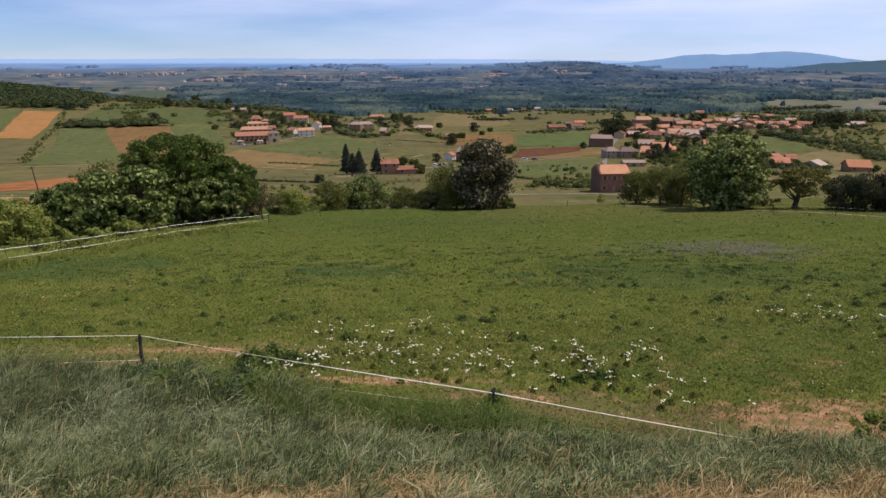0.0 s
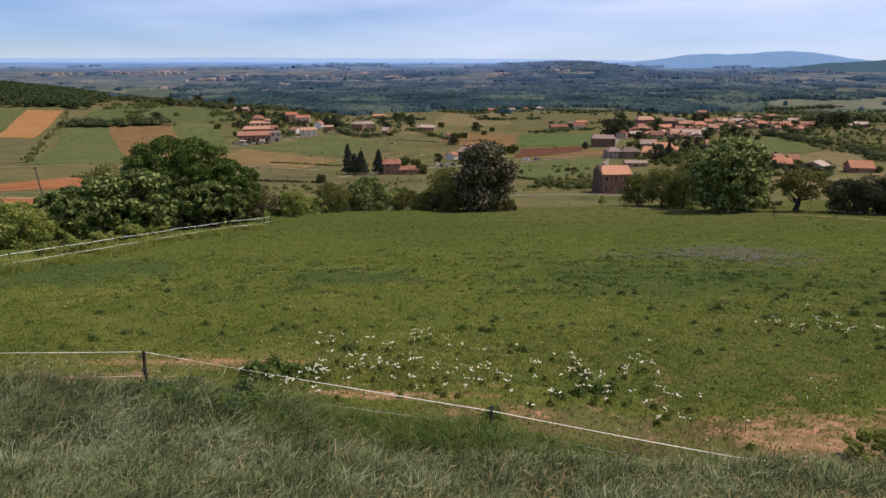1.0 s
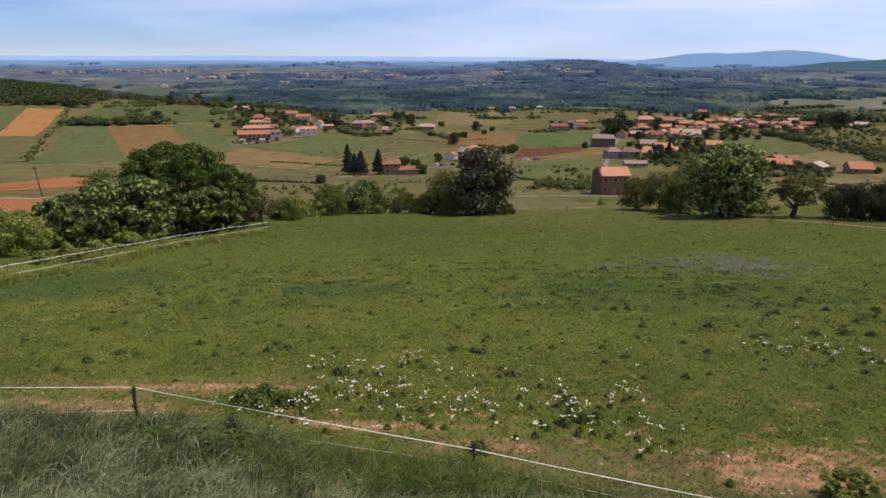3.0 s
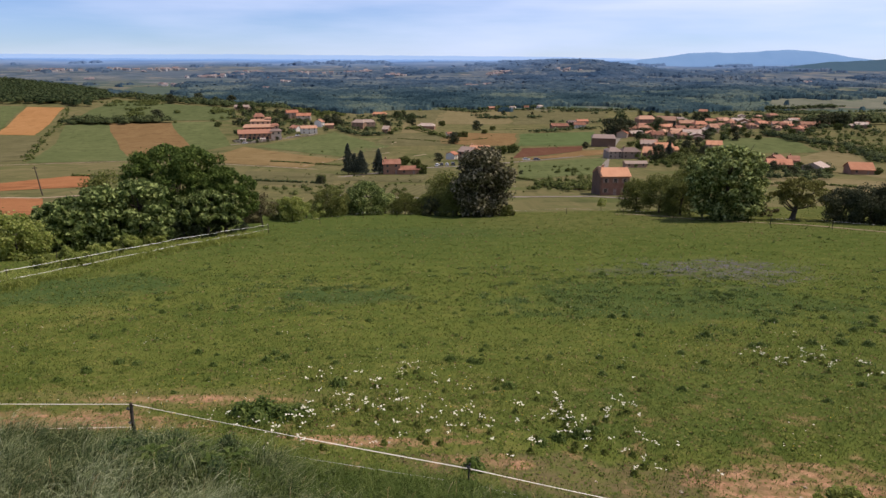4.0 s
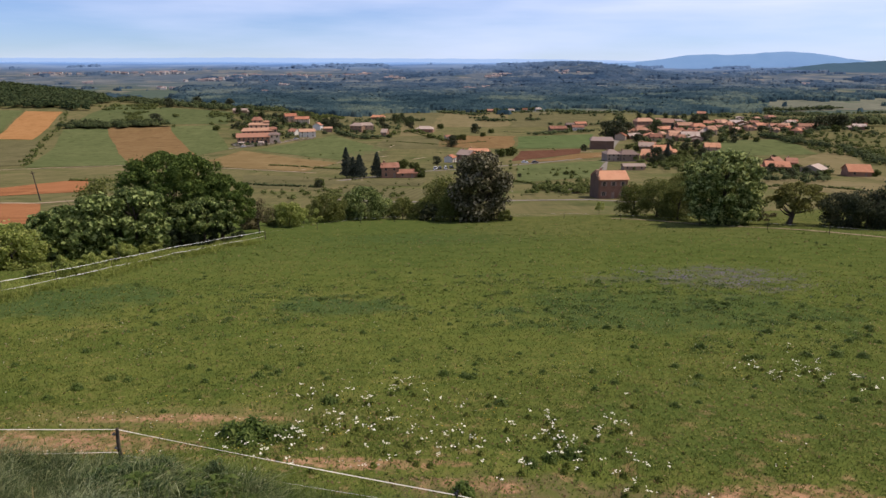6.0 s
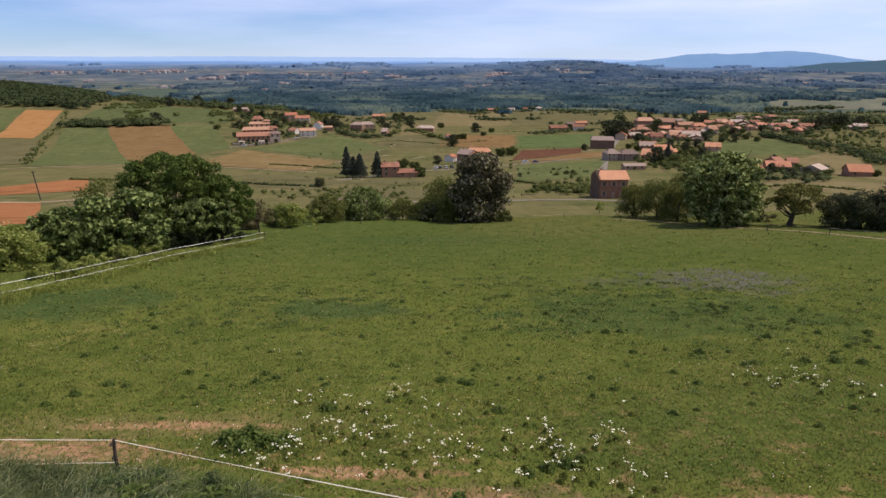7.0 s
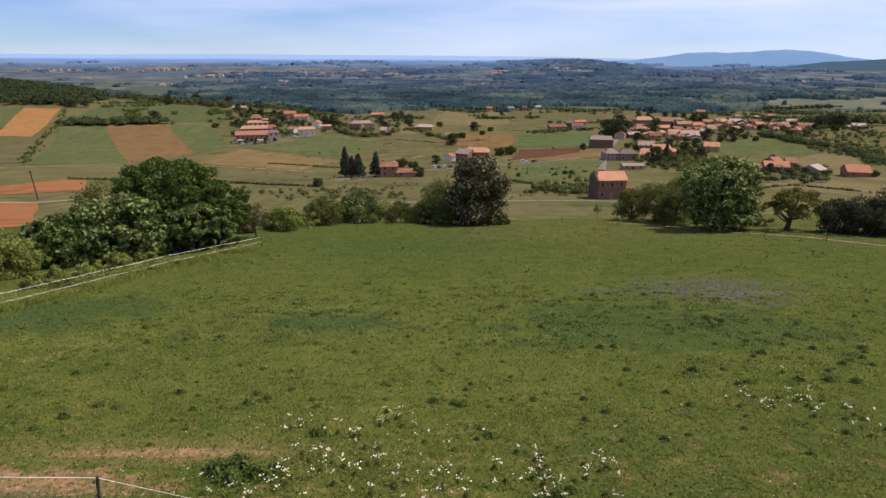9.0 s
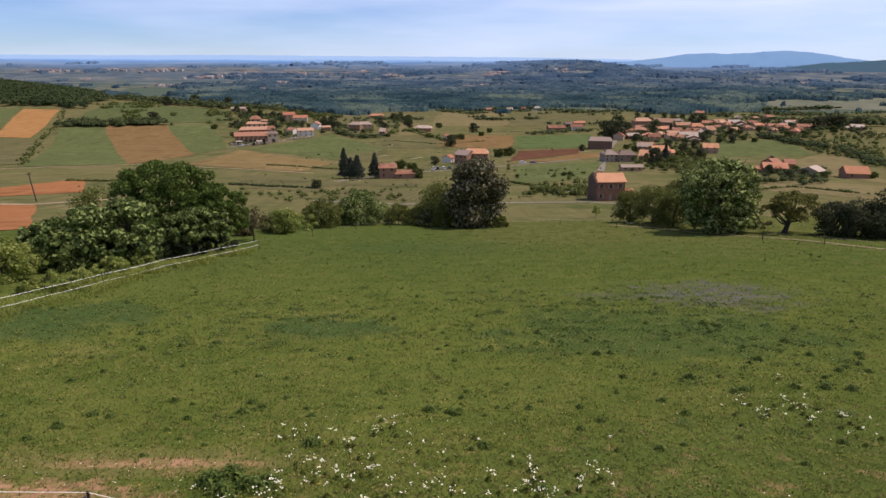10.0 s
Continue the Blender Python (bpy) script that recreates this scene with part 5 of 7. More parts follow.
# ---- houses ----
def gable_roof(w, d, h, rise, over=0.45, thick=0.22, hip=0.0):
    """A tiled roof with eaves, as one solid; hip: how far the ridge is drawn in."""
    bm = bmesh.new()
    x, y = w / 2 + over, d / 2 + over
    rows = []
    for dz in (0, -thick):
        e = [(-x, -y, h - over * rise / (d / 2) + dz), (x, -y, h - over * rise / (d / 2) + dz), (x, y, h - over * rise / (d / 2) + dz), (-x, y, h - over * rise / (d / 2) + dz),
             (-x + hip, 0, h + rise + dz), (x - hip, 0, h + rise + dz)]
        rows.append([bm.verts.new(p) for p in e])
    t, b = rows
    for v in (t, b):
        for f in ((0, 1, 5, 4), (2, 3, 4, 5), (1, 2, 5), (3, 0, 4)):
            if len(f) == 4 or hip:
                bm.faces.new([v[i] for i in f])
    if hip:
        for i in range(4):
            bm.faces.new((t[i], t[(i + 1) % 4], b[(i + 1) % 4], b[i]))
    else:
        for i, j in ((0, 1), (2, 3), (1, 5), (5, 2), (3, 4), (4, 0)):
            bm.faces.new((t[i], t[j], b[j], b[i]))
    return mesh_bm("roof", bm, None)


def wall_block(w, d, h, rise, gable):
    bm = bmesh.new()
    x, y = w / 2, d / 2
    lo = [bm.verts.new(p) for p in ((-x, -y, -2.5), (x, -y, -2.5), (x, y, -2.5), (-x, y, -2.5))]
    hi = [bm.verts.new(p) for p in ((-x, -y, h), (x, -y, h), (x, y, h), (-x, y, h))]
    bm.faces.new(lo)
    for a, b in ((0, 1), (2, 3)):
        bm.faces.new((lo[a], lo[b], hi[b], hi[a]))
    if gable:
        p, q = bm.verts.new((x, 0, h + rise - 0.12)), bm.verts.new((-x, 0, h + rise - 0.12))
        bm.faces.new((lo[1], lo[2], hi[2], p, hi[1]))
        bm.faces.new((lo[3], lo[0], hi[0], q, hi[3]))
    else:
        for a, b in ((1, 2), (3, 0)):
            bm.faces.new((lo[a], lo[b], hi[b], hi[a]))
    return mesh_bm("wall", bm, None)


def painted(me, material):
    me.materials.clear()
    me.materials.append(material)
    return me


pane_mesh = box_mesh("pane", -0.42, 0.42, -0.02, 0.05, 0.0, 1.25, M["pane"])
frame_bm = bmesh.new()
for q in ((-0.52, 0.52, -0.06, 0.06, -0.12, 0.0), (-0.52, 0.52, -0.06, 0.06, 1.25, 1.37), (-0.52, -0.42, -0.06, 0.06, 0.0, 1.25), (0.42, 0.52, -0.06, 0.06, 0.0, 1.25), (-0.03, 0.03, -0.05, 0.06, 0.0, 1.25)):
    box(frame_bm, *q)
frame_mesh = mesh_bm("window_frame", frame_bm, M["trim"])
shutter_mesh = box_mesh("shutter", -0.22, 0.22, -0.09, -0.03, -0.06, 1.3, M["shutter"], 0.01)
door_mesh = box_mesh("door", -0.5, 0.5, -0.07, 0.03, 0.0, 2.1, M["shutter"], 0.02)
chimney_bm = bmesh.new()
box(chimney_bm, -0.35, 0.35, -0.3, 0.3, -1.2, 0.9)
box(chimney_bm, -0.42, 0.42, -0.37, 0.37, 0.9, 1.02)
chimney_mesh = mesh_bm("chimney", chimney_bm, M["wall_ochre"])


def house(x, y, w, label, d=8.0, h=5.4, turn=0.0, roof="roof_tile", wall="wall_ochre", rise=1.9, hip=0.0, cols=3, floors=2, shutters=False, sides=False,
          group="", chimneys=1, windows=True, name="house", lift=0.0, wing=0.0):
    """A plastered house under a tiled roof; x, y: the middle of its front."""
    m = pose(x, y, gz(x, y) + lift, 0, 0, turn) @ pose(0, d / 2, 0)
    ob = thing(name, m, label, "house", group)
    part("wall", painted(wall_block(w, d, h, rise, not hip), M[wall]), ob)
    rf = part("roof", painted(gable_roof(w, d, h, rise, hip=hip), M[roof]), ob)
    for i in range(chimneys):
        part("chimney", chimney_mesh, rf, at=pose((-0.32 + 0.6 * i) * w, 0.6, h + rise * 0.85))
    if wing:
        # a lower lean-to under its own roof, on one side
        side, ww, wh = (1 if wing > 0 else -1), abs(wing) * w, h * 0.62
        at = pose(side * (w / 2 + ww / 2 - 0.3), -d * 0.08, 0)
        part("wing_wall", painted(wall_block(ww, d * 0.7, wh, rise * 0.6, True), M[wall]), ob, at=at)
        part("wing_roof", painted(gable_roof(ww, d * 0.7, wh, rise * 0.6, over=0.35), M[roof]), ob, at=at)
    if not windows:
        return ob
    faces = [(0, -d / 2, 0, w, cols)] + ([(-w / 2, 0, -90, d, 2)] if sides else [])
    for fx, fy, rot, span, n in faces:
        for k in range(floors):
            for i in range(n):
                off = (i + 0.5) / n * span - span / 2
                at = pose(fx, fy, 0, 0, 0, rot) @ pose(off, -0.012, 0)
                if k == 0 and i == n // 2 and rot == 0:
                    part("door", door_mesh, ob, at=at)
                    continue
                win = part("window", frame_mesh, ob, at=at @ pose(0, 0, 0.95 + k * h / floors))
                part("pane", pane_mesh, win)
                if shutters:
                    for sx in (-0.75, 0.75):
                        part("shutter", shutter_mesh, win, at=pose(sx, 0, 0))
    return ob


# garden and field walls
stone_meshes = [box_mesh("stone", -0.5, 0.5, -0.5, 0.5, 0.0, 1.0, M["stone"], 0.1 + 0.04 * i) for i in range(3)]


def dry_wall(points, h, label, n=60):
    p = np.array(points, float).reshape(-1, 2)
    ob = thing("stone_wall", pose(p[0, 0], p[0, 1], gz(*p[0])), label, "wall")
    seg = np.r_[0, np.cumsum(np.hypot(*np.diff(p, axis=0).T))]
    for i in range(n):
        k = (i + 0.5) / n * seg[-1]
        x, y = np.interp(k, seg, p[:, 0]), np.interp(k, seg, p[:, 1])
        s = seg[-1] / n
        part("stone", stone_meshes[i % 3], ob, at=pose(x - p[0, 0], y - p[0, 1], gz(x, y) - gz(*p[0]) - 0.1, 0, 0, rng.uniform(-15, 15)) @ Matrix.Diagonal((s * 1.05, 0.6, h * rng.uniform(0.7, 1.2), 1)))


# the near house below the meadow
near_house = house(55.2, 199.6, 9.2, "two-storey rose house under an orange tiled roof", d=8.2, h=6.4, turn=4, roof="roof_orange", wall="wall_brick", rise=2.0, cols=3, shutters=True, sides=True, chimneys=1)
bm = bmesh.new()
rim = [bm.verts.new((px, py, pz)) for px in (-4.95, -4.55) for py, pz in ((-4.45, -2.4), (4.45, -2.4), (4.45, 6.5), (0, 8.75), (-4.45, 6.5))]
for f in ((0, 1, 2, 3, 4), (9, 8, 7, 6, 5), (0, 1, 6, 5), (1, 2, 7, 6), (2, 3, 8, 7), (3, 4, 9, 8), (4, 0, 5, 9)):
    bm.faces.new([rim[k] for k in f])
part("gable_wall", mesh_bm("gable_wall", bm, M["wall_barn"]), near_house, "brown stone gable rising above the roof")
part("gable_chimney", chimney_mesh, near_house, at=pose(-4.7, -1.9, 8.0))
house(62.3, 203.6, 2.8, "low annex under an orange tiled roof", d=4, h=2.6, turn=4, roof="roof_new", wall="wall_white", rise=0.8, cols=1, floors=1, chimneys=0, name="annex")
# pink house by the conifers
house(-23.1, 284.3, 7.7, "rose farmhouse beside dark conifers", d=7, h=5.0, turn=10, wall="wall_rose", rise=1.5, cols=2)
house(-15.4, 284.9, 8.7, "low rose outbuilding under a tiled roof", d=6, h=2.4, turn=10, wall="wall_rose", rise=1.2, cols=2, floors=1, chimneys=0, name="outbuilding")
# large house behind the magnolia
house(12.5, 377.5, 8.0, "large farmhouse with a dull lilac roof", d=11, h=5.6, turn=-28, roof="roof_dull", wall="wall_rose", rise=2.2, cols=3)
house(21.7, 381.1, 14.2, "large farmhouse wing with an orange roof", d=10, h=6.2, turn=-6, roof="roof_orange", wall="wall_rose", rise=2.2, cols=4, hip=2)
house(8.0, 391.3, 4.9, "white gabled outhouse under a red roof", d=6, h=3.2, turn=62, roof="roof_new", wall="wall_white", rise=1.4, cols=1, floors=1, chimneys=0, name="outhouse")
# the hamlet
def hillside_villa(x, y, turn):
    """A villa that climbs its slope in tiers: each a wall with openings under its own tiled roof, and a terrace before it."""
    ob = thing("hillside_villa", pose(x, y, gz(x, y), 0, 0, turn), "stepped rose villa with pale red tiled roofs on a hillside", "house")
    tiers = ((-17.0, 9.5, 0.0, 9.0, -2.0, 6.4, 2.6, 0.0), (9.0, 18.0, 0.8, 9.0, -2.0, 7.6, 1.4, 2.0), (-13.0, 12.0, 8.5, 16.0, 2.0, 10.6, 2.0, 2.0),
             (10.0, 16.0, 9.5, 15.0, 2.0, 11.6, 1.4, 1.5), (-7.0, 9.5, 14.5, 21.0, 6.0, 15.0, 1.4, 1.5), (-4.0, 4.5, 18.5, 25.0, 9.0, 18.8, 2.2, 2.5), (5.5, 10.0, 16.5, 21.0, 6.0, 17.0, 1.0, 1.2))
    for i, (x0, x1, y0, y1, z0, z1, up, hip) in enumerate(tiers):
        w, d = x1 - x0, y1 - y0
        at = pose((x0 + x1) / 2, (y0 + y1) / 2, z0)
        part("wall", painted(wall_block(w, d, z1 - z0, up, not hip), M["wall_cream" if i in (1, 4) else "wall_ochre"]), ob, at=at)
        part("roof", painted(gable_roof(w, d, z1 - z0, up, over=0.7, hip=hip), M[("roof_tile", "roof_dull", "roof_pink", "roof_tile", "roof_pink", "roof_tile", "roof_pink")[i]]), ob, at=at)
        n = max(2, int(w / 3.4))
        for k in range(n):
            win = part("window", frame_mesh, ob, at=pose(x0 + (k + 0.5) * w / n, y0 - 0.02, z1 - 2.6) @ Matrix.Diagonal((1.5, 1, 1.25, 1)))
            part("pane", pane_mesh, win)
    # dark slabs on the wall imitate the shade inside open arches
    for k in range(7):
        part("arch_door", arch_mesh, ob, at=pose(-15.4 + k * 3.6, -0.03, 0.1))
    part("terrace", box_mesh("terrace", -19.5, 6.0, -6.0, -0.2, -2.5, 0.35, M["wall_cream"], 0.06), ob)
    for k in range(9):
        part("parapet_post", box_mesh("parapet_post", -0.18, 0.18, -0.18, 0.18, 0.0, 1.0, M["wall_white"], 0.03), ob, at=pose(-19.2 + k * 3.1, -5.8, 0.35))
    part("parapet_rail", box_mesh("parapet_rail", -19.5, 6.0, -6.0, -5.6, 1.3, 1.5, M["wall_white"], 0.03), ob)


bm = bmesh.new()
arc = [(-1.2, 0.0), (1.2, 0.0), (1.2, 2.2), (0.85, 2.9), (0.0, 3.25), (-0.85, 2.9), (-1.2, 2.2)]
front, back = [bm.verts.new((px, -0.08, pz)) for px, pz in arc], [bm.verts.new((px, 0.05, pz)) for px, pz in arc]
bm.faces.new(front), bm.faces.new(back)
for k in range(7):
    bm.faces.new((front[k], front[(k + 1) % 7], back[(k + 1) % 7], back[k]))
arch_mesh = mesh_bm("arch_door", bm, M["pane"])
hillside_villa(-155.5, 539.4, 15)
for fx, fy, fw in ((-166.5, 528.2, 4.3), (-151.4, 533.1, 3.9)):
    house(fx, fy, fw, "low pale porch before a hillside villa", d=3.2, h=2.3, turn=8, roof="roof_pale", wall="wall_white", rise=0.5, cols=2, floors=1, chimneys=0, name="porch")
dry_wall((-172.4, 522.9, -157.0, 514.9, -147.2, 529.2, -139.6, 551.8), 1.8, "pale garden wall below the villa", 40)
dry_wall((-138.3, 560.7, -128.1, 570.6, -117.8, 585.0), 1.2, "pale garden wall beside the hamlet lane", 24)
house(-125.0, 595.0, 14.6, "white house at the edge of a hamlet", d=10, h=5.4, turn=18, roof="roof_pink", wall="wall_white", rise=2.0, cols=3)
house(-165.4, 705.6, 12.6, "orange-roofed hamlet house among trees", d=9, h=7.0, turn=26, roof="roof_new", wall="wall_ochre", rise=2.4, cols=3, wing=0.5)
house(-152.1, 698.2, 15.0, "lower wing of a hamlet house among trees", d=9, h=5.4, turn=8, roof="roof_new", wall="wall_cream", rise=2.4, cols=3)
house(-123.5, 657.3, 7.2, "small white gabled hamlet house", d=8, h=5.2, turn=78, roof="roof_tile", wall="wall_white", rise=2.4, cols=2)
house(-114.0, 640.4, 8.2, "low ochre annex beside a gabled house", d=7, h=4.0, turn=10, roof="roof_pink", wall="wall_ochre", rise=1.2, cols=2, floors=1, chimneys=0, name="annex")
house(-87.3, 648.3, 12.4, "ochre hamlet house under a pale hipped roof", d=11, h=6.6, turn=-14, roof="roof_pale", wall="wall_ochre", rise=2.4, cols=3, hip=3)
house(-77.2, 656.7, 14.2, "ochre hamlet house under a pale hipped roof", d=10, h=6.4, turn=12, roof="roof_pale", wall="wall_ochre", rise=2.4, cols=3, hip=3)
house(-100.1, 1002.0, 22.0, "orange-roofed house behind the hamlet", d=10, h=4.6, turn=4, roof="roof_orange", wall="wall_ochre", rise=2.6, cols=3, hip=3)
house(-18.7, 666.8, 17.6, "low house with a pale roof and hedge", d=12, h=3.8, turn=-6, roof="roof_pale", wall="wall_rose", rise=2.2, cols=3, floors=1, hip=4)
house(6.2, 579.7, 5.2, "small white house beside valley bushes", d=6, h=3.4, turn=14, roof="roof_tile", wall="wall_white", rise=1.2, cols=2, floors=1, chimneys=0)
house(-234.9, 749.9, 16.0, "tiled house among ridge trees", d=9, h=4.0, turn=8, roof="roof_pale", wall="wall_ochre", rise=1.8, cols=3, floors=1, wing=0.4)
# the village: barn and front houses
house(122.7, 487.0, 17.4, "long brown barn with a dull roof", d=13, h=6.6, turn=-10, roof="roof_dull", wall="wall_barn", rise=2.2, hip=1.5, windows=False, chimneys=0, name="barn")
house(105.9, 389.6, 8.4, "village house with a dull grey roof", d=10, h=4.6, turn=5, roof="roof_dull", wall="wall_grey", rise=2.0, hip=3)
house(115.7, 388.7, 11.1, "village house with a dull hipped roof", d=10, h=4.4, turn=3, roof="roof_dull", wall="wall_grey", rise=2.0, hip=3)
house(127.0, 388.1, 9.6, "orange-roofed village house with ochre walls", d=10, h=3.8, turn=-24, roof="roof_orange", wall="wall_ochre", rise=3.0)
house(148.4, 422.9, 11.5, "orange-roofed village house with ochre walls", d=11, h=4.2, turn=8, roof="roof_orange", wall="wall_ochre", rise=2.8, wing=0.4)
house(148.8, 462.4, 10.0, "pale-roofed village house behind a conifer", d=10, h=3.8, turn=-12, roof="roof_pale", wall="wall_ochre", rise=2.2)
house(100.9, 329.1, 11.2, "low row of pale tiled sheds", d=5, h=2.3, turn=2, roof="roof_pale", wall="wall_ochre", rise=1.0, floors=1, chimneys=0, name="shed")
house(165.6, 575.9, 6.4, "small cream gabled house beside a lane", d=9, h=4.6, turn=64, roof="roof_new", wall="wall_cream", rise=2.2, cols=1)
house(189.4, 444.2, 10.0, "lone orange-roofed house below the village", d=9, h=4.2, turn=-14, roof="roof_orange", wall="wall_ochre", rise=2.4, cols=2)
house(168.4, 315.0, 11.0, "long orange-roofed farmhouse beside a track", d=9, h=3.0, turn=-16, roof="roof_new", wall="wall_ochre", rise=2.0, floors=1, wing=-0.35)
house(182.4, 339.8, 5.6, "red-roofed farm building beside bushes", d=8, h=3.4, turn=24, roof="roof_tile", wall="wall_rose", rise=2.0, floors=1, cols=2)
house(187.5, 337.4, 5.0, "red-roofed farm building beside bushes", d=8, h=3.2, turn=-20, roof="roof_tile", wall="wall_rose", rise=1.8, floors=1, cols=2)
house(182.0, 299.3, 8.4, "grey farm building among bushes", d=9, h=2.8, turn=40, roof="roof_pale", wall="wall_grey", rise=1.8, floors=1, cols=2, chimneys=0)
house(191.9, 287.6, 9.6, "orange-roofed farm barn with rose walls", d=9, h=2.6, turn=-12, roof="roof_orange", wall="wall_rose", rise=2.6, floors=1, cols=2, chimneys=0)
house(128.4, 705.5, 18.7, "red-roofed house behind a hedge", d=10, h=4.0, turn=6, rise=2.2, floors=1)
house(153.0, 721.9, 12.7, "red-roofed house behind a hedge", d=10, h=4.0, turn=-12, rise=2.2, floors=1, cols=2, wall="wall_white")


house(217.9, 687.8, 18.6, "tall old village manor with a tiled roof", d=12, h=10.0, turn=6, roof="roof_pink", wall="wall_rose", rise=3.0, cols=4, floors=3, hip=3)


def street(row, roofs, walls, label):
    """A row of village houses: x, y, width each."""
    for i in range(0, len(row), 3):
        x, y, w = row[i:i + 3]
        k = i // 3
        house(x, y, w, label, d=9 + (k * 3) % 4, h=3.6 + (k * 7) % 3 * 0.6, turn=(k * 53) % 41 - 20, roof=roofs[k % len(roofs)], wall=walls[k % len(walls)], rise=2.2 + 0.4 * (k % 2),
              hip=(0, 0, 3)[k % 3], cols=max(2, int(w / 5)), group="village houses")


def quarter(row, roofs, walls, label):
    """Close-set village houses: x, y, width and height to the ridge for each, some with a lower wing."""
    for k in range(len(row) // 4):
        x, y, w, tall = row[4 * k:4 * k + 4]
        rise = max(1.5, 0.36 * tall)
        house(x, y, w * 0.92, label, d=8 + (k * 3) % 5, h=max(2.8, tall - rise), turn=(k * 53) % 57 - 30 + (58 if k % 7 == 3 else 0), roof=roofs[k % len(roofs)], wall=walls[k % len(walls)], rise=rise,
              hip=(0, 0, 2.5, 0)[k % 4], cols=max(2, int(w / 4)), group="village houses", wing=(0, 0.45, 0, -0.5, 0)[k % 5])


quarter((251.2, 728.0, 22.1, 10.4, 228.1, 644.4, 21.9, 6.3, 201.7, 641.6, 16.0, 6.3, 184.1, 626.6, 12.9, 5.6, 177.5, 585.3, 13.1, 5.2, 258.8, 681.5, 18.3, 7.3, 260.6, 648.1, 13.9, 7.5, 215.3, 588.6, 12.1, 5.8, 186.2, 554.1, 10.9, 5.9,
         216.3, 555.5, 16.4, 6.9, 205.2, 587.0, 9.4, 5.8, 206.8, 622.5, 8.9, 4.4, 186.4, 581.6, 6.2, 4.2, 240.8, 618.2, 7.7, 5.0, 240.1, 587.8, 8.4, 5.8, 250.0, 589.2, 10.5, 8.4),
        ("roof_pink", "roof_new", "roof_pink", "roof_tile", "roof_pale"), ("wall_ochre", "wall_rose", "wall_ochre", "wall_cream"), "tiled stone house in the village centre")
quarter((301.4, 727.3, 11.7, 6.5, 336.0, 768.1, 18.5, 6.9, 307.8, 681.5, 9.7, 4.9, 331.2, 697.7, 16.8, 6.9, 282.9, 611.2, 7.1, 4.4, 320.4, 640.3, 13.7, 5.7, 297.7, 616.9, 7.7, 5.5, 322.1, 606.7, 8.7, 4.9, 362.6, 663.9, 10.1, 5.9,
         338.1, 596.2, 11.7, 5.9, 313.4, 558.4, 9.0, 6.0, 357.1, 611.2, 7.6, 4.9, 365.4, 607.1, 11.9, 4.9, 378.8, 581.7, 10.9, 5.2, 304.8, 587.1, 8.4, 4.2, 324.6, 596.4, 7.5, 4.3, 283.2, 649.1, 8.1, 4.6),
        ("roof_new", "roof_pink", "roof_tile", "roof_pale", "roof_pink"), ("wall_ochre", "wall_rose", "wall_ochre"), "tiled house along the village street")
quarter((234.6, 743.0, 18.8, 6.4, 272.8, 789.3, 15.6, 6.0, 268.3, 632.0, 12.5, 5.4, 194.2, 575.1, 14.6, 5.6, 227.0, 578.6, 14.8, 6.0, 207.1, 568.7, 9.6, 5.2, 206.6, 659.9, 13.1, 7.0, 188.5, 640.9, 9.1, 6.4, 166.7, 585.9, 6.6, 5.0,
         154.8, 476.8, 12.1, 5.4, 328.0, 744.0, 14.7, 6.2, 322.4, 618.7, 10.5, 5.6, 334.9, 625.5, 7.1, 5.0, 374.8, 682.3, 11.6, 6.0, 323.5, 577.8, 8.2, 4.8, 373.4, 619.6, 8.8, 5.0),
        ("roof_pink", "roof_tile", "roof_pink", "roof_new", "roof_tile"), ("wall_rose", "wall_ochre", "wall_cream"), "tiled house wedged between village houses")
quarter((390.2, 597.9, 10.1, 5.2, 572.3, 1123.3, 19.1, 6.0, 522.8, 1065.4, 12.0, 5.4, 221.4, 541.6, 7.7, 5.0, 229.9, 617.8, 10.5, 6.2, 245.9, 607.8, 10.3, 5.8, 207.6, 547.2, 9.3, 5.2, 365.6, 803.0, 11.4, 6.0, 349.2, 715.9, 10.1, 5.6),
        ("roof_tile", "roof_pink", "roof_pink", "roof_pale"), ("wall_ochre", "wall_rose"), "tiled house wedged between village houses")
quarter((492.3, 1227.6, 16.4, 8.8, 345.2, 935.9, 16.7, 6.7, 555.8, 1084.6, 18.4, 7.7, 518.8, 1108.5, 11.9, 5.0, 188.6, 869.6, 17.1, 6.2, 169.8, 848.0, 12.1, 5.3),
        ("roof_new", "roof_dull", "roof_tile", "roof_pale"), ("wall_ochre", "wall_grey"), "tiled house at the village edge")
street((-143.8, 610.7, 7.0, -55.5, 606.9, 5.4, -174.4, 566.7, 7.0), ("roof_tile", "roof_pale"), ("wall_white", "wall_ochre"), "small tiled house in the hamlet")
street((141.3, 1337.2, 11.7, 169.8, 1331.6, 9.3, 200.9, 1345.3, 11.8, 99.6, 1327.0, 13.9, 1094.8, 2066.2, 25.1, 965.4, 2039.1, 21.2, -307.6, 2456.1, 21.3, -844.5, 3110.2, 26.8, 122.7, 2550.2, 22.1),
       ("roof_pale", "roof_tile"), ("wall_white", "wall_ochre"), "far small pale house in the valley")


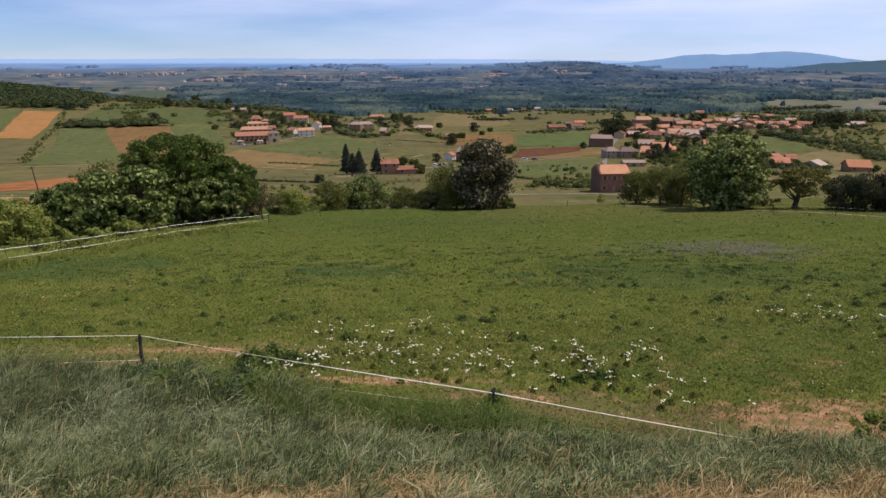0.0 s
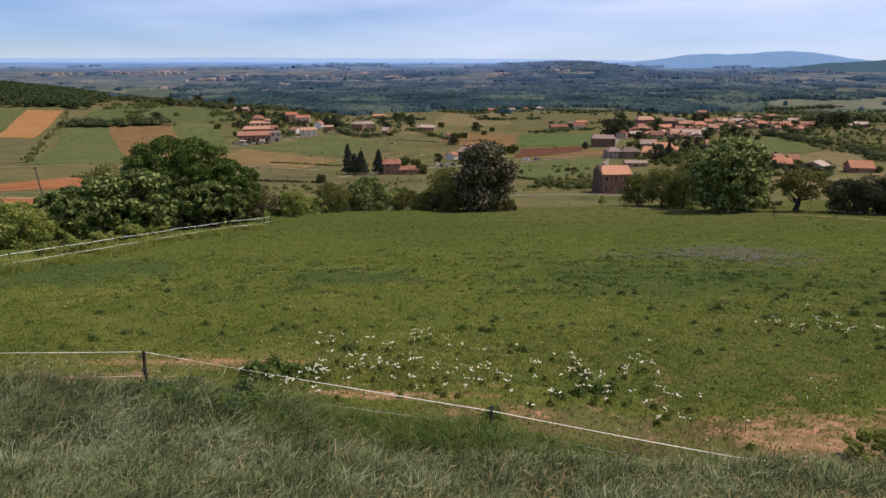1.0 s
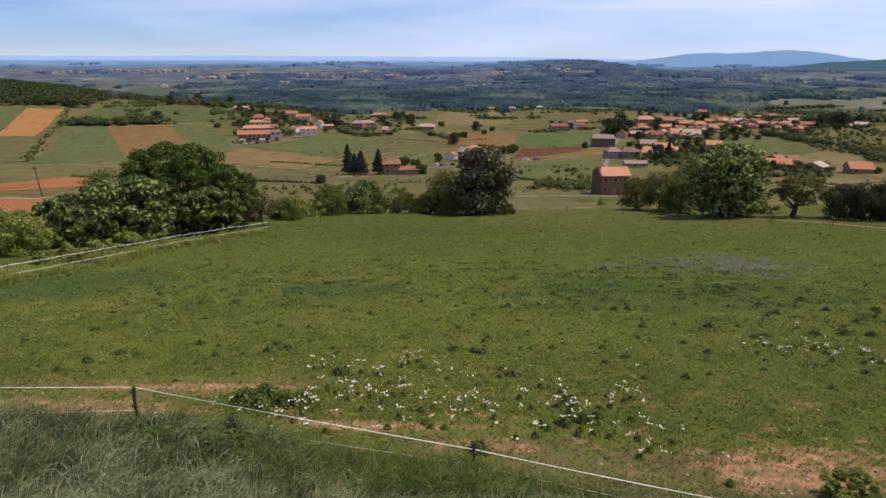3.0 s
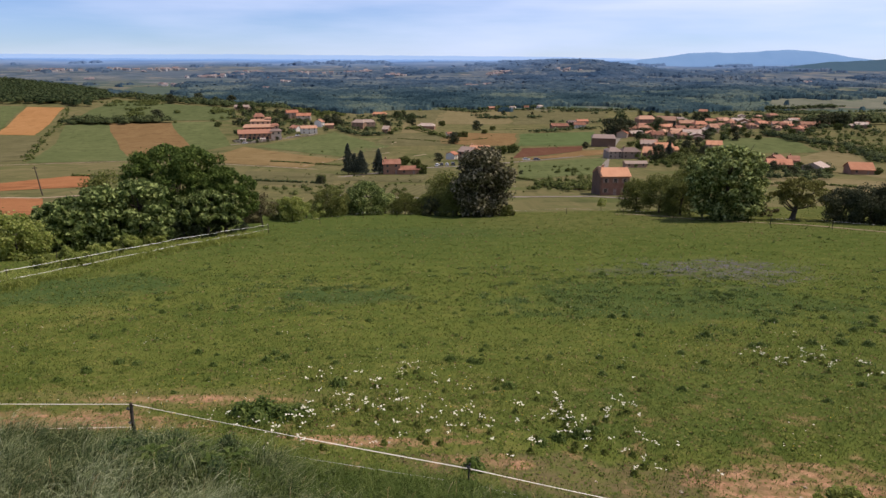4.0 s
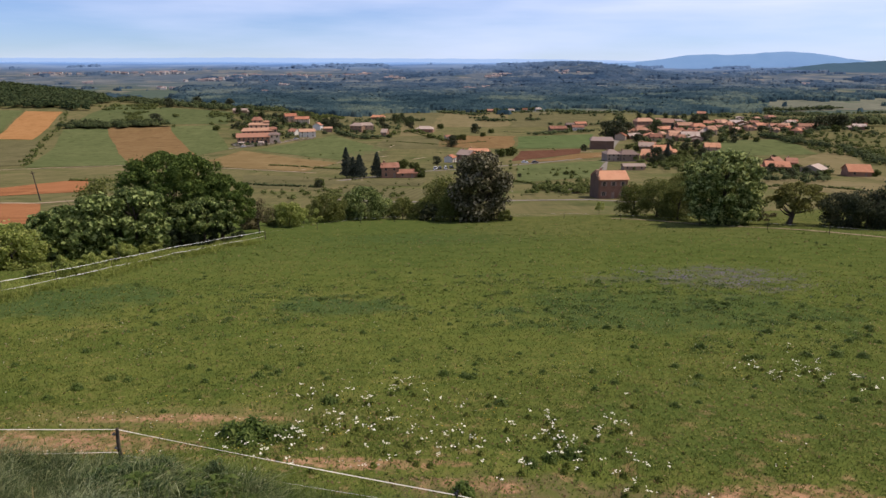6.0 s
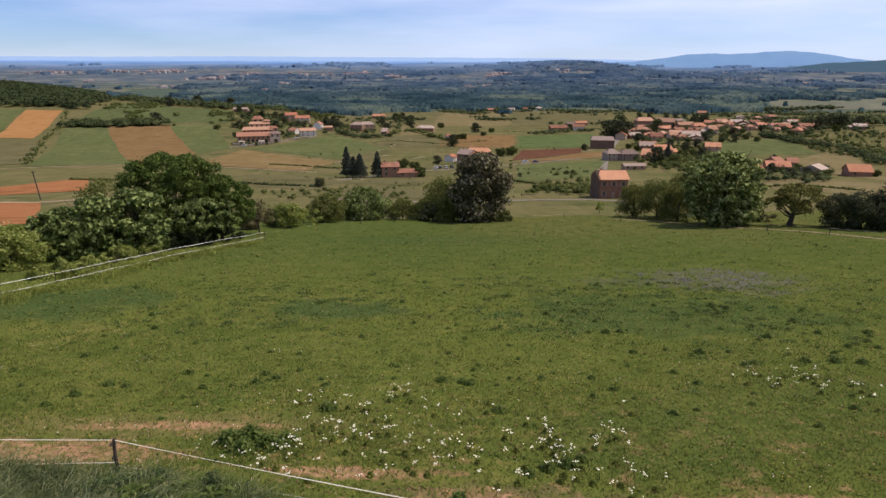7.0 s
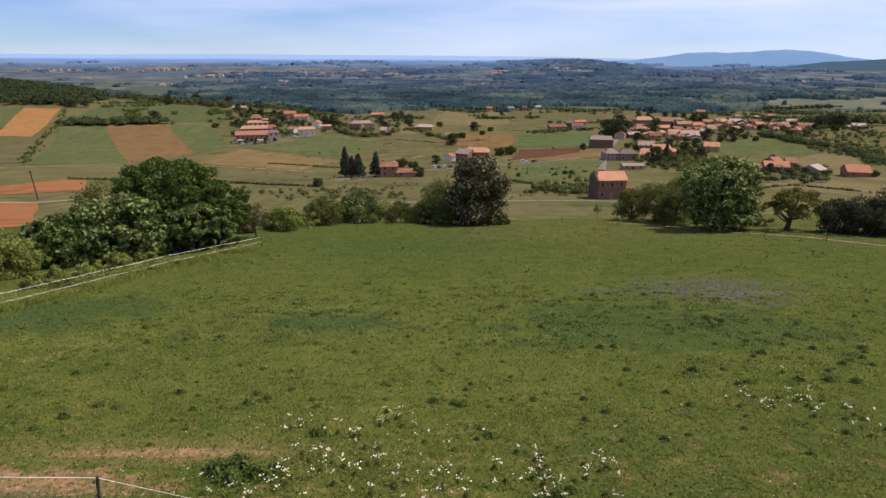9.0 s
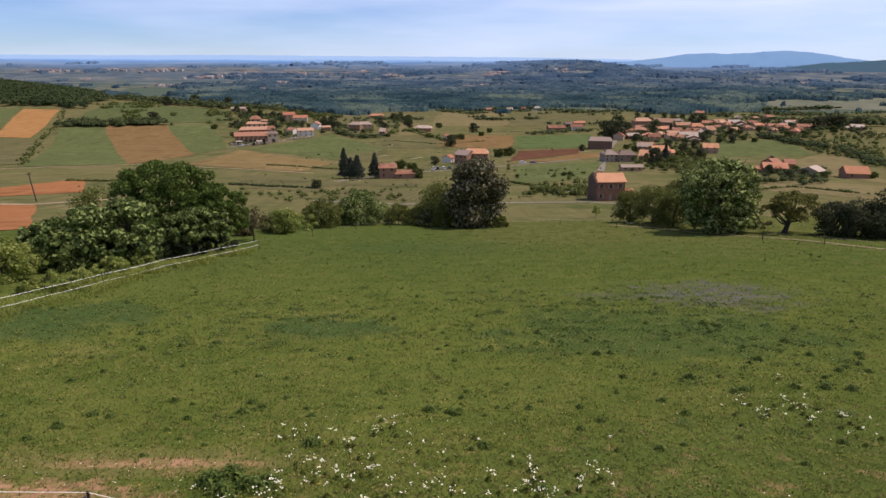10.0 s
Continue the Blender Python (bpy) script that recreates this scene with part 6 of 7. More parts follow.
def far_village(cx, cy, n, spread, label):
    """A cluster of far houses, too small to tell apart: gabled blocks."""
    k = np.array([[-1, -1, 0], [1, -1, 0], [1, 1, 0], [-1, 1, 0], [-1, -1, 1], [1, -1, 1], [1, 1, 1], [-1, 1, 1], [-1, 0, 1.45], [1, 0, 1.45]])
    x, y = cx + rng.normal(size=n) * spread, cy + rng.normal(size=n) * spread * 0.6
    s = np.stack([rng.uniform(4, 9, n), rng.uniform(4, 6, n), rng.uniform(4, 7.5, n)], -1) * (0.6 + cy / 3800)
    a = rng.uniform(-0.7, 0.7, n)
    b = k[None] * s[:, None]
    v = np.stack([b[..., 0] * np.cos(a)[:, None] - b[..., 1] * np.sin(a)[:, None] + x[:, None], b[..., 0] * np.sin(a)[:, None] + b[..., 1] * np.cos(a)[:, None] + y[:, None], b[..., 2] + height(x, y)[:, None] - 0.5], -1)
    step = (np.arange(n) * 10)[:, None, None]
    walls = (np.array([[0, 1, 5, 4], [1, 2, 6, 5], [3, 0, 4, 7], [2, 3, 7, 6]])[None] + step).reshape(-1, 4)
    roofs = (np.array([[4, 5, 9, 8], [6, 7, 8, 9]])[None] + step).reshape(-1, 4)
    ends = (np.array([[5, 6, 9], [7, 4, 8]])[None] + step).reshape(-1, 3)
    ob = thing("far_village", pose(0, 0, 0), label, "village", "far villages", "stuff")
    part("walls", mesh_np("walls", v.reshape(-1, 3), walls, M["far_wall"]), ob)
    part("gables", mesh_np("gables", v.reshape(-1, 3), ends, M["far_wall"]), ob)
    part("roofs", mesh_np("roofs", v.reshape(-1, 3), roofs, M["far_roof"]), ob)


for x, y, n, spread in ((119.0, 2721.4, 16, 16), (186.4, 2778.9, 9, 9), (-254.7, 3491.5, 14, 34), (-1139.8, 3147.7, 22, 40), (-973.2, 2367.1, 7, 14), (-1063.9, 2484.3, 6, 14), (-1599.1, 2953.2, 5, 10), (-1013.0, 3221.1, 12, 30), (-1039.0, 3500.6, 16, 50),
                        (-762.5, 3618.3, 18, 50), (-460.5, 3698.3, 18, 55), (-1555.0, 3729.5, 24, 60), (-1875.4, 3793.4, 16, 60), (-2221.7, 3715.4, 18, 60), (267.5, 3573.4, 16, 40), (325.7, 3679.1, 12, 40), (685.7, 3540.4, 9, 40), (1678.8, 3056.5, 8, 30), (-667.7, 2713.5, 4, 16), (-633.3, 2321.6, 5, 9)):
    far_village(x, y, n, spread, "far pale village among woods")


# ---- cars and poles ----
dry_wall((37.1, 243.8, 41.7, 226.2, 47.0, 217.1, 52.1, 217.4), 1.1, "pale dry stone wall along a paddock", 40)


def car(x, y, turn, paint, label):
    """A small parked car."""
    ob = thing("car", pose(x, y, gz(x, y) + 0.35, 0, 0, turn), label, "car", "parked cars")
    bm = bmesh.new()
    box(bm, -2.05, 2.05, -0.85, 0.85, 0.28, 0.85)
    bmesh.ops.bevel(bm, geom=bm.edges[:], offset=0.14, segments=2, affect="EDGES")
    part("body", mesh_bm("body", bm, M[paint]), ob)
    bm = bmesh.new()
    v = [bm.verts.new(p) for p in ((-1.7, -0.75, 0.83), (1.0, -0.75, 0.83), (1.0, 0.75, 0.83), (-1.7, 0.75, 0.83), (-1.3, -0.6, 1.42), (0.3, -0.6, 1.42), (0.3, 0.6, 1.42), (-1.3, 0.6, 1.42))]
    for f in ((4, 5, 6, 7), (0, 1, 5, 4), (1, 2, 6, 5), (2, 3, 7, 6), (3, 0, 4, 7)):
        bm.faces.new([v[i] for i in f])
    part("windows", mesh_bm("windows", bm, M["pane"]), ob, "dark glass")
    part("car_roof", box_mesh("car_roof", -1.3, 0.3, -0.6, 0.6, 1.4, 1.46, M[paint], 0.02), ob)
    for wx in (-1.25, 1.25):
        for wy in (-0.8, 0.8):
            t = np.array([[wx, wy - 0.1, 0.3], [wx, wy, 0.3], [wx, wy + 0.1, 0.3]])
            part("wheel", mesh_np("wheel", *tube_arrays(t, [0.28, 0.31, 0.28], 12), M["rubber"]), ob)


car(49.5, 375.9, 10, "car_white", "white car on the valley lane")
car(55.7, 376.4, 10, "car_dark", "dark car on the valley lane")
for i, (x, y) in enumerate(((-3.1, 331.5), (-0.8, 335.8), (2.2, 335.6), (5.3, 340.1))):
    car(x, y, 80 + 7 * i, ("car_white", "car_dark")[i % 2], "car parked beside the farmhouse")
car(-159.2, 510.0, 5, "car_white", "white van beside the hillside villa")
car(-131.6, 575.0, 15, "car_white", "white car parked in the hamlet")
car(-67.0, 589.7, 5, "car_white", "white car parked below a hedge")
car(108.7, 415.6, 80, "car_white", "white car parked on the village lane")


def parasol(x, y, label):
    """An open garden parasol on its pole."""
    ob = thing("parasol", pose(x, y, gz(x, y)), label, "parasol")
    part("pole", mesh_np("pole", *tube_arrays([[0, 0, 0], [0, 0, 1.2], [0, 0, 2.5]], [0.03, 0.03, 0.025], 8), M["wood_post"]), ob)
    part("canopy", mesh_np("canopy", *tube_arrays([[0, 0, 2.0], [0, 0, 2.05], [0, 0, 2.5], [0, 0, 2.6]], [1.65, 1.7, 0.5, 0.02], 8), M["wall_white"]), ob)


parasol(60.9, 200.4, "white open parasol beside a rose house")


def pole(x, y, h, label, lean=0.0, arm=True):
    ob = thing("utility_pole", pose(x, y, gz(x, y), 0, lean, 0), label, "pole", "utility poles")
    k = np.linspace(0, 1, 6)[:, None]
    part("shaft", mesh_np("shaft", *tube_arrays(k * (0, 0, h + 0.5) - (0, 0, 0.5), 0.21 - 0.07 * k[:, 0], 8), M["wood_post"], True), ob)
    if arm:
        part("crossarm", box_mesh("crossarm", -0.8, 0.8, -0.06, 0.06, h - 0.7, h - 0.55, M["wood_post"], 0.01), ob)
        for ix in (-0.65, 0, 0.65):
            part("insulator", mesh_np("insulator", *tube_arrays([[ix, 0, h - 0.55], [ix, 0, h - 0.45], [ix, 0, h - 0.33]], [0.05, 0.08, 0.04], 8), M["plastic_black"]), ob)


pole(-123.9, 192.3, 9.2, "leaning wooden utility pole beside a track", -6.0)


# ---- fences of white tape ----
def post(x, y, h, label, thick=0.05, mat="wood_post", group="fence posts", foot=0.35, caps=(), lean=0.0):
    ob = thing("fence_post", pose(x, y, gz(x, y), 0, lean, 0), label, "post", group)
    k = np.linspace(0, 1, 7)[:, None]
    p = k * (0, 0, h + foot) - (0, 0, foot) + 0.012 * np.sin(k * 7) * (1, 1, 0)
    v, q = tube_arrays(np.r_[p, p[-1:] + (0, 0, 0.012)], np.r_[thick * (1.06 - 0.12 * k[:, 0]), thick * 0.4], 10)
    part("shaft", mesh_np("shaft", v, q, M[mat], False), ob)
    for z in caps:
        part("insulator", mesh_np("insulator", *tube_arrays([[-thick, -thick, z - 0.03], [-thick * 1.4, -thick * 1.4, z], [-thick, -thick, z + 0.03]], [0.02, 0.035, 0.02], 8), M["plastic_black"]), ob)
    return ob


def tape(points, width, label, mat="tape", sag=0.01, twist=0.35, lean=0.0):
    """A fence tape through points x, y, z, hanging a little between them, and twisted."""
    p = np.array(points, float).reshape(-1, 3)
    run = []
    for a, b in zip(p[:-1], p[1:]):
        k = np.linspace(0, 1, 26)[:, None]
        run.append(a + (b - a) * k - (0, 0, 1) * (4 * k * (1 - k)) * sag * np.linalg.norm(b - a) * 0.3)
    c = np.concatenate(run)
    s = np.arange(len(c))
    tw = lean + twist * (np.sin(s * 0.23) + np.sin(s * 0.061 + 1))
    d = np.gradient(c, axis=0)
    d /= np.linalg.norm(d, axis=1)[:, None] + 1e-9
    side = np.cross(d, (0, 0, 1.0))
    side /= np.linalg.norm(side, axis=1)[:, None] + 1e-9
    up = np.cross(side, d)
    across = (side * np.cos(tw)[:, None] + up * np.sin(tw)[:, None]) * width / 2
    thin = np.cross(d, across / (width / 2)) * 0.0012
    ring = np.stack([c - across - thin, c + across - thin, c + across + thin, c - across + thin], 1)
    i, j = np.meshgrid(np.arange(len(c) - 1), np.arange(4), indexing="ij")
    q = np.stack([i * 4 + j, i * 4 + (j + 1) % 4, (i + 1) * 4 + (j + 1) % 4, (i + 1) * 4 + j], -1).reshape(-1, 4)
    tagged(new("fence_tape", mesh_np("fence_tape", ring.reshape(-1, 3), q, M[mat])), label, "fence tape", "fence tapes")


# near fence at the foot of the bank
post(-5.87, 11.34, 0.51 - gz(-5.87, 11.34), "dark wooden corner post of a tape fence", 0.036, caps=(0.42 - gz(-5.87, 11.34), 0.5))
post(0.93, 10.0, 0.62, "short black plastic fence stake in weeds", 0.02, "plastic_black", caps=(0.58,))
post(-15.5, 11.9, 0.86, "thin wooden stake of a tape fence", 0.04, caps=(0.78,))
post(7.6, 8.5, 0.3, "thin wooden stake of a tape fence in grass", 0.03, caps=(0.2,))
tape((-15.5, 11.9, gz(-15.5, 11.9) + 0.78, -5.87, 11.34, 0.495, 0.93, 10.02, -0.03, 4.85, 9.15, -0.36, 7.6, 8.5, gz(7.6, 8.5) + 0.2), 0.017, "white fence tape along the foot of the bank")
tape((-5.87, 11.34, gz(-5.87, 11.34) + 0.3, 0.93, 10.0, -0.34, 4.85, 9.1, -0.7), 0.009, "thin lower fence cord in the grass", "tape_dull")
tape((-15.5, 11.9, gz(-15.5, 11.9) + 0.02, -5.87, 11.34, -0.03), 0.014, "white lower fence tape half hidden in grass")
# fence in front of the trees
LEFT = (-24.2, 28.6, -24.6, 34.3, -23.9, 38.3, -23.1, 43.5, -22.0, 51.2, -20.1, 58.0, -18.9, 67.5, -16.5, 84.1, -11.8, 93.5)
for i in range(0, len(LEFT), 2):
    post(LEFT[i], LEFT[i + 1], 1.12, "thin fence stake before the trees", 0.016, "wood_post", "stakes before the trees", caps=(1.02, 0.55))
for zz, w, mt in ((1.02, 0.023, "tape_white"), (0.48, 0.020, "tape_white")):
    tape(sum(([LEFT[i], LEFT[i + 1], gz(LEFT[i], LEFT[i + 1]) + zz] for i in range(0, 14, 2)), []), w, "white fence tape before the trees", mt, 0.02, 0.12, -1.25)
RIGHT = (-18.9, 67.5, -16.5, 84.1, -11.8, 93.5, -6.9, 96.6, 1.9, 95.6, 11.1, 94.7, 19.9, 97.7, 26.6, 89.8, 33.7, 79.1, 38.1, 70.8, 42.3, 66.0, 45.7, 59.9)
for i in range(0, len(RIGHT), 2):
    post(RIGHT[i], RIGHT[i + 1], 1.0, "thin fence stake at the meadow's far edge", 0.035, "wood_post", "stakes at the far edge", caps=(0.9,))
tape(sum(([RIGHT[i], RIGHT[i + 1], gz(RIGHT[i], RIGHT[i + 1]) + 0.9] for i in range(0, len(RIGHT), 2)), []), 0.012, "dull fence tape at the meadow's far edge", "tape_dull", 0.02)
strip("worn_path", (26.4, 93.9, 32.1, 86.7, 37.0, 76.9, 41.9, 70.5, 46.8, 60.5), 0.5, "track", "pale worn path along the far fence", "path", 0.05)


# ---- grass ----
def blades(name, x, y, h, width, bend, material, label, turn=None, sink=0.03):
    """Blades of grass: each a bent, tapered strip that leans its own way."""
    n = len(x)
    a = rng.uniform(0, 6.283, n) if turn is None else turn
    face = rng.uniform(0, 6.283, n)
    d = np.stack([np.cos(a), np.sin(a)], -1)
    s = np.stack([np.cos(face), np.sin(face), 0 * face], -1) * (width / 2)[:, None]
    z = height(x, y)
    base = np.stack([x, y, z - sink], -1)
    mid = base + np.concatenate([d * (bend * h * 0.28)[:, None], (h * 0.62)[:, None]], 1)
    tip = base + np.concatenate([d * (bend * h * 0.95)[:, None], (h * (1 - 0.25 * bend))[:, None]], 1)
    v = np.stack([base - s, base + s, mid + s * 0.75, mid - s * 0.75, tip], 1)
    k = (np.arange(n) * 5)[:, None, None]
    f = np.array([[0, 1, 2], [0, 2, 3], [3, 2, 4]])[None] + k
    return tagged(new(name, mesh_np(name, v.reshape(-1, 3), f.reshape(-1, 3), M[material])), label, "grass", kind="stuff")


def fence_line(x):
    return np.where(x < -5.87, 11.4 + 0.02 * (x + 5.87), 11.34 - 0.20 * (x + 5.87))


def wind(x, y):
    return 0.5 + 1.1 * waves(x, y, 1.1, 0.6) + 0.6 * rng.normal(size=len(x))


def tufted(n_tufts, each, x0, x1, y0, y1, spread):
    """Blades gathered in tufts: places, ways to lean (outwards and with the wind), and a vigour for each tuft."""
    cx, cy = scatter(n_tufts, x0, x1, y0, y1)
    k = np.repeat(np.arange(n_tufts), each)
    o = rng.normal(size=(2, len(k))) * spread
    x, y = cx[k] + o[0], cy[k] + o[1]
    a = np.arctan2(o[1] + 0.8 * spread * np.sin(wind(x, y) * 0.7), o[0] + 0.9 * spread) + 0.5 * rng.normal(size=len(k))
    return x, y, a, rng.random(n_tufts)[k], k


# tall grass of the bank, in tufts
x, y, a, vig, k = tufted(11200, 34, -13, 11, 0.6, 12.1, 0.085)
keep = (y < fence_line(x) + 0.1 * smooth(-5.5, -7, x) - 0.25 * smooth(-7, -3, x) - 0.4 * smooth(0, 3, x)) & (np.abs(x) < 2.6 + 0.95 * y) & (vig > 0.10 + 0.15 * smooth(0, 4, x))
x, y, a, vig, k = x[keep], y[keep], a[keep], vig[keep], k[keep]
n = len(x)
h = (0.14 + 0.23 * rng.random(n)) * (0.5 + 0.5 * vig + 0.45 * waves(x, y, 0.8, 5)) * (1 + 0.55 * smooth(1.5, 4.5, x) * smooth(5.5, 7.0, y)) * (1 - 0.3 * smooth(5.2, 4.0, y)) * (1 + 1.05 * smooth(0.3, -3.5, x) * smooth(7.2, 9.4, y))
brown = 0.03 + 0.9 * (1 - smooth(3.9, 5.2, y + 1.1 * waves(x, y, 0.6))) * (0.42 + 0.58 * smooth(-3.4, -1.4, x)) + 0.10 * smooth(-0.8, 2.0, x) * (1 + waves(x, y, 0.6, 4)) + 0.15 * smooth(6.0, 4.8, y) * (1 + waves(x, y, 0.9, 1))
dry = (((k * 0.6180339) % 1) * 0.7 + 0.3 * rng.random(n)) < brown
# pale blades gather where swept grass would shine; the sheen is only colour
swept = np.exp(-((x + 5.6) / 2.6) ** 2 - ((y - 8.0) / 1.0) ** 2) + 0.8 * np.exp(-((x + 3.7) / 0.7) ** 2 - ((y - 9.0) / 0.4) ** 2)
pale = ~dry & (((k * 0.7548776) % 1) < 0.05 + 0.9 * waves(x, y, 0.55, 2) * smooth(10.8, 9.4, y) + 0.8 * swept)
g = ~dry & ~pale
bend = 0.55 + 0.85 * rng.random(n)
blades("tall_grass", x[g], y[g], h[g], 0.006 + 0.012 * rng.random(g.sum()), bend[g], "grass_tall", "tall green grass on the bank", a[g])
blades("tall_grass", x[pale], y[pale], h[pale], 0.006 + 0.010 * rng.random(pale.sum()), bend[pale], "grass_pale_sheen", "tall grass on the bank, pale with sky sheen put into its colour", a[pale])
blades("dry_grass", x[dry], y[dry], h[dry], 0.007 + 0.008 * rng.random(dry.sum()), bend[dry] * 1.25, "grass_dry", "dry straw-coloured grass on the bank", a[dry])


# lush green growth along the fence
cx = rng.uniform(-4.0, 3.4, 620)
cy = fence_line(cx) - 0.05 - 1.5 * rng.random(620) ** 1.4 * (1 - 0.25 * smooth(0, 3.4, cx))
k = np.repeat(np.arange(620), 26)
x, y = cx[k] + rng.normal(size=len(k)) * 0.10, cy[k] + rng.normal(size=len(k)) * 0.10
blades("fence_growth", x, y, (0.26 + 0.34 * rng.random(len(x))) * (0.65 + 0.5 * rng.random(620))[k] * (1 - 0.62 * smooth(0.2, 2.6, x)), 0.010 + 0.012 * rng.random(len(x)), 0.5 + 0.8 * rng.random(len(x)), "fence_growth", "lush green growth along the fence")


# dry grass on the top of the bank, behind the crest
x, y, a, vig, k = tufted(2600, 14, -12, 12, -8, 3.4, 0.10)
keep = (y < 1.2) | (np.abs(x) > 2.2 + 0.9 * y)
x, y, a = x[keep], y[keep], a[keep]
blades("dry_grass", x, y, 0.12 + 0.22 * rng.random(len(x)), 0.007 + 0.008 * rng.random(len(x)), 0.5 + 0.9 * rng.random(len(x)), "grass_dry", "dry straw-coloured grass on top of the bank", a)


# seed heads that nod over the grass
def seed_heads(n):
    x, y = scatter(n, -9, 9, 3.2, 10.2)
    keep = y < fence_line(x) - 0.6
    x, y = x[keep], y[keep]
    n = len(x)
    h = 0.36 + 0.26 * rng.random(n)
    a = wind(x, y)
    d = np.stack([np.cos(a), np.sin(a), 0 * a], -1)
    base = np.stack([x, y, height(x, y)], -1)
    up = (0, 0, 1.0)
    p1 = base + np.outer(h * 0.75, up) + d * (h * 0.12)[:, None]
    p2 = base + np.outer(h, up) + d * (h * 0.34)[:, None]
    p3 = base + np.outer(h * 0.97, up) + d * (h * 0.52)[:, None]
    s = np.cross(d, up) * 0.0035
    e = np.cross(d, up) * 0.0055
    v = np.stack([base - s, base + s, p1 + s, p1 - s, p2 + e, p2 - e, p3], 1)
    f = np.array([[0, 1, 2], [0, 2, 3], [3, 2, 4], [3, 4, 5], [5, 4, 6]])[None] + (np.arange(n) * 7)[:, None, None]
    tagged(new("seed_heads", mesh_np("seed_heads", v.reshape(-1, 3), f.reshape(-1, 3), M["grass_dry"])), "pale nodding seed heads over the tall grass", "grass", kind="stuff")


seed_heads(220)

def bare_places(x, y):
    """How bare the soil lies, 0 to 1, at places of the meadow."""
    return np.maximum.reduce([1.1 * np.exp(-((x - 7.3) / 1.8) ** 2 - ((y - 10.7) / 1.2) ** 2), np.exp(-((x + 1.2) / 2.6) ** 2 - ((y - 12.4) / 0.5) ** 2), np.exp(-((x - 2.4) / 1.6) ** 2 - ((y - 11.3) / 0.6) ** 2),
                              np.exp(-((x + 9.2) / 3.6) ** 2 - ((y - 13.5) / 1.15) ** 2), 0.9 * np.exp(-((x + 6.6) / 2.8) ** 2 - ((y - 15.5) / 0.5) ** 2), 0.7 * np.exp(-((x - 3.2) / 3.4) ** 2 - ((y - 10.9) / 1.0) ** 2)]) * (0.85 + 0.4 * waves(x, y, 0.7, 1.4))


# short turf of the meadow, thinner with distance
n = 120000
y = 9.0 * (40 / 9.0) ** rng.random(n)
x = rng.uniform(-0.86, 0.86, n) * (y + 3)
bald = bare_places(x, y)
keep = (y > fence_line(x) - 0.2) & (rng.random(n) > 0.9 * bald) & (rng.random(n) > 0.1)
x, y = x[keep], y[keep]
blades("meadow_grass", x, y, (0.05 + 0.11 * rng.random(len(x))) * (1 + 0.4 * waves(x, y, 2.2)), 0.007 + 0.0005 * y, 0.4 + 0.8 * rng.random(len(x)), "grass_short", "short olive green meadow grass")
n = 16000
y = 36 * (108 / 36) ** rng.random(n)
x = rng.uniform(-0.72, 0.80, n) * y
keep = y < 106
x, y = x[keep], y[keep]
blades("meadow_grass", x, y, 0.06 + 0.10 * rng.random(len(x)), 0.0008 * y, 0.4 + 0.8 * rng.random(len(x)), "grass_short", "olive green meadow grass towards the far edge")


# low leaves of clover and herbs that mottle the turf
def turf_leaves(name, n, material, label, patchy):
    y = 9.5 * (104 / 9.5) ** rng.random(n)
    x = rng.uniform(-0.82, 0.82, n) * (y + 3)
    keep = (y > fence_line(x)) & (rng.random(n) > 0.85 * bare_places(x, y)) & (rng.random(n) < 1 - 0.75 * smooth(30, 95, y)) & (rng.random(n) < 0.5 + patchy * waves(x, y, 1.3, 2.7) * waves(x, y, 0.4, 0.2) + 0.3 * patchy * waves(x, y, 5, 1))
    x, y = x[keep], y[keep]
    n = len(x)
    size = (0.018 + 0.0011 * y) * (0.5 + 1.0 * rng.random(n))
    p = np.stack([x, y, height(x, y) + 0.015 + 0.06 * rng.random(n)], -1)
    t = rng.normal(size=(n, 3)) * (1, 1, 0.35)
    t /= np.linalg.norm(t, axis=1)[:, None]
    u = np.cross(t, rng.normal(size=(n, 3)) * (0.4, 0.4, 0.2) + (0, 0, 1))
    s = size[:, None]
    v = np.stack([p - t * s, p - u * s * 0.6, p + t * s, p + u * s * 0.6], 1)
    tagged(new(name, mesh_np(name, v.reshape(-1, 3), np.arange(n * 4).reshape(-1, 4), M[material])), label, "grass", kind="stuff")


turf_leaves("clover", 215000, "turf_leaf", "low clover and herb leaves in the turf", 0.6)
turf_leaves("withered_leaves", 26000, "turf_brown", "withered brown leaves in the turf", 1.6)

n = 10000
c = rng.integers(0, 260, n)
hx, hy = rng.normal(size=260) * 7 + 13, rng.normal(size=260) * 5 + 33
hx[190:], hy[190:] = rng.normal(size=70) * 4.5 - 8, rng.normal(size=70) * 3.5 + 33
x, y = hx[c] + rng.normal(size=n) * 0.22, hy[c] + rng.normal(size=n) * 0.22
keep = y > 16
x, y = x[keep], y[keep]
blades("herb_patches", x, y, 0.10 + 0.10 * rng.random(len(x)), 0.030 + 0.02 * rng.random(len(x)), 0.5 + 0.6 * rng.random(len(x)), "herb", "darker green herb patches in the meadow")

# thicker tussocks here and there in the turf
n = 40000
cx = np.r_[scatter(500, -60, 64, 13, 92)[0], rng.uniform(-0.72, 0.72, 1500)]
cy = np.r_[scatter(500, -60, 64, 13, 92)[1], 12.5 * (42 / 12.5) ** rng.random(1500)]
cx[500:] *= cy[500:] + 2
k = rng.integers(0, 2000, n)
spread = 0.06 + 0.26 * rng.random(2000) ** 1.5
x, y = cx[k] + rng.normal(size=n) * spread[k], cy[k] + rng.normal(size=n) * spread[k]
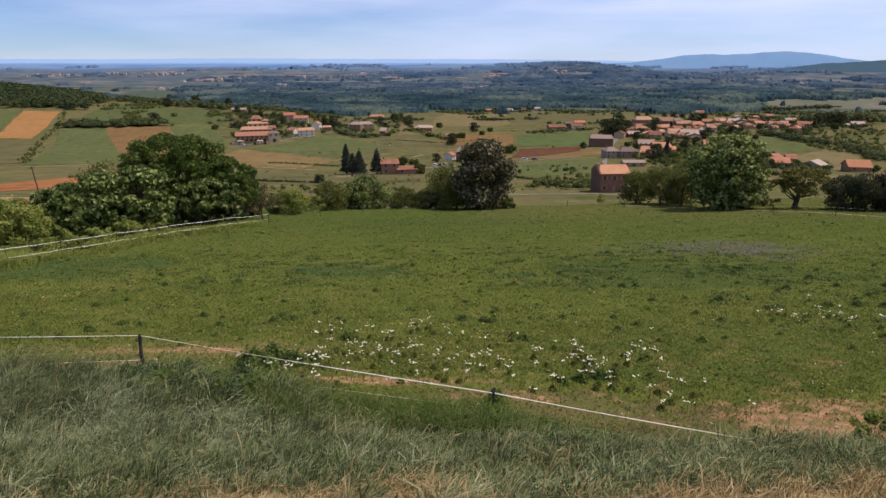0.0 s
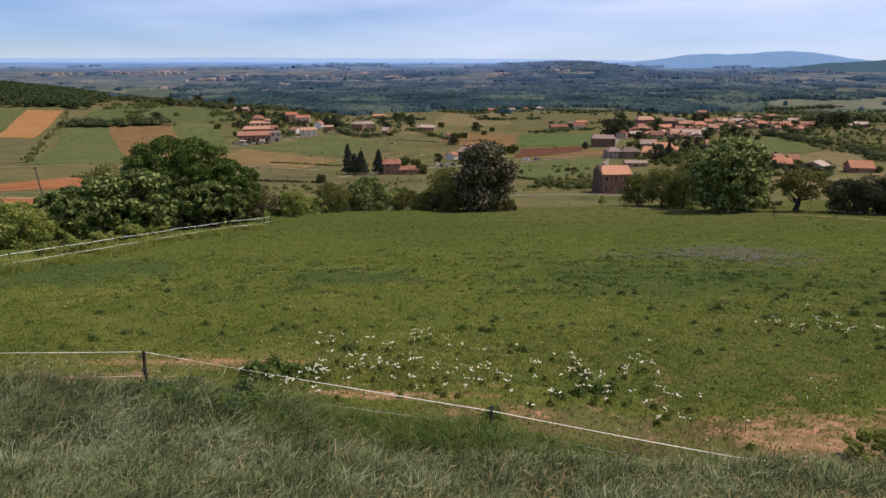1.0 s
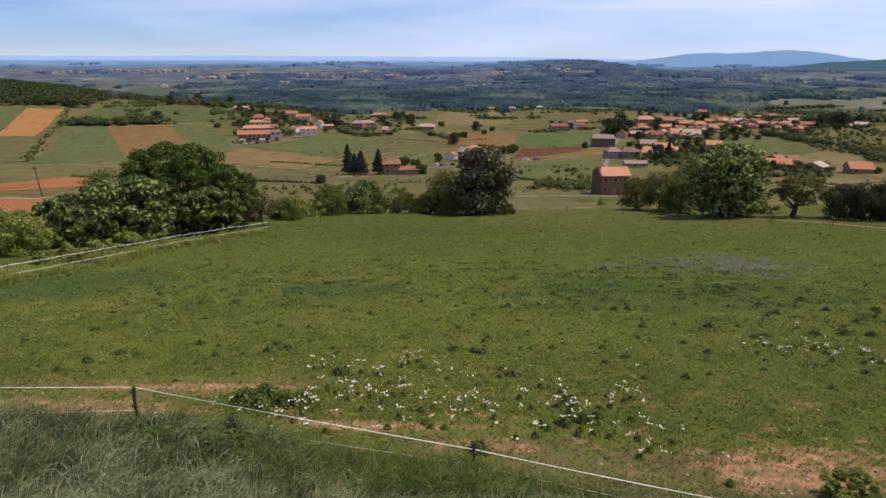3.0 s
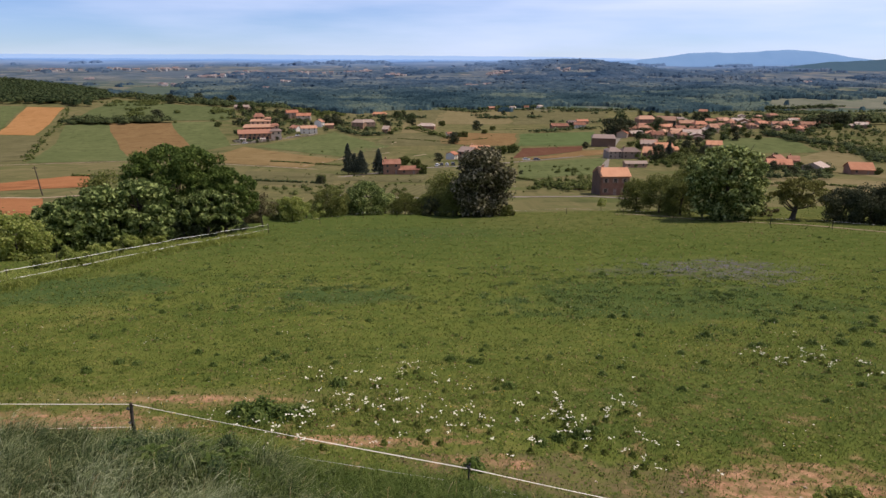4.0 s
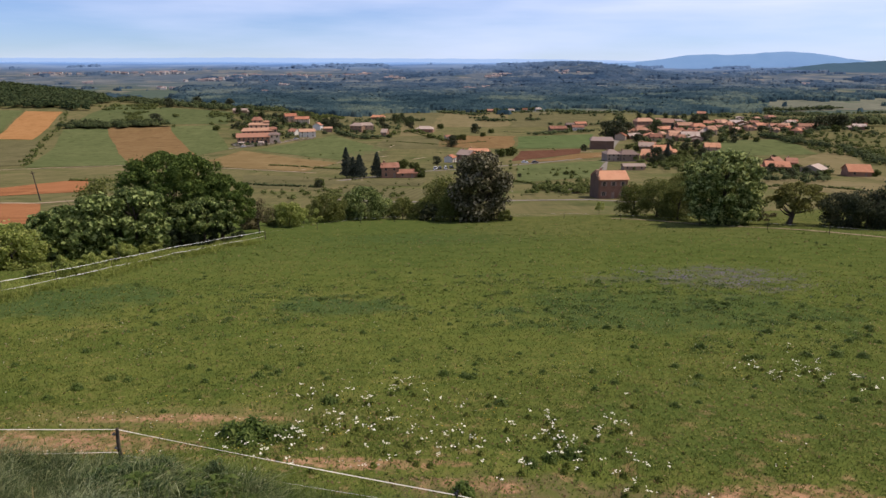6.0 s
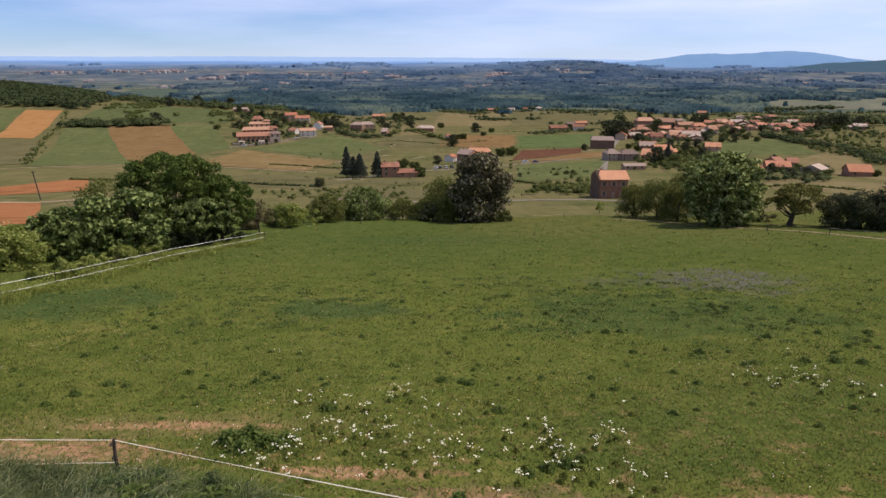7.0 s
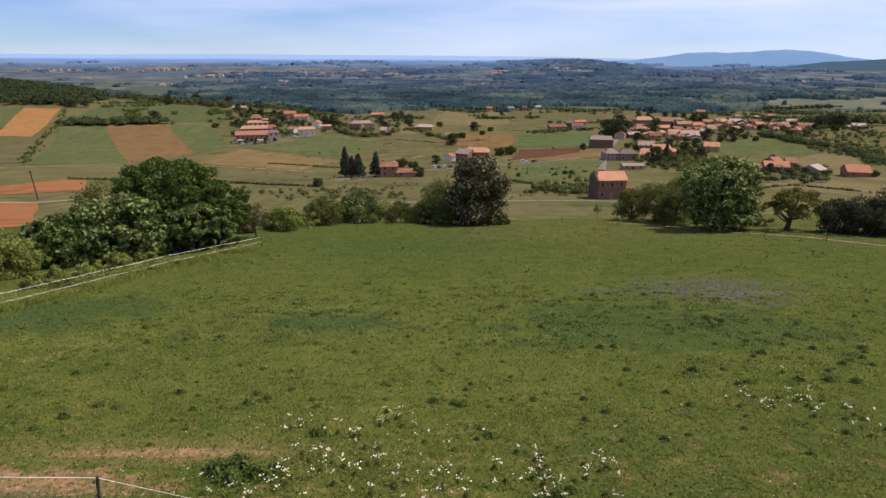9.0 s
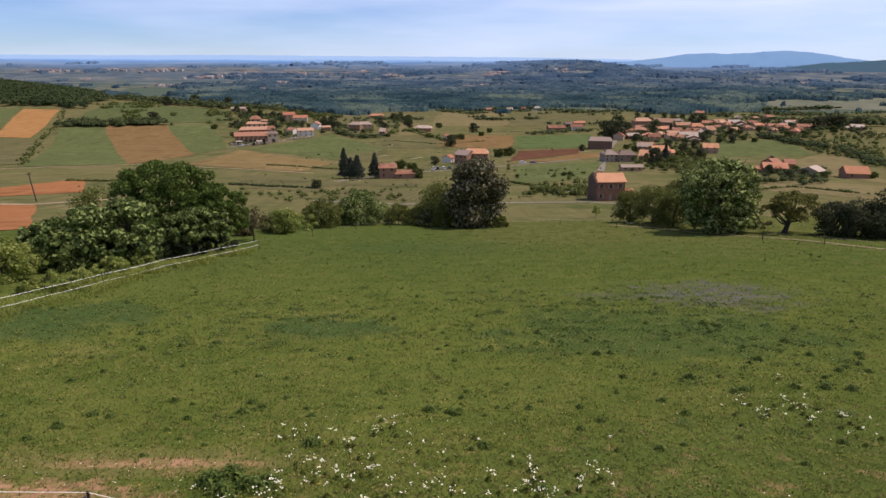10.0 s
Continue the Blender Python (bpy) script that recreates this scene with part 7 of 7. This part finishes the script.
keep = (y > fence_line(x) + 0.3) & (np.abs(x) < 0.85 * (y + 2)) & (rng.random(n) > 1.2 * bare_places(x, y))
x, y = x[keep], y[keep]
blades("tussocks", x, y, 0.07 + 0.10 * rng.random(len(x)), 0.008 + 0.0006 * y, 0.5 + 0.7 * rng.random(len(x)), "tussock", "thicker green tussocks in the meadow")


# lush yellow-green verge under the fence before the trees
path = np.array(LEFT, float).reshape(-1, 2)
run = np.r_[0, np.cumsum(np.hypot(*np.diff(path, axis=0).T))]
k = rng.uniform(0, run[-1] * 0.55, 20000)
x = np.interp(k, run, path[:, 0]) + rng.normal(size=len(k)) * 0.8 - 0.7
y = np.interp(k, run, path[:, 1]) + rng.normal(size=len(k)) * 0.6
lush = waves(x, y, 1.6, 3.3) + 0.5 * waves(x, y, 0.6, 1.2) > -0.25
x, y = x[lush], y[lush]
blades("verge_herbs", x, y, (0.22 + 0.5 * rng.random(len(x))) * (1 + 0.5 * waves(x, y, 1.9, 0.5)), 0.035 + 0.03 * rng.random(len(x)), 0.8 + 0.7 * rng.random(len(x)), "verge", "yellow-green herbs under the fence")

# ---- weeds and flowers of the meadow ----
def weed_mesh(seed, n=150, wide=0.34, tall=0.34, leaf=0.065):
    r = np.random.default_rng(seed)
    a, k = r.uniform(0, 6.283, n), r.random(n)
    d = np.stack([np.cos(a), np.sin(a), 0 * a], -1)
    p = d * (wide * (0.15 + 0.85 * k))[:, None] * (0.7 + 0.5 * r.random((n, 1)))
    p[:, 2] = tall * (1 - 0.75 * k ** 1.5) * (0.5 + 0.6 * r.random(n))
    s = leaf * (0.6 + 0.7 * r.random((n, 1)))
    t = d * 0.8 + 0.4 * r.normal(size=(n, 3))
    b = np.cross(t, (0, 0, 1.0)) + 0.2 * r.normal(size=(n, 3))
    b /= np.linalg.norm(b, axis=1)[:, None]
    v = np.stack([p - t * s, p - b * s * 0.4 + (0, 0, 0.02), p + t * s - (0, 0, 0.05), p + b * s * 0.4 + (0, 0, 0.02)], 1)
    # a low leafy heart that ties the leaves together
    a = np.arange(10) * 0.6283
    dome = np.concatenate([np.stack([np.cos(a) * q * wide, np.sin(a) * q * wide, np.full(10, z * tall)], -1) for q, z in ((0.85, -0.05), (0.62, 0.35), (0.3, 0.62), (0.02, 0.72))])
    dome *= 1 + 0.12 * r.normal(size=dome.shape)
    i, j = np.meshgrid(np.arange(3), np.arange(10), indexing="ij")
    q = np.stack([i * 10 + j, i * 10 + (j + 1) % 10, (i + 1) * 10 + (j + 1) % 10, (i + 1) * 10 + j], -1).reshape(-1, 4)
    return mesh_np("weed_tuft", *joined([(v.reshape(-1, 3), np.arange(n * 4).reshape(-1, 4)), (dome, q)]), M["weed"])


weed_meshes = [weed_mesh(200 + i) for i in range(4)]


def weed(x, y, s, group="weed tufts"):
    ob = new("weed_tuft", weed_meshes[int(abs(x * 7 + y * 3)) % 4])
    ob.matrix_basis = pose(x, y, gz(x, y) - 0.02, 0, 0, (x * 91) % 360) @ Matrix.Diagonal((s, s, s * 0.85, 1))
    tagged(ob, "dark green weed tuft in the meadow", "weed", group)


WEEDS = (-13.4, 19.3, -11.1, 18.4, -10.6, 19.5, -9.9, 19.3, -7.2, 19.0, -6.3, 19.2, -5.6, 19.6, -5.6, 20.7, -5.1, 20.2, -4.5, 21.2, -5.1, 23.7, -14.2, 30.5, -12.9, 27.9, -11.3, 28.4, -9.6, 34.2, -7.1, 31.1, -6.1, 33.3, -1.6, 34.1,
         -0.5, 40.4, -0.7, 29.3, 1.4, 28.9, 0.7, 19.8, 1.4, 19.7, 1.6, 19.5, 3.2, 35.1, 3.7, 22.9, 6.2, 31.4, 6.7, 29.6, 9.1, 21.0, 5.5, 18.1, 2.0, 16.5, 2.4, 16.7, 7.8, 31.9, 5.0, 28.7, 3.5, 28.6)
MORE = (10.7, 23.4, 11.2, 23.8, 8.3, 27.3, 9.0, 27.5, 12.5, 33.2, 12.9, 31.3, 15.7, 33.3, 15.2, 31.2, 16.3, 32.6, 15.5, 28.3, 17.0, 27.8, 18.2, 29.5, 12.7, 22.3, 12.2, 22.0, 14.8, 22.7, 16.7, 23.8, 15.9, 22.5, 17.9, 24.8, 20.4, 27.3,
        19.4, 25.8, 19.2, 24.8, 16.8, 22.3, 15.2, 26.2, 18.0, 27.1, 11.4, 36.0, 11.6, 35.5, 10.9, 39.5, 14.3, 39.7, 36.7, 58.8, 36.8, 57.6)
for row, size in ((WEEDS, 0.46), (MORE, 0.56)):
    for i in range(0, len(row), 2):
        weed(row[i], row[i + 1], size + 0.3 * ((i * 7) % 5) / 4)
        if i % 3 == 0:
            weed(row[i] + 0.4, row[i + 1] + 0.25, size * 0.55)
for k in range(150):
    b = 15.5 * (46 / 15.5) ** rng.random()
    a = (b + 2) * rng.uniform(-0.66, 0.70)
    if waves(np.array([a]), np.array([b]), 3.1, 0.8)[0] > -0.3 and (b > 19 or not -5 < a < 6):
        weed(float(a), float(b), 0.34 + 0.30 * rng.random() ** 2)
n = 150
wx, wy = rng.normal(size=n) * 7 + 15, rng.normal(size=n) * 5 + 32
wx[50:], wy[50:] = rng.uniform(-0.6, 0.7, 100) * 62, 24 + 62 * rng.random(100) ** 1.3
for a, b in zip(wx, wy):
    if b > 22 and abs(a) < b * 0.8:
        weed(float(a), float(b), 0.25 + 0.35 * rng.random())
for a, b, s in ((-4.69, 14.27, 1.3), (-4.23, 14.42, 1.5), (-3.61, 14.02, 1.3), (-3.26, 14.34, 1.0), (-4.17, 13.76, 1.2), (3.17, 13.03, 0.7), (3.69, 13.25, 0.8), (2.72, 12.70, 0.6), (4.09, 13.55, 0.6), (3.65, 14.11, 0.6), (1.09, 11.13, 0.9), (-2.69, 16.85, 0.9),
                (-4.7, 10.4, 1.5), (-4.1, 10.3, 1.5), (-3.5, 10.2, 1.6), (-2.9, 9.9, 1.1), (-5.2, 10.6, 1.3), (-1.5, 9.4, 0.8), (-4.4, 9.8, 1.3), (0.9, 9.9, 1.0), (-4.9, 9.9, 1.7), (-3.8, 9.9, 1.5), (-5.6, 10.3, 1.6)):
    weed(a, b, s, "large weeds along the fence")

# leafy dark weeds, like nettles, that crowd the fence right of the corner post
nettle_meshes = [weed_mesh(400 + i, 330, 0.30, 0.66, 0.036) for i in range(3)]
for me in nettle_meshes:
    painted(me, M["nettle"])
for i in range(22):
    nx = -5.7 + 2.2 * ((i * 0.618) % 1)
    ny = float(fence_line(nx)) - 0.25 - 1.25 * ((i * 0.755) % 1)
    s = 0.62 + 0.38 * ((i * 0.37) % 1) - 0.25 * max(0.0, (nx + 1.5) / 2)
    ob = new("nettle", nettle_meshes[i % 3])
    ob.matrix_basis = pose(nx, ny, gz(nx, ny) - 0.04, 0, 0, (i * 137) % 360) @ Matrix.Diagonal((s, s, s, 1))
    tagged(ob, "dark leafy nettle clump along the fence", "weed", "nettles along the fence")


def umbel(seed):
    """A flat white flower head of many tiny florets."""
    r = np.random.default_rng(seed)
    n = 40
    hub = r.normal(size=(5, 2)) * 0.045
    k = r.integers(0, 5, n)
    p = np.stack([hub[k, 0] + r.normal(size=n) * 0.012, hub[k, 1] + r.normal(size=n) * 0.012, r.random(n) * 0.03 + np.abs(hub[k, 0]) * 0.4], -1)
    s = 0.011
    c = np.array([[-s, 0, 0], [0, -s, 0.003], [s, 0, 0.004], [0, s, 0.001]])
    v = p[:, None] + c * (0.7 + 0.6 * r.random((n, 1, 1)))
    return mesh_np("blossom", v.reshape(-1, 3), np.arange(n * 4).reshape(-1, 4), M["blossom"])


umbels = [umbel(i) for i in range(5)]
stem_mesh = mesh_np("stem", *tube_arrays([[0, 0, -0.05], [0.01, 0, 0.2], [0, 0.01, 0.5]], [0.006, 0.005, 0.003], 5), M["weed"])
leaf_mesh = painted(weed_mesh(300, 40, 0.12, 0.11, 0.04), M["grass_short"])


def flower(x, y, heads):
    """A white-flowering plant: stems, each with its head, over a few leaves."""
    ob = thing("flowering_plant", pose(x, y, gz(x, y), 0, 0, (x * 77) % 360), "white-flowering meadow plant with flat heads", "plant", "white flowering plants")
    part("leaves", leaf_mesh, ob)
    for i in range(heads):
        a, d, hh = i * 2.1 + x, 0.05 + 0.11 * ((i * 5 + int(y * 10)) % 5), 0.44 + 0.24 * ((i * 3 + int(x * 10)) % 5) / 4
        px, py = math.cos(a) * d, math.sin(a) * d
        st = part("stem", stem_mesh, ob, at=pose(px, py, 0) @ Matrix.Diagonal((1, 1, hh, 1)))
        part("blossom", umbels[(i + int(x * 10)) % 5], st, at=Matrix.Diagonal((1, 1, 1 / hh, 1)) @ pose(0, 0.01, 0.5 * hh, 6, 4 * i, 0) @ Matrix.Diagonal((0.86, 0.86, 0.72, 1)))


FIRST = (-0.72, 17.93, -0.90, 17.52, -0.44, 18.13, -0.23, 17.43, -3.53, 17.22, -3.27, 17.37, -2.58, 17.37, -2.06, 16.87, -1.54, 16.60, -1.14, 15.78, -1.53, 14.59, -1.88, 14.78, -2.08, 14.35, -0.95, 14.71, -0.68, 14.69, -0.18, 13.55, 0.12, 13.71,
         -2.98, 14.14, -2.71, 13.94, -0.69, 13.04, -1.18, 14.11, -2.71, 15.20, -2.48, 14.94, -3.11, 13.71, -3.91, 12.82, -3.34, 12.57, -2.99, 12.35, -3.76, 13.17, -2.17, 11.88, -0.88, 12.36, 0.08, 12.43, 0.50, 16.26)
SECOND = (2.13, 17.34, 1.38, 13.94, 1.00, 13.33, 1.57, 13.05, 2.34, 14.55, 2.55, 13.84, 2.64, 12.95, 3.47, 15.06, 3.41, 14.29, 3.47, 13.77, 3.51, 13.32, 3.72, 13.62, 4.01, 13.11, 4.70, 14.83, 5.05, 14.49, 4.89, 13.38, 4.12, 12.47,
          4.75, 12.42, 4.85, 11.92, 2.40, 12.18, 1.94, 11.92, 4.27, 13.97, 5.47, 12.27, 5.25, 14.67, 3.52, 14.57, 3.23, 14.02)
THIRD = (12.32, 19.91, 12.80, 20.42, 11.75, 19.18, 11.84, 20.67, 11.04, 19.46, 13.46, 20.31, 13.29, 19.23, 13.76, 20.49, 12.98, 18.57, 13.83, 18.32, 13.64, 16.91, 14.39, 18.34, 14.68, 23.55, 12.11, 19.42)
for row, most in ((FIRST, 3), (SECOND, 3), (THIRD, 3)):
    for i in range(0, len(row), 2):
        flower(row[i], row[i + 1], 1 + (i * 5) % most)
        if i % 4:
            flower(row[i] + rng.normal() * 0.7, row[i + 1] + rng.normal() * 0.9, 1)


# tiny yellow and white flowers strewn over the turf
def florets(name, n, material, label, size, round_spot=None):
    y = 12 * (38 / 12) ** rng.random(n)
    x = rng.uniform(-0.75, 0.75, n) * y
    keep = (waves(x, y, 3.3, 5) > -0.1) & (y > fence_line(x) + 0.3)
    if round_spot:
        x, y = round_spot[0] + rng.normal(size=n) * round_spot[2], round_spot[1] + rng.normal(size=n) * round_spot[3]
        keep = waves(x, y, 0.9, 3) > -0.1
    x, y = x[keep], y[keep]
    p = np.stack([x, y, height(x, y) + 0.10 + 0.06 * rng.random(len(x))], -1)
    s = size * (0.6 + 0.8 * rng.random((len(x), 1, 1)))
    c = np.array([[-1, 0, 0.1], [0, -1, 0], [1, 0, 0.2], [0, 1, 0.1]])
    tagged(new(name, mesh_np(name, (p[:, None] + c * s).reshape(-1, 3), np.arange(len(x) * 4).reshape(-1, 4), M[material])), label, "flowers", kind="stuff")


florets("yellow_flowers", 1300, "blossom_yellow", "tiny yellow flowers strewn over the meadow", 0.011)
florets("white_flowers", 700, "blossom", "tiny white flowers strewn over the meadow", 0.016)

florets("lilac_flowers", 1500, "blossom_lilac", "dusky lilac flowers in one patch of the meadow", 0.022, (20.6, 40.6, 3.2, 2.6))
florets("lilac_flowers", 800, "blossom_lilac", "dusky lilac flowers thinning out over the meadow", 0.020, (16.5, 41.8, 4.6, 2.4))

# pale stones on the bare soil
for i in range(40):
    sx, sy = (6.9 + rng.normal() * 1.0, 10.5 + rng.normal() * 0.6) if i % 2 else (-1.9 + rng.normal() * 1.2, 12.6 + rng.normal() * 0.25)
    ob = new("field_stone", stone_meshes[i % 3])
    s = 0.025 + 0.04 * rng.random()
    ob.matrix_basis = pose(sx, sy, gz(sx, sy) - s * 0.2, 0, 0, rng.uniform(0, 360)) @ Matrix.Diagonal((s * 1.3, s, s * 0.6, 1))
    tagged(ob, "small pale stone on bare soil", "stone", "stones on bare soil")

# yellow-green shrub on the bank
tree(7.9, 9.9, 0.55, 1.05, "leaf_bright", "small yellow-green shrub on the grassy bank", "shrub", count=2600, clumps=24, leaf=0.05, seed=77, low=0.0, girth=0.012, category="shrub")
